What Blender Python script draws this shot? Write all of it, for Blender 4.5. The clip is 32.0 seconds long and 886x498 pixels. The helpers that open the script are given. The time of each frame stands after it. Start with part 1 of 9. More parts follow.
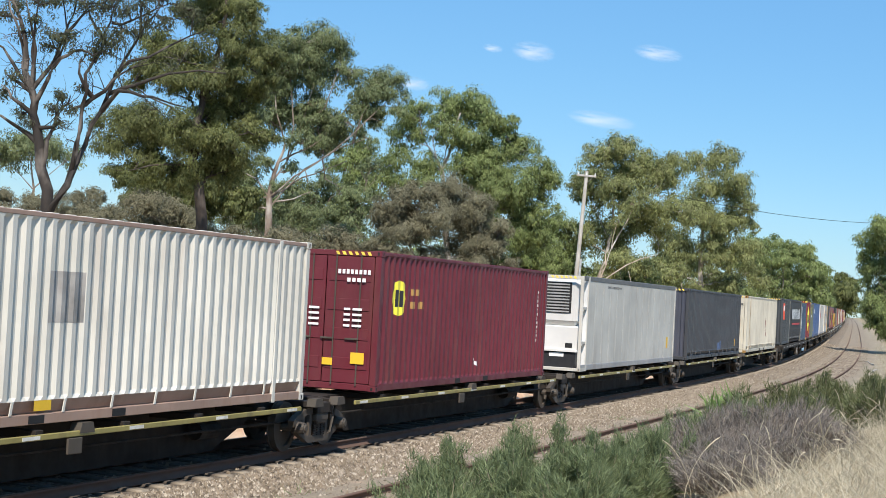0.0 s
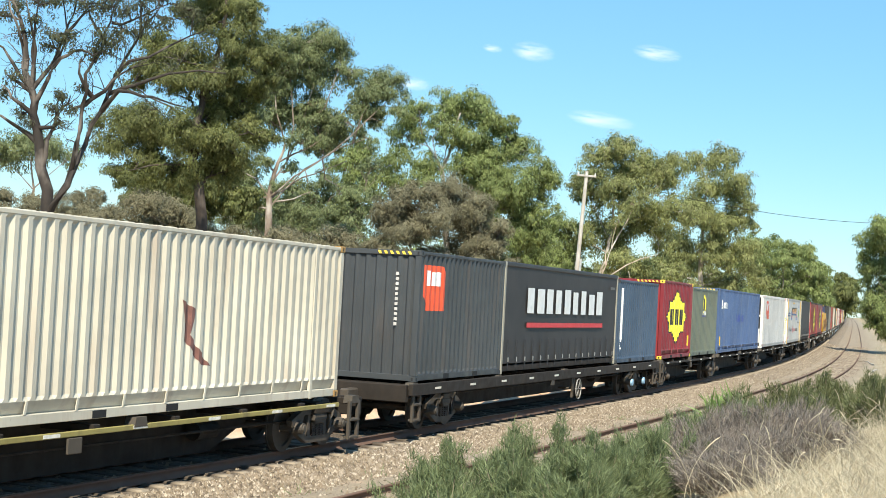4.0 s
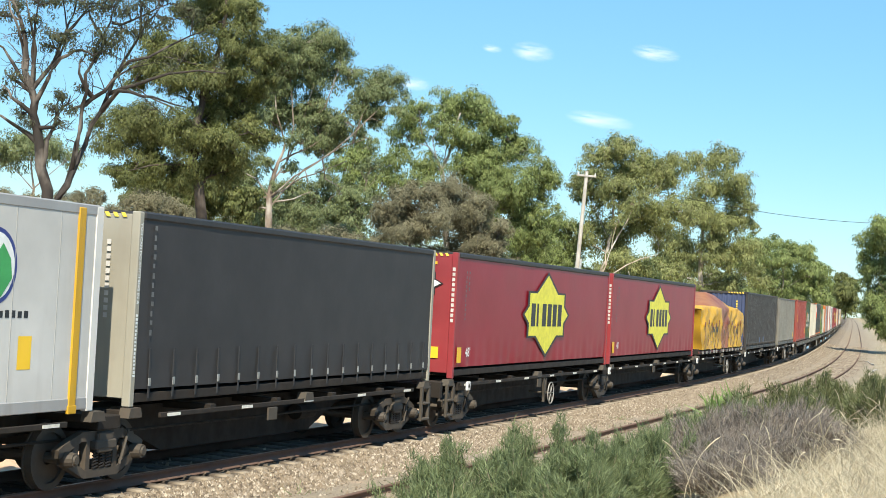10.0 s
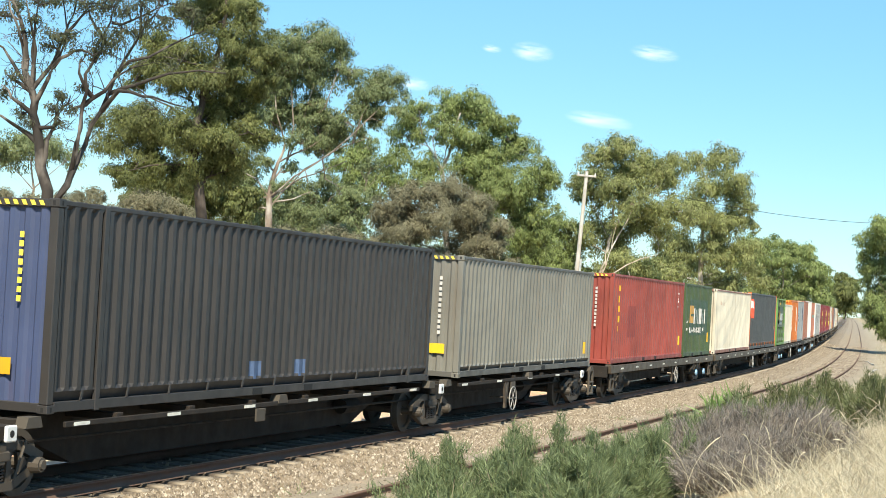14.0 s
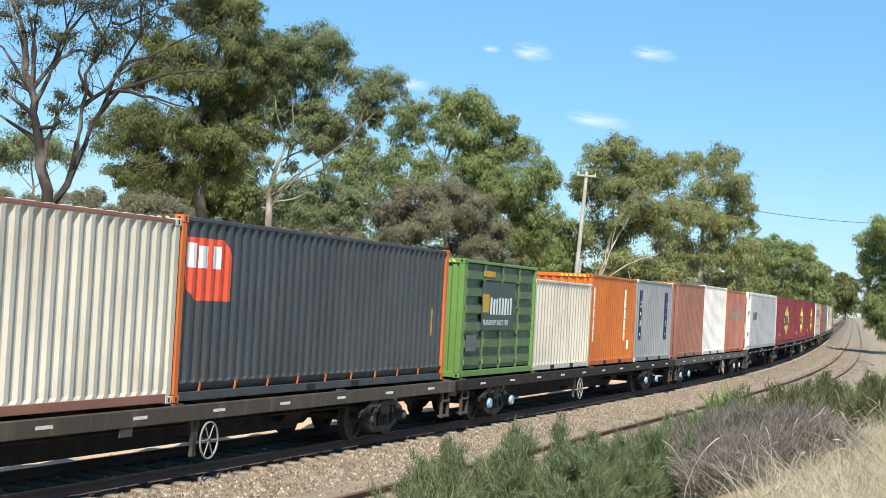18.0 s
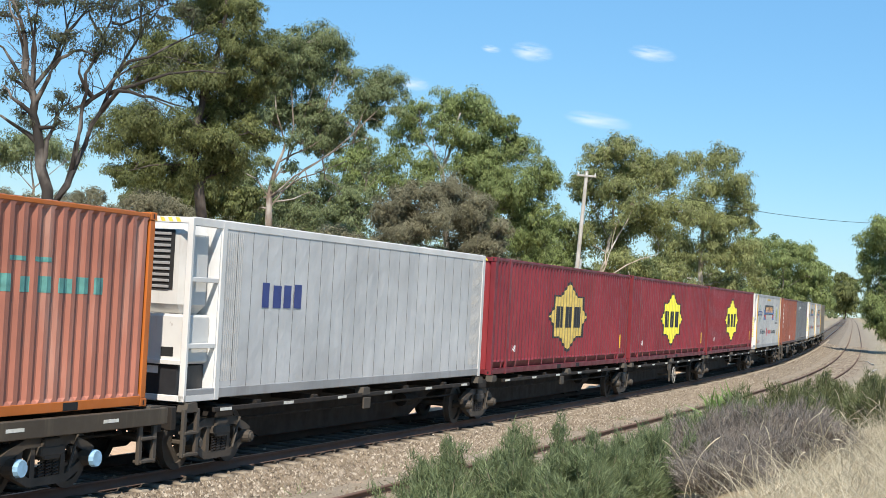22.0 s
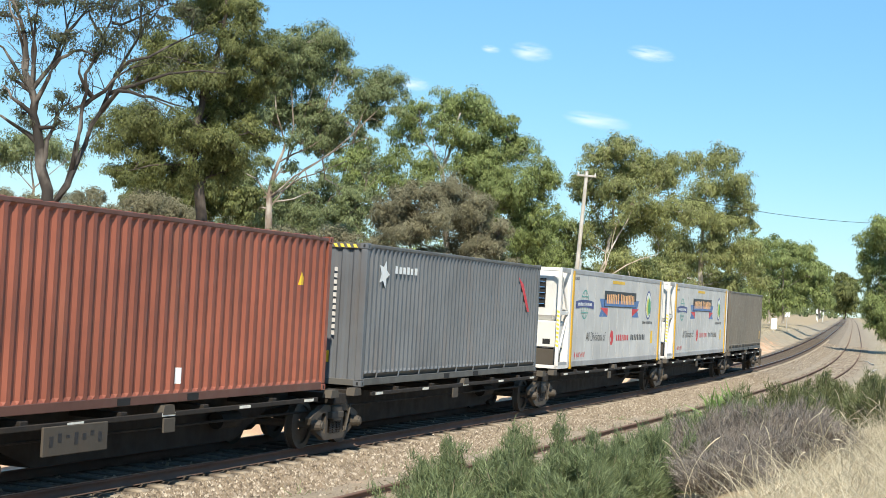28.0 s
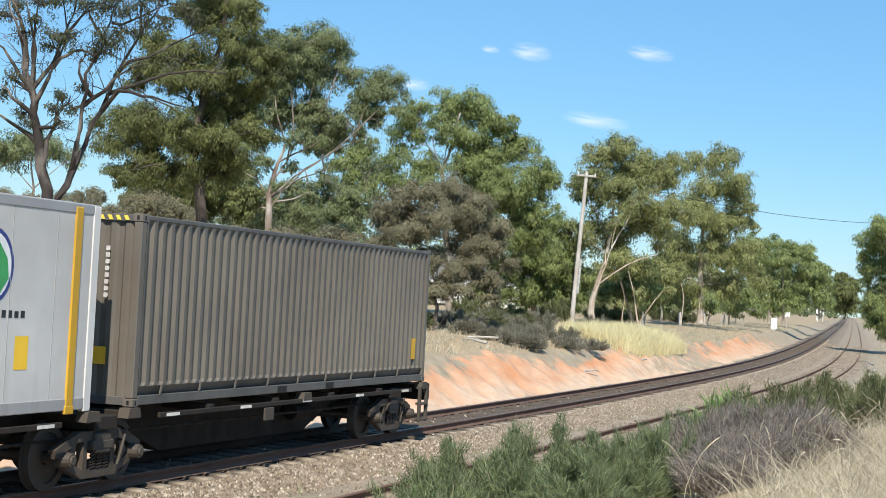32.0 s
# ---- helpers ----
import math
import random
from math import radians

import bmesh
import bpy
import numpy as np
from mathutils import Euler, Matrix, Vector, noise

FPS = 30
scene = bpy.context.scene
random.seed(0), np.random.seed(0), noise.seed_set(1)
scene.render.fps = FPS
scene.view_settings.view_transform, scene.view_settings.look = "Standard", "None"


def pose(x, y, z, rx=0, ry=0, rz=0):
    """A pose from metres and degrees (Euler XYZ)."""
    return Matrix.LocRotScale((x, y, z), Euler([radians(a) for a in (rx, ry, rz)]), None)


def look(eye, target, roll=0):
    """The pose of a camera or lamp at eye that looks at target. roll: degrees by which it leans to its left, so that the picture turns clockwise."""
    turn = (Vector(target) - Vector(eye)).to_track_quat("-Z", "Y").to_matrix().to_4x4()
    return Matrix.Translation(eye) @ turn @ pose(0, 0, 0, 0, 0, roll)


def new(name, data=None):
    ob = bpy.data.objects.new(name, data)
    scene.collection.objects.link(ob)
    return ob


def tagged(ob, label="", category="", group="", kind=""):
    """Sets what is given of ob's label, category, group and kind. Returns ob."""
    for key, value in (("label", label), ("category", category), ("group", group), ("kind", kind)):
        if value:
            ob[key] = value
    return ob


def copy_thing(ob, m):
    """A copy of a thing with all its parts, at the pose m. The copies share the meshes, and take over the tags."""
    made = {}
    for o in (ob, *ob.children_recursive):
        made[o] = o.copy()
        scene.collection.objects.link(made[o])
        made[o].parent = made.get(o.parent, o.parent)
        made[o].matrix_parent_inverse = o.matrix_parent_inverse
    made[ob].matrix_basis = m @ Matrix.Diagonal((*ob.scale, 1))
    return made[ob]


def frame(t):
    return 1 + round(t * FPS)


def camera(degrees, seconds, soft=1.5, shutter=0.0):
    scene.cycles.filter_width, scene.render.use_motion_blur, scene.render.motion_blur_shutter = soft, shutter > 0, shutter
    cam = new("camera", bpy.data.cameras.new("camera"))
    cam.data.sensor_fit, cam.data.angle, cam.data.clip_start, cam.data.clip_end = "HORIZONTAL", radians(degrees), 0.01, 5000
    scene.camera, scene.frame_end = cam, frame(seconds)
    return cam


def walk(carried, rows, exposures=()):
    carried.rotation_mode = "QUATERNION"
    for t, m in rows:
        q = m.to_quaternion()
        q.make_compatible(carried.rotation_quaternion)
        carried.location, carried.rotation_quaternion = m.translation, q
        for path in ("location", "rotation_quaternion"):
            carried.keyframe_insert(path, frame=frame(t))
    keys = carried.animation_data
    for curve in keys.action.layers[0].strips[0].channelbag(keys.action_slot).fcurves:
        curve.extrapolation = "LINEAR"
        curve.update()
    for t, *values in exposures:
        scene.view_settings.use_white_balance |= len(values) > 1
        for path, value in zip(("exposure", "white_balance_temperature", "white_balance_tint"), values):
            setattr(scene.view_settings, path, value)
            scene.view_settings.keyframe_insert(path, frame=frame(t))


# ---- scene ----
# ---- camera: one still view from the bank beside the line ----
CAM_H = 3.436                      # above the rail top
cam = camera(31.12, 32.0, soft=0.8)
EYE = Vector((0.0, 0.0, CAM_H))
PITCH = radians(1.031)
view = look(EYE, EYE + Vector((0.0, math.cos(PITCH), math.sin(PITCH))), 4.976)
walk(cam, [(0.0, view), (32.0, view)], exposures=[(t, e + 0.06, 6500 + 1300 * (e - 0.33), 10 - 14 * (e - 0.33)) for t, e in [
    (0.0, 0.2), (1.0, 0.5), (2.0, 0.4), (3.0, 0.5), (6.0, 0.65), (8.0, 0.42), (9.0, 0.28), (9.5, 0.3), (10.0, 0.6), (11.0, 0.65), (13.0, 0.7), (14.0, 0.7),
    (17.0, 0.45), (18.0, 0.36), (19.0, 0.43), (20.0, 0.3), (22.0, 0.3), (23.0, 0.35), (24.0, 0.65), (25.0, 0.65), (28.0, 0.5), (29.0, 0.52), (30.0, 0.35), (31.0, 0.3), (32.0, 0.3)]])

# ---- light: a high clear sun behind the camera ----
SUN_EL, SUN_AZ = radians(47.0), radians(180.5)   # azimuth from +Y towards +X
world = bpy.data.worlds.new("world")
scene.world = world
world.use_nodes = True
wn = world.node_tree.nodes
sky = wn.new("ShaderNodeTexSky")
sky.sky_type = "NISHITA"
sky.sun_disc = False
sky.sun_elevation = SUN_EL
sky.sun_rotation = SUN_AZ
sky.air_density, sky.dust_density, sky.ozone_density = 1.0, 0.0, 3.5
wn["Background"].inputs["Strength"].default_value = 0.086
hsv = wn.new("ShaderNodeHueSaturation")       # a clean, deep blue summer air
hsv.inputs["Saturation"].default_value = 1.22
tint = wn.new("ShaderNodeMix")
tint.data_type, tint.blend_type = "RGBA", "MULTIPLY"
tint.inputs[0].default_value = 1.0
tint.inputs[7].default_value = (0.86, 1.0, 1.07, 1)
clear = wn.new("ShaderNodeMix")               # evens the haze towards the horizon
clear.data_type = "RGBA"
clear.inputs[0].default_value = 0.42
clear.inputs[7].default_value = (2.6, 5.9, 9.6, 1)
world.node_tree.links.new(sky.outputs["Color"], hsv.inputs["Color"])
world.node_tree.links.new(hsv.outputs["Color"], tint.inputs[6])
world.node_tree.links.new(tint.outputs[2], clear.inputs[6])
world.node_tree.links.new(clear.outputs[2], wn["Background"].inputs["Color"])
sun_data = bpy.data.lights.new("sun", "SUN")
sun_data.energy, sun_data.angle, sun_data.color = 5.0, radians(0.53), (1.0, 0.925, 0.81)
sun = new("sun", sun_data)
to_sun = Vector((math.sin(SUN_AZ) * math.cos(SUN_EL), math.cos(SUN_AZ) * math.cos(SUN_EL), math.sin(SUN_EL)))
sun.matrix_world = Matrix.Translation((0, -30, 40)) @ to_sun.to_track_quat("Z", "Y").to_matrix().to_4x4()

# ---- the line of the track: s runs along it, away from the camera; off is the distance beyond the train's near face ----
LINE_S = np.arange(-140.0, 1400.0, 1.0)
_k = np.interp(LINE_S, [0, 50, 110, 200], [-0.0203, -0.1292, -0.0232, -0.0009]) * 0.01
_th = np.concatenate([[0], np.cumsum((_k[1:] + _k[:-1]) / 2)])
_th += 0.3506 - np.interp(0, LINE_S, _th)
_dx, _dy = np.sin(_th), np.cos(_th)
_X = np.concatenate([[0], np.cumsum((_dx[1:] + _dx[:-1]) / 2)])
_Y = np.concatenate([[0], np.cumsum((_dy[1:] + _dy[:-1]) / 2)])
_X += -0.28 - np.interp(0, LINE_S, _X)
_Y += 34.6213 - np.interp(0, LINE_S, _Y)
CENTRE, SIDING = 1.23, -3.15       # off of the two centre lines
DECK = 1.133                       # container floor above the rail top
CANT = 2.0                         # degrees of lean into the curve


def on_line(s, off=0.0):
    th = np.interp(s, LINE_S, _th)
    return np.interp(s, LINE_S, _X) - off * np.cos(th), np.interp(s, LINE_S, _Y) + off * np.sin(th)


def heading(s):
    return float(np.interp(s, LINE_S, _th))


def place(s, off, z, turn=0.0):
    """A pose on the line: local x runs along it, local y away from the camera."""
    px, py = on_line(s, off)
    return pose(float(px), float(py), z, 0, 0, 90 - math.degrees(heading(s)) + turn)


def travel(t):
    u = t - 16.0
    return 15.0137 * u - 1.1738 * u * u / 20 + 0.0154 * u ** 3 / 200


def riding(s1, s2, t):
    """Pose of what rides on two pivots s1, s2 of the train at time t: origin half-way, on the centre line at container-floor height."""
    a, b = s1 - travel(t), s2 - travel(t)
    pa, pb = on_line(a), on_line(b)
    mx, my = (pa[0] + pb[0]) / 2, (pa[1] + pb[1]) / 2
    ang = math.degrees(math.atan2(pb[1] - pa[1], pb[0] - pa[0]))
    return pose(float(mx), float(my), DECK, 0, 0, ang) @ pose(0, 0, 0, -CANT) @ pose(0, 1.219, 0)


KEY_TIMES = [i * 0.5 for i in range(65)]
MOVERS = []                        # (thing, s1, s2, local offset)

# ---- mesh building ----
class Geo:
    """Collects faces for one mesh."""

    def __init__(self):
        self.v, self.f = [], []

    def add(self, vs, fs):
        n = len(self.v)
        self.v += [tuple(p) for p in vs]
        self.f += [tuple(i + n for i in f) for f in fs]
        return self

    def box(self, x0, x1, y0, y1, z0, z1):
        vs = [(x, y, z) for z in (z0, z1) for y in (y0, y1) for x in (x0, x1)]
        return self.add(vs, [(0, 2, 3, 1), (4, 5, 7, 6), (0, 1, 5, 4), (2, 6, 7, 3), (0, 4, 6, 2), (1, 3, 7, 5)])

    def cbox(self, x0, x1, y0, y1, z0, z1, b=0.01):
        """A box with chamfered edges."""
        lo, hi = (x0, y0, z0), (x1, y1, z1)
        vs, idx = [], {}
        for c in range(8):
            sg = [(c >> k) & 1 for k in range(3)]
            for ax in range(3):
                p = []
                for k in range(3):
                    e = hi[k] if sg[k] else lo[k]
                    p.append(e if k == ax else e + (-b if sg[k] else b))
                idx[(c, ax)] = len(vs)
                vs.append(p)
        fs = []
        for ax in range(3):
            for side in (0, 1):
                cs = [c for c in range(8) if ((c >> ax) & 1) == side]
                cs = [cs[0], cs[1], cs[3], cs[2]]
                f = [idx[(c, ax)] for c in cs]
                fs.append(f if (side == 1) == (ax != 1) else f[::-1])
        for a in range(8):
            for k in range(3):
                c = a | (1 << k)
                if c != a:
                    o = [m for m in range(3) if m != k]
                    fs.append((idx[(a, o[0])], idx[(c, o[0])], idx[(c, o[1])], idx[(a, o[1])]))
            fs.append((idx[(a, 0)], idx[(a, 1)], idx[(a, 2)]))
        return self.add(vs, fs)

    def tube(self, p0, p1, r0, r1=None, n=8, caps=True):
        r1 = r0 if r1 is None else r1
        p0, p1 = Vector(p0), Vector(p1)
        d = (p1 - p0).normalized()
        a = d.orthogonal().normalized()
        b = d.cross(a)
        vs = []
        for p, r in ((p0, r0), (p1, r1)):
            for i in range(n):
                t = 2 * math.pi * i / n
                vs.append(p + a * (r * math.cos(t)) + b * (r * math.sin(t)))
        fs = [(i, (i + 1) % n, n + (i + 1) % n, n + i) for i in range(n)]
        if caps:
            fs += [tuple(range(n))[::-1], tuple(range(n, 2 * n))]
        return self.add(vs, fs)

    def prism(self, outline, y0, y1):
        """An outline in x, z pushed along y."""
        n = len(outline)
        vs = [(x, y0, z) for x, z in outline] + [(x, y1, z) for x, z in outline]
        fs = [tuple(range(n)), tuple(range(n, 2 * n))[::-1]]
        fs += [((i + 1) % n, i, n + i, n + (i + 1) % n) for i in range(n)]
        return self.add(vs, fs)

    def ring(self, c, r0, r1, y0, y1, n=24):
        """A flat-faced ring about the y axis."""
        vs = []
        for i in range(n):
            t = 2 * math.pi * i / n
            for r, y in ((r0, y0), (r1, y0), (r1, y1), (r0, y1)):
                vs.append((c[0] + r * math.cos(t), y, c[2] + r * math.sin(t)))
        fs = []
        for i in range(n):
            j = (i + 1) % n
            for k in range(4):
                m = (k + 1) % 4
                fs.append((4 * i + k, 4 * j + k, 4 * j + m, 4 * i + m))
        return self.add(vs, fs)

    def path(self, pts, radii, n=6):
        """A round limb through points."""
        pts = [Vector(p) for p in pts]
        base = len(self.v)
        up = Vector((0.31, 0.17, 0.93))
        for i, p in enumerate(pts):
            d = (pts[min(i + 1, len(pts) - 1)] - pts[max(i - 1, 0)]).normalized()
            a = d.cross(up)
            a = a.normalized() if a.length > 1e-3 else d.orthogonal().normalized()
            b = d.cross(a)
            for k in range(n):
                t = 2 * math.pi * k / n
                q = p + (a * math.cos(t) + b * math.sin(t)) * radii[i]
                self.v.append((q.x, q.y, q.z))
        for i in range(len(pts) - 1):
            for k in range(n):
                m = (k + 1) % n
                self.f.append((base + i * n + k, base + i * n + m, base + (i + 1) * n + m, base + (i + 1) * n + k))
        self.f.append(tuple(base + (len(pts) - 1) * n + k for k in range(n)))
        return self

    def mesh(self, name):
        me = bpy.data.meshes.new(name)
        me.from_pydata(self.v, [], self.f)
        me.update()
        return me


def fast_mesh(name, verts, faces_n, smooth=False):
    """A mesh from numpy: verts (n, 3), faces of equal size (m, k)."""
    me = bpy.data.meshes.new(name)
    k = faces_n.shape[1]
    me.vertices.add(len(verts))
    me.vertices.foreach_set("co", np.ascontiguousarray(verts, dtype=np.float32).ravel())
    me.loops.add(faces_n.size)
    me.loops.foreach_set("vertex_index", np.ascontiguousarray(faces_n, dtype=np.int32).ravel())
    me.polygons.add(len(faces_n))
    me.polygons.foreach_set("loop_start", np.arange(0, faces_n.size, k, dtype=np.int32))
    me.polygons.foreach_set("loop_total", np.full(len(faces_n), k, dtype=np.int32))
    if smooth:
        me.polygons.foreach_set("use_smooth", np.ones(len(faces_n), dtype=bool))
    me.update(calc_edges=True)
    return me


def part(name, geo, material, parent, label="", smooth=False):
    """One mesh object under a thing or a part; geo is a Geo or a mesh."""
    me = geo if isinstance(geo, bpy.types.Mesh) else geo.mesh(name)
    if not me.materials:
        me.materials.append(material)
    if smooth:
        for poly in me.polygons:
            poly.use_smooth = True
    ob = new(name, me)
    if parent is not None:
        ob.parent = parent
    if label:
        tagged(ob, label)
    return ob


def thing(name, label, category, m=None, group="", kind=""):
    ob = new(name)
    ob.empty_display_size = 0.2
    if m is not None:
        ob.matrix_basis = m
    return tagged(ob, label, category, group, kind)


def trapezoids(loops, cuts):
    """Splits a shape in x, z (even-odd loops) into upright trapezoids at its corners and at the cuts."""
    xs = sorted({round(p[0], 5) for lp in loops for p in lp})
    lo, hi = xs[0], xs[-1]
    xs = sorted(set(xs) | {round(c, 5) for c in cuts if lo < c < hi})
    out = []
    for a, b in zip(xs, xs[1:]):
        if b - a < 1e-5:
            continue
        spans = []
        for lp in loops:
            for i in range(len(lp)):
                (x0, z0), (x1, z1) = lp[i], lp[(i + 1) % len(lp)]
                if x0 > x1:
                    x0, z0, x1, z1 = x1, z1, x0, z0
                if x0 <= a + 2e-5 and x1 >= b - 2e-5 and x1 - x0 > 2e-5:
                    za, zb = z0 + (z1 - z0) * (a - x0) / (x1 - x0), z0 + (z1 - z0) * (b - x0) / (x1 - x0)
                    spans.append((za + zb, za, zb))
        spans.sort()
        for i in range(0, len(spans) - 1, 2):
            out.append((a, b, spans[i][1], spans[i + 1][1], spans[i][2], spans[i + 1][2]))
    return out


def on_side(loops, depth, cuts, lift=0.004, y=-1.219):
    """Paint or film that follows the near side: a shape in x, z laid over the wall's folds."""
    g, seen = Geo(), {}
    for a, b, z0, z1, z2, z3 in trapezoids(loops, cuts):
        ya, yb = y + depth(a + 1e-4) - lift, y + depth(b - 1e-4) - lift
        quad = []
        for p in ((a, ya, z0), (b, yb, z2), (b, yb, z3), (a, ya, z1)):
            key = (round(p[0], 4), round(p[2], 4))
            if key not in seen:
                seen[key] = len(g.v)
                g.v.append(p)
            quad.append(seen[key])
        quad = tuple(dict.fromkeys(quad))
        if len(quad) > 2:
            g.f.append(quad)
    return g


def rect(x0, x1, z0, z1):
    return [(x0, z0), (x1, z0), (x1, z1), (x0, z1)]


def letters(text, size, x, z, bold=0.0):
    """Outlines of a line of text, as triangles and polygons in x, z."""
    cu = bpy.data.curves.new("line", "FONT")
    cu.body, cu.size, cu.offset, cu.resolution_u = text, size, bold, 2
    ob = bpy.data.objects.new("line", cu)
    scene.collection.objects.link(ob)
    me = bpy.data.meshes.new_from_object(ob)
    polys = [[(x + me.vertices[i].co.x, z + me.vertices[i].co.y) for i in p.vertices] for p in me.polygons]
    bpy.data.objects.remove(ob)
    bpy.data.curves.remove(cu)
    bpy.data.meshes.remove(me)
    return polys


# ---- materials ----
def nodes_of(name):
    m = bpy.data.materials.new(name)
    m.use_nodes = True
    nt = m.node_tree
    return m, nt, nt.nodes["Principled BSDF"]


def tex(nt, scale, detail=4.0, stretch=(1, 1, 1), rough=0.55, coord="Object"):
    tc = nt.nodes.new("ShaderNodeTexCoord")
    mp = nt.nodes.new("ShaderNodeMapping")
    mp.inputs["Scale"].default_value = stretch
    no = nt.nodes.new("ShaderNodeTexNoise")
    no.inputs["Scale"].default_value, no.inputs["Detail"].default_value, no.inputs["Roughness"].default_value = scale, detail, rough
    nt.links.new(tc.outputs[coord], mp.inputs["Vector"])
    nt.links.new(mp.outputs["Vector"], no.inputs["Vector"])
    return no.outputs["Fac"]


def ramp(nt, fac, a, b, lo=0.0, hi=1.0):
    r = nt.nodes.new("ShaderNodeMapRange")
    r.inputs["From Min"].default_value, r.inputs["From Max"].default_value = a, b
    r.inputs["To Min"].default_value, r.inputs["To Max"].default_value = lo, hi
    nt.links.new(fac, r.inputs["Value"])
    return r.outputs["Result"]


def blend(nt, fac, a, b):
    mx = nt.nodes.new("ShaderNodeMix")
    mx.data_type = "RGBA"
    for socket, value in ((mx.inputs[6], a), (mx.inputs[7], b)):
        if isinstance(value, tuple):
            socket.default_value = (*value, 1)
        else:
            nt.links.new(value, socket)
    if isinstance(fac, float):
        mx.inputs[0].default_value = fac
    else:
        nt.links.new(fac, mx.inputs[0])
    return mx.outputs[2]


def bump(nt, bs, fac, strength, distance):
    b = nt.nodes.new("ShaderNodeBump")
    b.inputs["Strength"].default_value, b.inputs["Distance"].default_value = strength, distance
    nt.links.new(fac, b.inputs["Height"])
    nt.links.new(b.outputs["Normal"], bs.inputs["Normal"])


def dim(c, k):
    return tuple(min(1.0, v * k) for v in c)


PAINTS = {}


def paint(name, c, dirt=(0.16, 0.10, 0.06), amount=0.35, rough=0.5, fade=0.22, metal=0.0, dents=1.0):
    """Sprayed steel: uneven fading, rain streaks of dirt and rust, small dents."""
    if name in PAINTS:
        return PAINTS[name]
    m, nt, bs = nodes_of(name)
    patches = ramp(nt, tex(nt, 0.55, 5), 0.3, 0.72)
    col = blend(nt, patches, dim(c, 1 - fade), dim(c, 1 + fade * 0.6))
    streak = ramp(nt, tex(nt, 2.2, 6, (1, 1, 0.14), 0.62), 0.53, 0.78, 0.0, amount)
    col = blend(nt, streak, col, dirt)
    specks = ramp(nt, tex(nt, 9.0, 5, (1, 1, 0.6), 0.7), 0.66, 0.78, 0.0, amount * 1.3)
    col = blend(nt, specks, col, (0.13, 0.062, 0.03))
    nt.links.new(col, bs.inputs["Base Color"])
    nt.links.new(ramp(nt, tex(nt, 3.0, 4), 0.3, 0.7, rough - 0.08, rough + 0.16), bs.inputs["Roughness"])
    bs.inputs["Metallic"].default_value = metal
    bump(nt, bs, tex(nt, 1.7, 3), min(1.0, 0.25 * dents), 0.02 * dents)
    PAINTS[name] = m
    return m


def plain(name, c, rough=0.6, metal=0.0, var=0.2, scale=6.0):
    if name in PAINTS:
        return PAINTS[name]
    m, nt, bs = nodes_of(name)
    col = blend(nt, ramp(nt, tex(nt, scale, 5), 0.3, 0.7), dim(c, 1 - var), dim(c, 1 + var))
    nt.links.new(col, bs.inputs["Base Color"])
    bs.inputs["Roughness"].default_value, bs.inputs["Metallic"].default_value = rough, metal
    bump(nt, bs, tex(nt, scale * 6, 3), 0.2, 0.01)
    PAINTS[name] = m
    return m


UNDER = paint("underframe paint", (0.017, 0.012, 0.008), (0.060, 0.038, 0.022), 0.4, 0.8)
UNDERGREY = paint("dusty grey underframe paint", (0.070, 0.058, 0.044), (0.09, 0.06, 0.04), 0.6, 0.72)
CASTIRON = paint("cast bogie steel", (0.068, 0.055, 0.042), (0.13, 0.10, 0.07), 0.6, 0.7)
SPRING = plain("spring steel", (0.035, 0.03, 0.027), 0.55, 0.4)
TREAD = plain("bright wheel tread", (0.34, 0.32, 0.30), 0.3, 0.9)
WHITEPAINT = paint("white wagon paint", (0.72, 0.72, 0.70), amount=0.3)
REFLECT = plain("reflective strip", (0.72, 0.70, 0.62), 0.35)
YELLOWSILL = paint("weathered yellow sill paint", (0.30, 0.25, 0.08), (0.07, 0.05, 0.035), 0.85)
YELLOW = paint("yellow label film", (0.85, 0.52, 0.03), amount=0.15)
WHITEFILM = plain("white lettering", (0.78, 0.78, 0.76), 0.5, 0, 0.08)
DARKFILM = plain("dark lettering", (0.02, 0.02, 0.022), 0.5)
BLACK = plain("black rubber and gaps", (0.012, 0.012, 0.012), 0.8)
HAZARD_A = plain("hazard yellow", (0.8, 0.6, 0.08), 0.5)

# ---- containers ----
W2 = 1.219


def folded(x, period=0.30, depth=0.045):
    """Depth of the folded steel wall behind its crests."""
    u = (x % period) / period
    if u < 0.32:
        return 0.0
    if u < 0.5:
        return depth * (u - 0.32) / 0.18
    if u < 0.82:
        return depth
    return depth * (1 - (u - 0.82) / 0.18)


def fold_cuts(a, b, period=0.30):
    out = []
    k = math.floor(a / period) - 1
    while k * period < b + period:
        out += [k * period + u * period for u in (0.0, 0.32, 0.5, 0.82)]
        k += 1
    return [c for c in out if a < c < b]


def folded_wall(a, b, z0, z1, y, out, period=0.30, depth=0.045, cap=0.05):
    """A folded wall along x at the plane y; out is -1 or 1, the way it faces. Its folds close towards both rails."""
    g = Geo()
    xs = [a] + fold_cuts(a, b, period) + [b]
    rows = ((z0, 0.0), (z0 + cap, 1.0), (z1 - cap, 1.0), (z1, 0.0))
    n = len(rows)
    vs = []
    for x in xs:
        d = folded(x + 1e-4, period, depth)
        vs += [(x, y - out * (0.004 + d * k), z) for z, k in rows]
    fs = []
    for i in range(len(xs) - 1):
        for j in range(n - 1):
            q = (i * n + j, (i + 1) * n + j, (i + 1) * n + j + 1, i * n + j + 1)
            fs.append(q if out < 0 else q[::-1])
    return g.add(vs, fs)


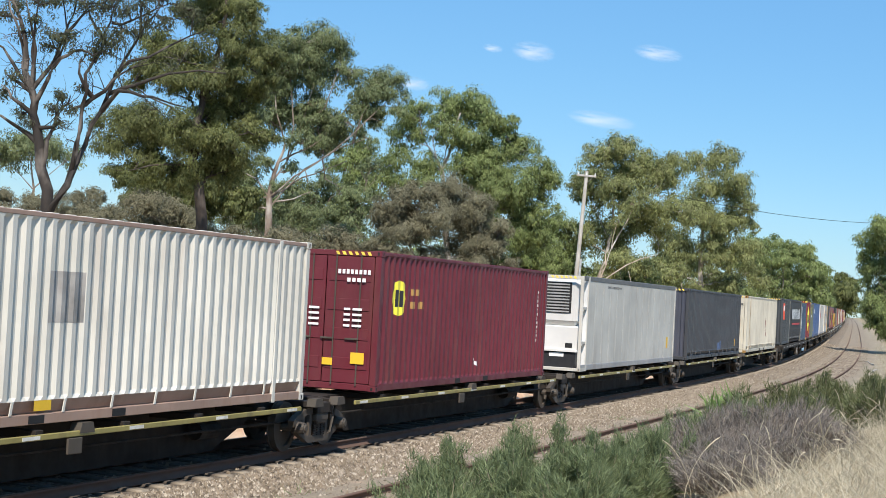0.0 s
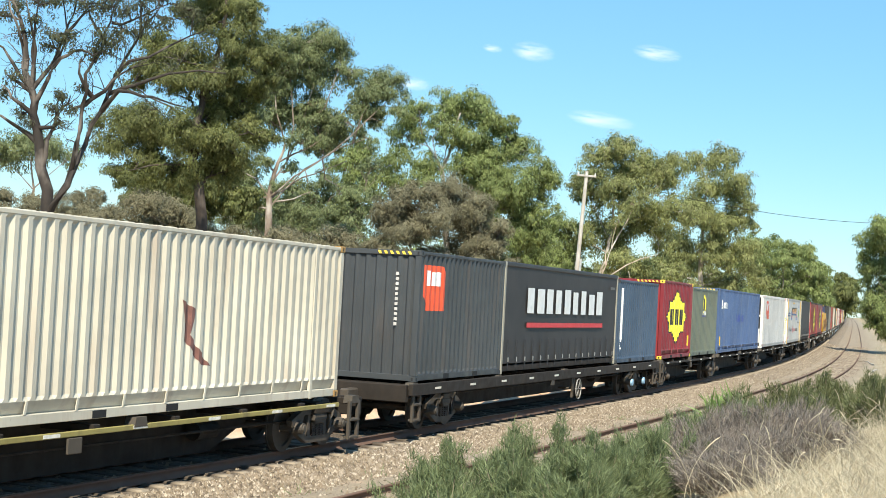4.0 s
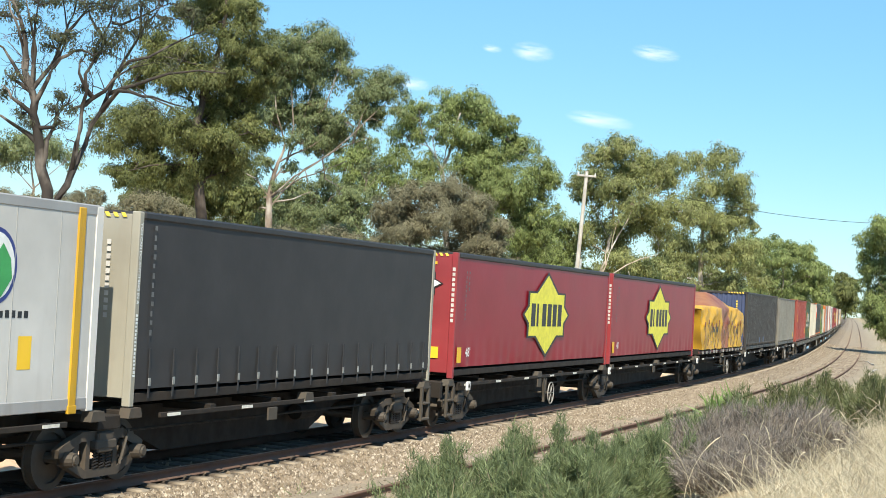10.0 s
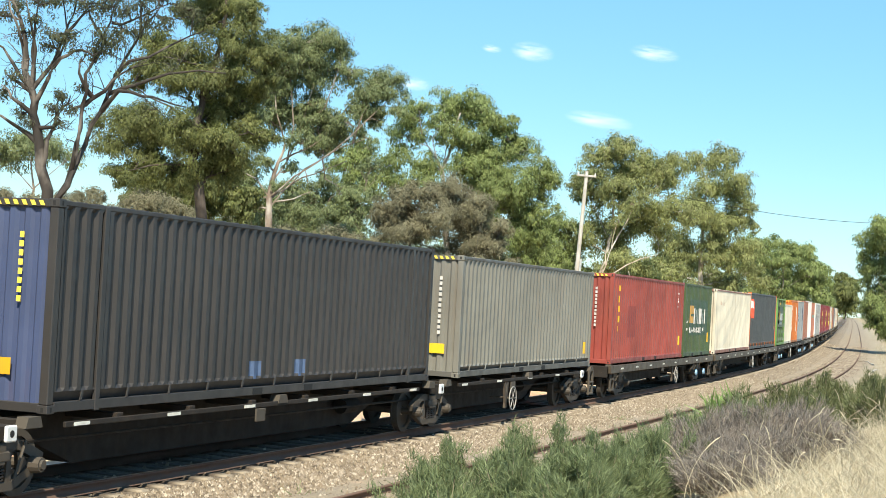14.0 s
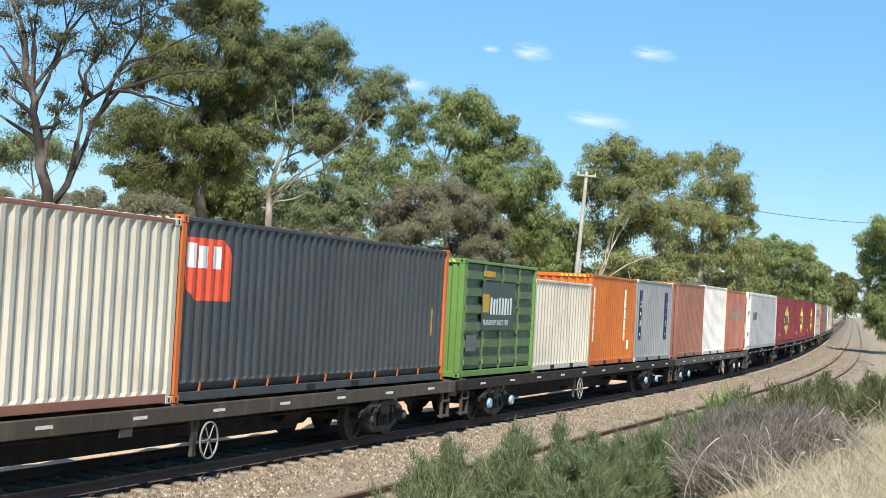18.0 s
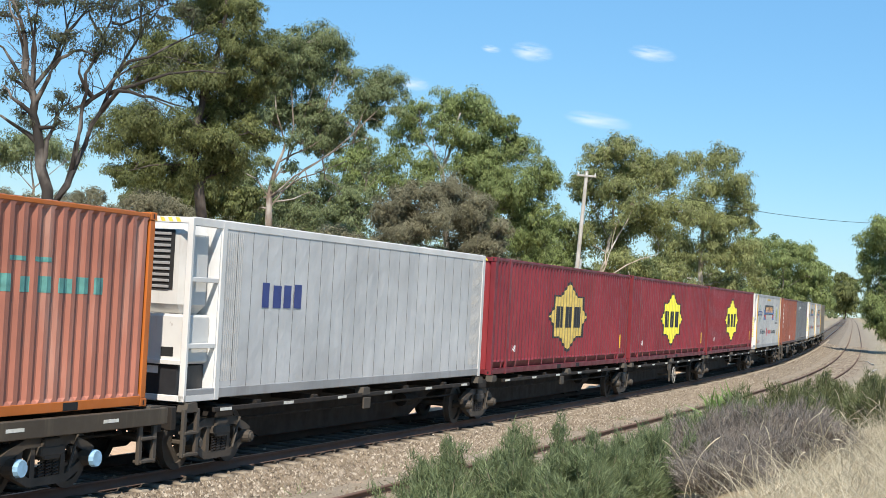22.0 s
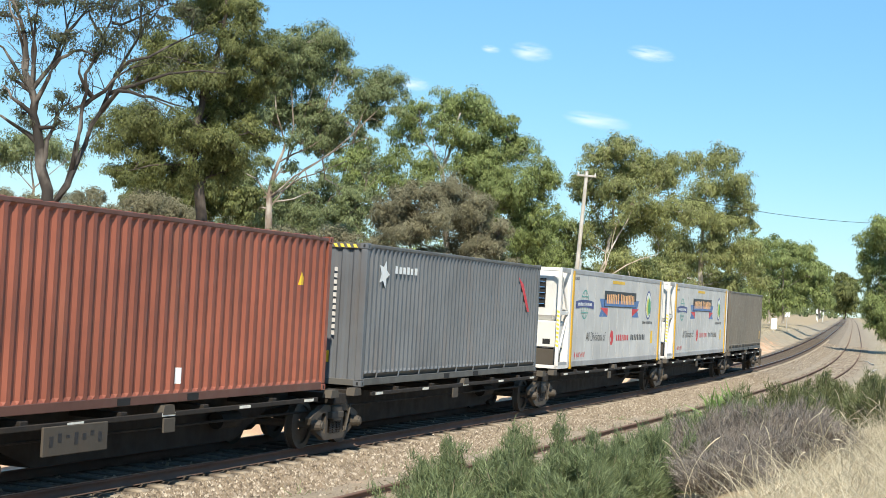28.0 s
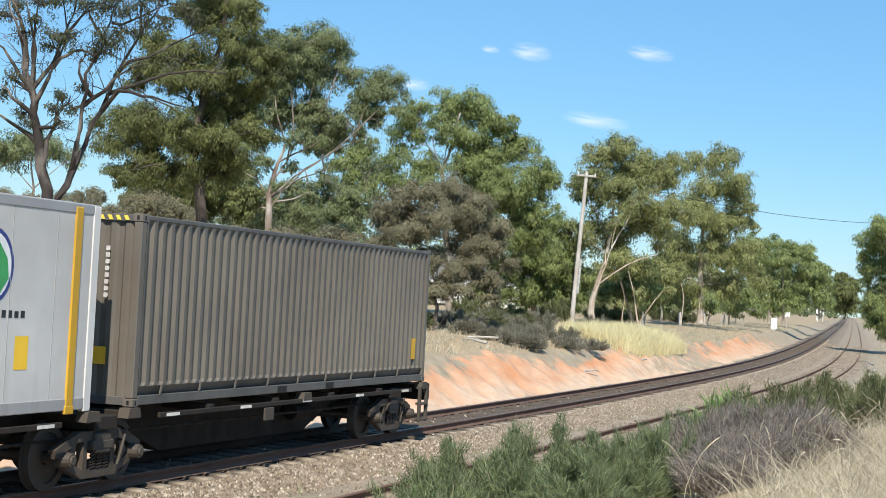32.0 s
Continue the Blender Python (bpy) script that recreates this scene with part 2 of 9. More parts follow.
def folded_end(x, z0, z1, out, period=0.25, depth=0.04):
    g = Geo()
    ys = [-1.06] + fold_cuts(-1.06, 1.06, period) + [1.06]
    vs = []
    for yy in ys:
        vs += [(x - out * (0.01 + folded(yy + 1e-4, period, depth)), yy, z) for z in (z0, z1)]
    fs = [(2 * i, 2 * i + 1, 2 * i + 3, 2 * i + 2) if out < 0 else (2 * i, 2 * i + 2, 2 * i + 3, 2 * i + 1) for i in range(len(ys) - 1)]
    return g.add(vs, fs)


def decal(parent, name, loops, material, depth=lambda x: 0.004, cuts=(), lift=0.004, label=""):
    return part(name, on_side(loops, depth, cuts, lift), material, parent, label)


def bars(x, z, w, h, n, gap=0.24, tall=False, seed=1):
    """Unreadable writing: a row or column of small blocks."""
    rng = random.Random(seed)
    out, step = [], (h if tall else w) / n
    for i in range(n):
        k = step * (1 - gap) * rng.uniform(0.75, 1.0)
        if tall:
            top = z + h - i * step
            out.append(rect(x, x + w * rng.uniform(0.7, 1), top - k, top))
        else:
            out.append(rect(x + i * step, x + i * step + k, z, z + h * rng.uniform(0.85, 1)))
    return out


OLDWHITE = plain("worn white lettering", (0.50, 0.48, 0.45), 0.6, 0, 0.2)


def end_bars(parent, x, y0, y1, z0, z1, n, material, name="lettering", tall=True):
    """Unreadable writing on the end that faces the direction of travel."""
    g = Geo()
    if tall and n >= 5 and name == "lettering":       # a slim column of small characters
        ym = (y0 + y1) / 2
        y0, y1 = (ym - 0.035, ym + 0.035) if y1 - y0 < 0.2 else (y0, y1 - 0.1)
        material = OLDWHITE if material is WHITEFILM else material
    for i in range(n):
        if tall:
            st = (z1 - z0) / n
            a = z0 + i * st
            cuts = ((y0, y0 + 0.52 * (y1 - y0)), (y0 + 0.64 * (y1 - y0), y1)) if n in (4, 5) and y1 - y0 > 0.2 else ((y0, y1),)
            for ya, yb in cuts:
                h = st * (0.42 if len(cuts) > 1 else 0.66)
                g.add([(x, ya, a), (x, yb, a), (x, yb, a + h), (x, ya, a + h)], [(0, 3, 2, 1)])
        else:
            st = (y1 - y0) / n
            a = y0 + i * st
            g.add([(x, a, z0), (x, a + st * 0.66, z0), (x, a + st * 0.66, z1), (x, a, z1)], [(0, 3, 2, 1)])
    return part(name, g, material, parent)


def frame_parts(c, L, H, m_frame, m_casting, inset=0.0, rail_h=0.16, m_rail=None):
    """Posts, rails, sill and castings that all steel boxes share."""
    a, b = -L / 2, L / 2
    m_rail = m_rail or m_frame
    for x0, x1 in ((a, a + 0.16), (b - 0.16, b)):
        for y0, y1 in ((-W2, -W2 + 0.15), (W2 - 0.15, W2)):
            part("corner_post", Geo().cbox(x0 + 0.006, x1 - 0.006, y0 + 0.006, y1 - 0.006, 0.12, H - 0.12, 0.012), m_frame, c)
            for z0 in (0.0, H - 0.118):
                g = Geo().cbox(x0 - 0.002, x1 + 0.018, y0 - 0.002 if y0 < 0 else y0 - 0.012, y1 + 0.012 if y0 < 0 else y1 + 0.002, z0, z0 + 0.118, 0.008)
                ob = part("corner_casting", g, m_casting, c)
                slot = Geo()
                ys = -W2 - 0.0045
                xm = (x0 + x1) / 2 + 0.008
                if y0 < 0:
                    slot.add([(xm - 0.022, ys, z0 + 0.025), (xm + 0.022, ys, z0 + 0.025), (xm + 0.022, ys, z0 + 0.09), (xm - 0.022, ys, z0 + 0.09)], [(0, 1, 2, 3)])
                if x0 < 0:
                    ym = (y0 + y1) / 2
                    slot.add([(x0 - 0.0045, ym - 0.022, z0 + 0.025), (x0 - 0.0045, ym + 0.022, z0 + 0.025), (x0 - 0.0045, ym + 0.022, z0 + 0.09), (x0 - 0.0045, ym - 0.022, z0 + 0.09)], [(0, 3, 2, 1)])
                if slot.v:
                    part("casting_hole", slot, BLACK, ob)
    for y0, y1 in ((-W2 + 0.003, -W2 + 0.075), (W2 - 0.075, W2 - 0.003)):
        part("top_rail", Geo().cbox(a + 0.17, b - 0.17, y0, y1, H - 0.085, H - 0.02, 0.008), m_rail, c)
        part("bottom_rail", Geo().cbox(a + 0.17, b - 0.17, y0, y1 + 0.02, 0.02, rail_h, 0.008), m_rail, c)
    for x0, x1 in ((a + 0.01, a + 0.09), (b - 0.09, b - 0.01)):
        part("end_header", Geo().cbox(x0, x1, -W2 + 0.15, W2 - 0.15, H - 0.12, H - 0.01, 0.008), m_rail, c)
        part("end_sill", Geo().cbox(x0, x1, -W2 + 0.15, W2 - 0.15, 0.01, 0.14, 0.008), m_rail, c)
    part("floor_panel", Geo().box(a + 0.1, b - 0.1, -W2 + 0.09, W2 - 0.09, 0.10, 0.15), BLACK, c)
    if inset:
        for x in (a + inset, b - inset):
            for y0, y1 in ((-W2 - 0.006, -W2 + 0.05), (W2 - 0.05, W2 + 0.006)):
                part("inset_post", Geo().cbox(x - 0.06, x + 0.06, y0, y1, 0.0, H - 0.03, 0.01), m_frame, c)


def hazard(c, x, H, L, material=None):
    """Black and yellow warning bars along the top of the leading end."""
    for x0 in (-L / 2,):
        g = Geo()
        for i in range(6):
            y = -W2 + 0.22 + i * 0.14
            g.add([(x0 - 0.001, y, H - 0.10), (x0 - 0.001, y + 0.07, H - 0.10), (x0 - 0.001, y + 0.11, H - 0.03), (x0 - 0.001, y + 0.04, H - 0.03)], [(0, 3, 2, 1)])
        part("warning_stripes", g, material or HAZARD_A, c)


def steel_box(label, L, H, colour, name="shipping_container", frame_paint=None, ends=None, inset=0.0, doors=False, sill_h=0.16,
              casting=None, pockets=True, rail=None, period=0.30, plate=0.0, stripes=True):
    """A folded-steel shipping container with its floor centre at the origin; the end at -x leads."""
    c = thing(name, label, "shipping container", group="containers on the train")
    frame_paint, ends = frame_paint or colour, ends or colour
    a, b = -L / 2, L / 2
    frame_parts(c, L, H, frame_paint, casting or frame_paint, inset, sill_h, rail)
    base = sill_h + plate
    if inset:
        spans = [(a + 0.16, a + inset - 0.06), (a + inset + 0.06, b - inset - 0.06), (b - inset + 0.06, b - 0.16)]
    else:
        spans = [(a + 0.16, b - 0.16)]
    for x0, x1 in spans:
        part("side_panel", folded_wall(x0, x1, base, H - 0.085, -W2 + 0.006, -1, period), colour, c)
    part("side_panel", folded_wall(a + 0.16, b - 0.16, base, H - 0.085, W2 - 0.006, 1, period), colour, c)
    if plate:
        for s in (-1, 1):
            g = Geo().add([(a + 0.16, s * (W2 - 0.012), base), (b - 0.16, s * (W2 - 0.012), base), (b - 0.16, s * (W2 - 0.10), sill_h - 0.01), (a + 0.16, s * (W2 - 0.10), sill_h - 0.01)], [(3, 2, 1, 0) if s < 0 else (0, 1, 2, 3)])
            part("sill_plate", g, rail or frame_paint, c)
            for i in range(int(L / 1.22)):
                xx = a + 0.8 + i * 1.22
                if s < 0:
                    part("gusset", Geo().prism([(xx - 0.02, sill_h), (xx + 0.03, sill_h), (xx + 0.07, base), (xx + 0.02, base)], -W2 - 0.004, -W2 + 0.01), frame_paint, c)
    roof = Geo().box(a + 0.1, b - 0.1, -W2 + 0.04, W2 - 0.04, H - 0.05, H - 0.022)
    n = int(L / 0.42)
    for i in range(n):
        xx = a + 0.25 + i * (L - 0.5) / n
        roof.cbox(xx, xx + 0.2, -W2 + 0.1, W2 - 0.1, H - 0.022, H - 0.003, 0.006)
    part("roof", roof, colour, c)
    if doors:
        for s in (-1, 1):
            y0, y1 = (-W2 + 0.16, -0.01) if s < 0 else (0.01, W2 - 0.16)
            d = part("door", Geo().cbox(a + 0.02, a + 0.06, y0, y1, 0.15, H - 0.13, 0.01), ends, c)
            for z in (0.55, 1.15, 1.75, 2.35):
                part("door_rib", Geo().cbox(a + 0.005, a + 0.02, y0 + 0.06, y1 - 0.06, z - 0.12, z + 0.12, 0.006), ends, d)
            for y in (y0 + 0.28, y1 - 0.22):
                part("locking_bar", Geo().tube((a - 0.004, y, 0.1), (a - 0.004, y, H - 0.09), 0.017), UNDERGREY, d)
                part("bar_handle", Geo().cbox(a - 0.03, a - 0.006, y - 0.02, y + 0.28, 1.03, 1.07, 0.006), UNDERGREY, d)
    else:
        part("front_end", folded_end(a + 0.03, 0.14, H - 0.12, -1), ends, c)
    part("rear_end", folded_end(b - 0.03, 0.14, H - 0.12, 1), ends, c)
    if pockets:
        for x in (-1.03, 1.03):
            part("fork_pocket", Geo().box(x - 0.18, x + 0.18, -W2 - 0.001, -W2 + 0.02, 0.03, sill_h - 0.02), BLACK, c)
    if stripes:
        hazard(c, a, H, L)
    return c


def reefer_box(label, L, H, skin, unit="grille", posts=None, seams=1.15, fine=False, frame_paint=None, top=None, front=1.0):
    """A refrigerated box: smooth ribbed skin, an open lattice and a cooling unit at the leading end."""
    c = thing("refrigerated_container", label, "shipping container", group="containers on the train")
    a, b = -L / 2, L / 2
    w = a + front                                    # where the side skin starts
    frame_paint = frame_paint or skin
    part("insulated_body", Geo().cbox(w, b - 0.01, -W2 + 0.012, W2 - 0.012, 0.17, H - 0.10, 0.012), skin, c)
    ribs = []
    n = int((b - w) / seams)
    for i in range(1, n):
        x = w + i * (b - w) / n
        part("seam", Geo().box(x - 0.005, x + 0.005, -W2 + 0.007, -W2 + 0.013, 0.19, H - 0.13), SEAMLIGHT if skin is not SILVER else SEAM, c)
    if fine:
        for i in range(10):
            for x in (w + 0.12 + i * 0.07, b - 0.85 + i * 0.07):
                ribs.append(x)
        for x in ribs:
            part("seam", Geo().box(x - 0.006, x + 0.006, -W2 + 0.006, -W2 + 0.013, 0.3, H - 0.2), SEAMLIGHT, c)
    for y0, y1 in ((-W2 + 0.001, -W2 + 0.06), (W2 - 0.06, W2 - 0.001)):
        part("top_rail", Geo().cbox(a + 0.05, b, y0, y1, H - 0.15, H - 0.01, 0.012), top or frame_paint, c)
        part("bottom_rail", Geo().cbox(a + 0.05, b, y0, y1, 0.03, 0.20, 0.012), ALLOY, c)
    part("roof", Geo().cbox(w, b - 0.02, -W2 + 0.05, W2 - 0.05, H - 0.10, H, 0.01), top or skin, c)
    for x0, x1 in ((w, w + 0.16), (b - 0.17, b + 0.004)):
        for s in (-1, 1):
            y = s * W2
            part("corner_post", Geo().cbox(x0, x1, min(y, y - s * 0.09) - (0.004 if s < 0 else 0), max(y, y - s * 0.09) + (0.004 if s > 0 else 0), 0.0, H - 0.02, 0.01), frame_paint, c)
    if posts:
        for x in (w + 0.28, b - 0.62):
            part("yellow_post", Geo().cbox(x, x + 0.17, -W2 - 0.014, -W2 + 0.03, 0.0, H - 0.06, 0.01), posts, c, "deep yellow lifting post")
            part("post_foot", Geo().cbox(x - 0.02, x + 0.19, -W2 - 0.02, -W2 + 0.03, -0.02, 0.10, 0.01), posts, c)
    # leading end: frame, lattice and cooling unit
    for s in (-1, 1):
        y = s * (W2 - 0.05)
        part("end_post", Geo().cbox(a, a + 0.08, y - 0.05, y + 0.05, 0.0, H - 0.02, 0.01), frame_paint, c)
        if unit == "grille":
            part("lattice_bar", Geo().tube((a + 0.06, y, H * 0.95), (w - 0.02, y, H * 0.55), 0.03), frame_paint, c)
            part("lattice_bar", Geo().tube((w - 0.02, y, H * 0.53), (a + 0.08, y, H * 0.12), 0.03), frame_paint, c)
            part("lattice_rail", Geo().cbox(a + 0.06, w, y - 0.03, y + 0.03, H * 0.53, H * 0.57, 0.008), frame_paint, c)
        else:
            for z in (H * 0.30, H * 0.66):
                part("lattice_rail", Geo().cbox(a + 0.08, w, y - 0.03, y + 0.03, z - 0.04, z + 0.04, 0.008), frame_paint, c)
        part("lattice_sill", Geo().cbox(a, w, y - 0.05, y + 0.05, 0.0, 0.11, 0.008), frame_paint, c)
    part("end_beam", Geo().cbox(a, a + 0.08, -W2 + 0.1, W2 - 0.1, H - 0.12, H - 0.02, 0.01), frame_paint, c)
    part("end_beam", Geo().cbox(a, a + 0.08, -W2 + 0.1, W2 - 0.1, 0.0, 0.10, 0.01), frame_paint, c)
    part("bulkhead", Geo().box(w - 0.03, w, -W2 + 0.02, W2 - 0.02, 0.1, H - 0.05), WHITEPAINT, c)
    u0, u1 = a + (0.16 if unit == "grille" else 0.07), w - 0.03
    soft = min(0.15, 0.4 * (u1 - u0 - 0.1))
    if unit == "panel":                              # flat-fronted unit: dark condenser window over a white service panel
        part("unit_housing", Geo().cbox(u0 + 0.06, u1, -W2 + 0.12, W2 - 0.12, H * 0.36, H - 0.13, 0.02), DARKFILM, c, "dark recessed condenser")
        part("unit_beam", Geo().cbox(u0 + 0.02, u0 + 0.09, -W2 + 0.10, W2 - 0.10, H * 0.585, H * 0.625, 0.01), WHITEPAINT, c)
        window = part("condenser_window", Geo().cbox(u0 + 0.04, u0 + 0.058, -W2 + 0.20, W2 - 0.20, H * 0.64, H - 0.20, 0.006), BLACK, c, "black condenser mesh")
        for i in range(14):
            z = H * 0.65 + (H * 0.35 - 0.24) * i / 14
            part("mesh_wire", Geo().tube((u0 + 0.036, -W2 + 0.21, z), (u0 + 0.036, W2 - 0.21, z), 0.004, n=4), UNDERGREY, window)
        part("unit_cabinet", Geo().prism([(u0 + 0.02, H * 0.10), (u1, H * 0.10), (u1, H * 0.50), (u0 + 0.09, H * 0.46)], -W2 + 0.13, W2 - 0.13), WHITEPAINT, c)
        part("service_knob", Geo().tube((u0 + 0.05, -W2 + 0.62, H * 0.34), (u0 - 0.02, -W2 + 0.62, H * 0.34), 0.09, 0.08, 14), BLACK, c)
        part("control_panel", Geo().cbox(u0 - 0.012, u0 + 0.03, -W2 + 0.30, -W2 + 0.62, H * 0.17, H * 0.24, 0.006), BLACK, c)
        part("unit_base", Geo().cbox(u0 + 0.03, u1, -W2 + 0.14, W2 - 0.14, 0.04, H * 0.095, 0.01), UNDERGREY, c)
        for i in range(15):
            part("post_hole", Geo().box(a + 0.028, a + 0.052, -W2 - 0.0015, -W2 + 0.004, 0.35 + i * 0.155, 0.385 + i * 0.155), BLACK, c)
    else:
        part("unit_housing", Geo().cbox(u0 + 0.1, u1, -W2 + 0.16, W2 - 0.16, H * 0.47, H - 0.13, soft), SOOTYWHITE, c)
        part("unit_cabinet", Geo().cbox(u0 + (0.0 if unit == "grille" else 0.05), u1, -W2 + 0.13, W2 - 0.13, H * 0.2, H * 0.468, 0.04), SOOTYWHITE, c)
        part("unit_base", Geo().cbox(u0 + 0.05, u1, -W2 + 0.2, W2 - 0.2, 0.05, H * 0.195, 0.02), DARKFILM if unit == "louvres" else UNDERGREY, c)
        grille = part("grille", Geo().cbox(u0 + 0.075, u0 + 0.098, -W2 + (0.52 if unit == "grille" else 0.40), W2 - 0.32, H * 0.60, H - (0.34 if unit == "grille" else 0.22), 0.01), BLACK, c, "black cooling grille")
        n = 5 if unit == "grille" else 10
        for i in range(n):
            z = H * 0.60 + (H * 0.40 - (0.36 if unit == "grille" else 0.24)) * (i + 0.5) / n
            if unit == "grille":
                part("louvre", Geo().tube((u0 + 0.06, -W2 + 0.54, z), (u0 + 0.06, W2 - 0.34, z + 0.02), 0.026), CHROME, grille)
            else:
                part("louvre", Geo().cbox(u0 + 0.050, u0 + 0.074, -W2 + 0.46, W2 - 0.38, z - 0.026, z + 0.020, 0.006), ALLOY, grille, "pale grey louvre")
        if unit == "louvres":
            part("unit_label", Geo().box(u0 + 0.044, u0 + 0.05, -W2 + 0.55, -W2 + 1.0, H * 0.145, H * 0.185), WHITEFILM, c)
            part("unit_bumper", Geo().cbox(u0 - 0.02, u0 + 0.06, -W2 + 0.12, W2 - 0.12, H * 0.196, H * 0.222, 0.008), SOOTYWHITE, c)
        part("control_panel", Geo().cbox(u0 + (0.0 if unit == "grille" else 0.05) - 0.012, u0 + 0.06, -W2 + 0.3, -W2 + 0.52, H * 0.24, H * 0.29, 0.006), BLACK, c)
    if unit == "grille":
        g = Geo()
        for i in range(9):
            z = 0.62 + i * 0.12
            g.add([(a - 0.003, -W2 + 0.01, z), (a - 0.003, -W2 + 0.09, z + 0.03), (a - 0.003, -W2 + 0.09, z + 0.09), (a - 0.003, -W2 + 0.01, z + 0.06)], [(0, 3, 2, 1)])
        part("warning_stripes", g, HAZARD_A, c)
    else:
        hazard(c, a - 0.003, H, L)
    part("rear_end", Geo().box(b - 0.02, b, -W2 + 0.1, W2 - 0.1, 0.1, H - 0.1), skin, c)
    return c


def curtain_box(label, L, H, curtain, frame_paint, top=None, headboard=None, straps=True):
    """A curtain-sided box: tight curtain with straps and a puckered hem, rounded roof edge."""
    c = thing("curtain_sided_container", label, "shipping container", group="containers on the train")
    a, b = -L / 2, L / 2
    for x0, x1 in ((a, a + 0.13), (b - 0.13, b)):
        for s in (-1, 1):
            y = s * W2
            part("corner_post", Geo().cbox(x0, x1, min(y, y - s * 0.14), max(y, y - s * 0.14), 0.0, H - 0.01, 0.014), frame_paint, c)
    part("headboard", Geo().cbox(a + 0.02, a + 0.07, -W2 + 0.14, W2 - 0.14, 0.12, H - 0.05, 0.01), headboard or frame_paint, c)
    part("rear_end", Geo().cbox(b - 0.07, b - 0.02, -W2 + 0.14, W2 - 0.14, 0.12, H - 0.05, 0.01), headboard or frame_paint, c)
    part("roof", Geo().cbox(a + 0.13, b - 0.13, -W2 - 0.01, W2 + 0.01, H - 0.13, H, 0.03), top or DARKROOF, c, "dark rounded roof edge")
    part("floor_frame", Geo().cbox(a + 0.13, b - 0.13, -W2 + 0.03, W2 - 0.03, 0.06, 0.20, 0.01), UNDER, c)
    rng = random.Random(int(L * 100 + H * 10))
    for s in (-1, 1):
        nx, nz = int(L / 0.16), 22
        z0, z1 = 0.26, H - 0.12
        vs, ph = [], rng.uniform(0, 6)
        for i in range(nx + 1):
            x = a + 0.13 + (L - 0.26) * i / nx
            for j in range(nz + 1):
                z = z0 + (z1 - z0) * j / nz
                low = max(0.0, 1 - (z - z0) / 0.75)
                d = 0.012 * noise.noise((x * 0.55 + ph, z * 0.8, 3.1)) + 0.035 * low * noise.noise((x * 2.2 + ph, z * 2.0, 7.7)) + 0.014 * low * math.sin(x * 9.5)
                vs.append((x, s * (W2 - 0.02 + d), z))
        fs = []
        for i in range(nx):
            for j in range(nz):
                q = (i * (nz + 1) + j, (i + 1) * (nz + 1) + j, (i + 1) * (nz + 1) + j + 1, i * (nz + 1) + j + 1)
                fs.append(q if s < 0 else q[::-1])
        ob = part("curtain", Geo().add(vs, fs), curtain, c, smooth=True)
        if s < 0 and straps:
            n = int(L / 0.72)
            for i in range(n):
                x = a + 0.5 + i * (L - 1.0) / (n - 1)
                part("strap", Geo().box(x - 0.025, x + 0.025, -W2 - 0.020, -W2 - 0.012, 0.12, 0.86), STRAP, ob)
                part("buckle", Geo().cbox(x - 0.035, x + 0.035, -W2 - 0.032, -W2 - 0.018, 0.30, 0.42, 0.006), STEELBRIGHT, ob)
    hazard(c, a, H, L)
    return c


def ribbed_box(label, L, H, colour, frame_paint):
    """A side-opening box: four panels with pressed louvres between ribs."""
    c = thing("side_door_container", label, "shipping container", group="containers on the train")
    a, b = -L / 2, L / 2
    frame_parts(c, L, H, frame_paint, frame_paint)
    n = 4
    wpan = (L - 0.36) / n
    for i in range(n):
        x0 = a + 0.18 + i * wpan
        d = part("side_door", Geo().cbox(x0 + 0.012, x0 + wpan - 0.012, -W2 + 0.075, -W2 + 0.10, 0.19, H - 0.10, 0.008), colour, c)
        for k in range(6):
            z = 0.42 + k * (H - 0.75) / 5
            xa, xb = x0 + 0.12, x0 + wpan - 0.12
            part("pressing", Geo().prism([(xa, z - 0.13), (xb, z - 0.13), (xb - 0.05, z + 0.06), (xa + 0.05, z + 0.06)], -W2 + 0.012, -W2 + 0.077), colour, d)
            # dark strip above each pressing: the shade of the slot put into colour
            part("pressing_shade", Geo().box(xa + 0.03, xb - 0.03, -W2 + 0.04, -W2 + 0.077, z + 0.06, z + 0.10), RIBSHADE, d)
        part("door_bar", Geo().tube((x0 + 0.05, -W2 + 0.03, 0.16), (x0 + 0.05, -W2 + 0.03, H - 0.08), 0.03), colour, d)
        for z in (0.35, 1.0, 1.65, 2.3):
            part("hinge", Geo().cbox(x0 - 0.03, x0 + 0.06, -W2 + 0.004, -W2 + 0.08, z, z + 0.09, 0.006), colour, d)
        part("bar_lock", Geo().cbox(x0 + 0.02, x0 + 0.09, -W2 - 0.012, -W2 + 0.01, 0.30, 0.42, 0.006), STEELBRIGHT, d)
    part("side_panel", folded_wall(a + 0.16, b - 0.16, 0.16, H - 0.085, W2 - 0.006, 1), colour, c)
    part("roof", Geo().cbox(a + 0.1, b - 0.1, -W2 + 0.04, W2 - 0.04, H - 0.05, H - 0.01, 0.01), colour, c)
    part("front_end", folded_end(a + 0.03, 0.14, H - 0.12, -1), frame_paint, c)
    part("rear_end", folded_end(b - 0.03, 0.14, H - 0.12, 1), frame_paint, c)
    hazard(c, a, H, L)
    return c


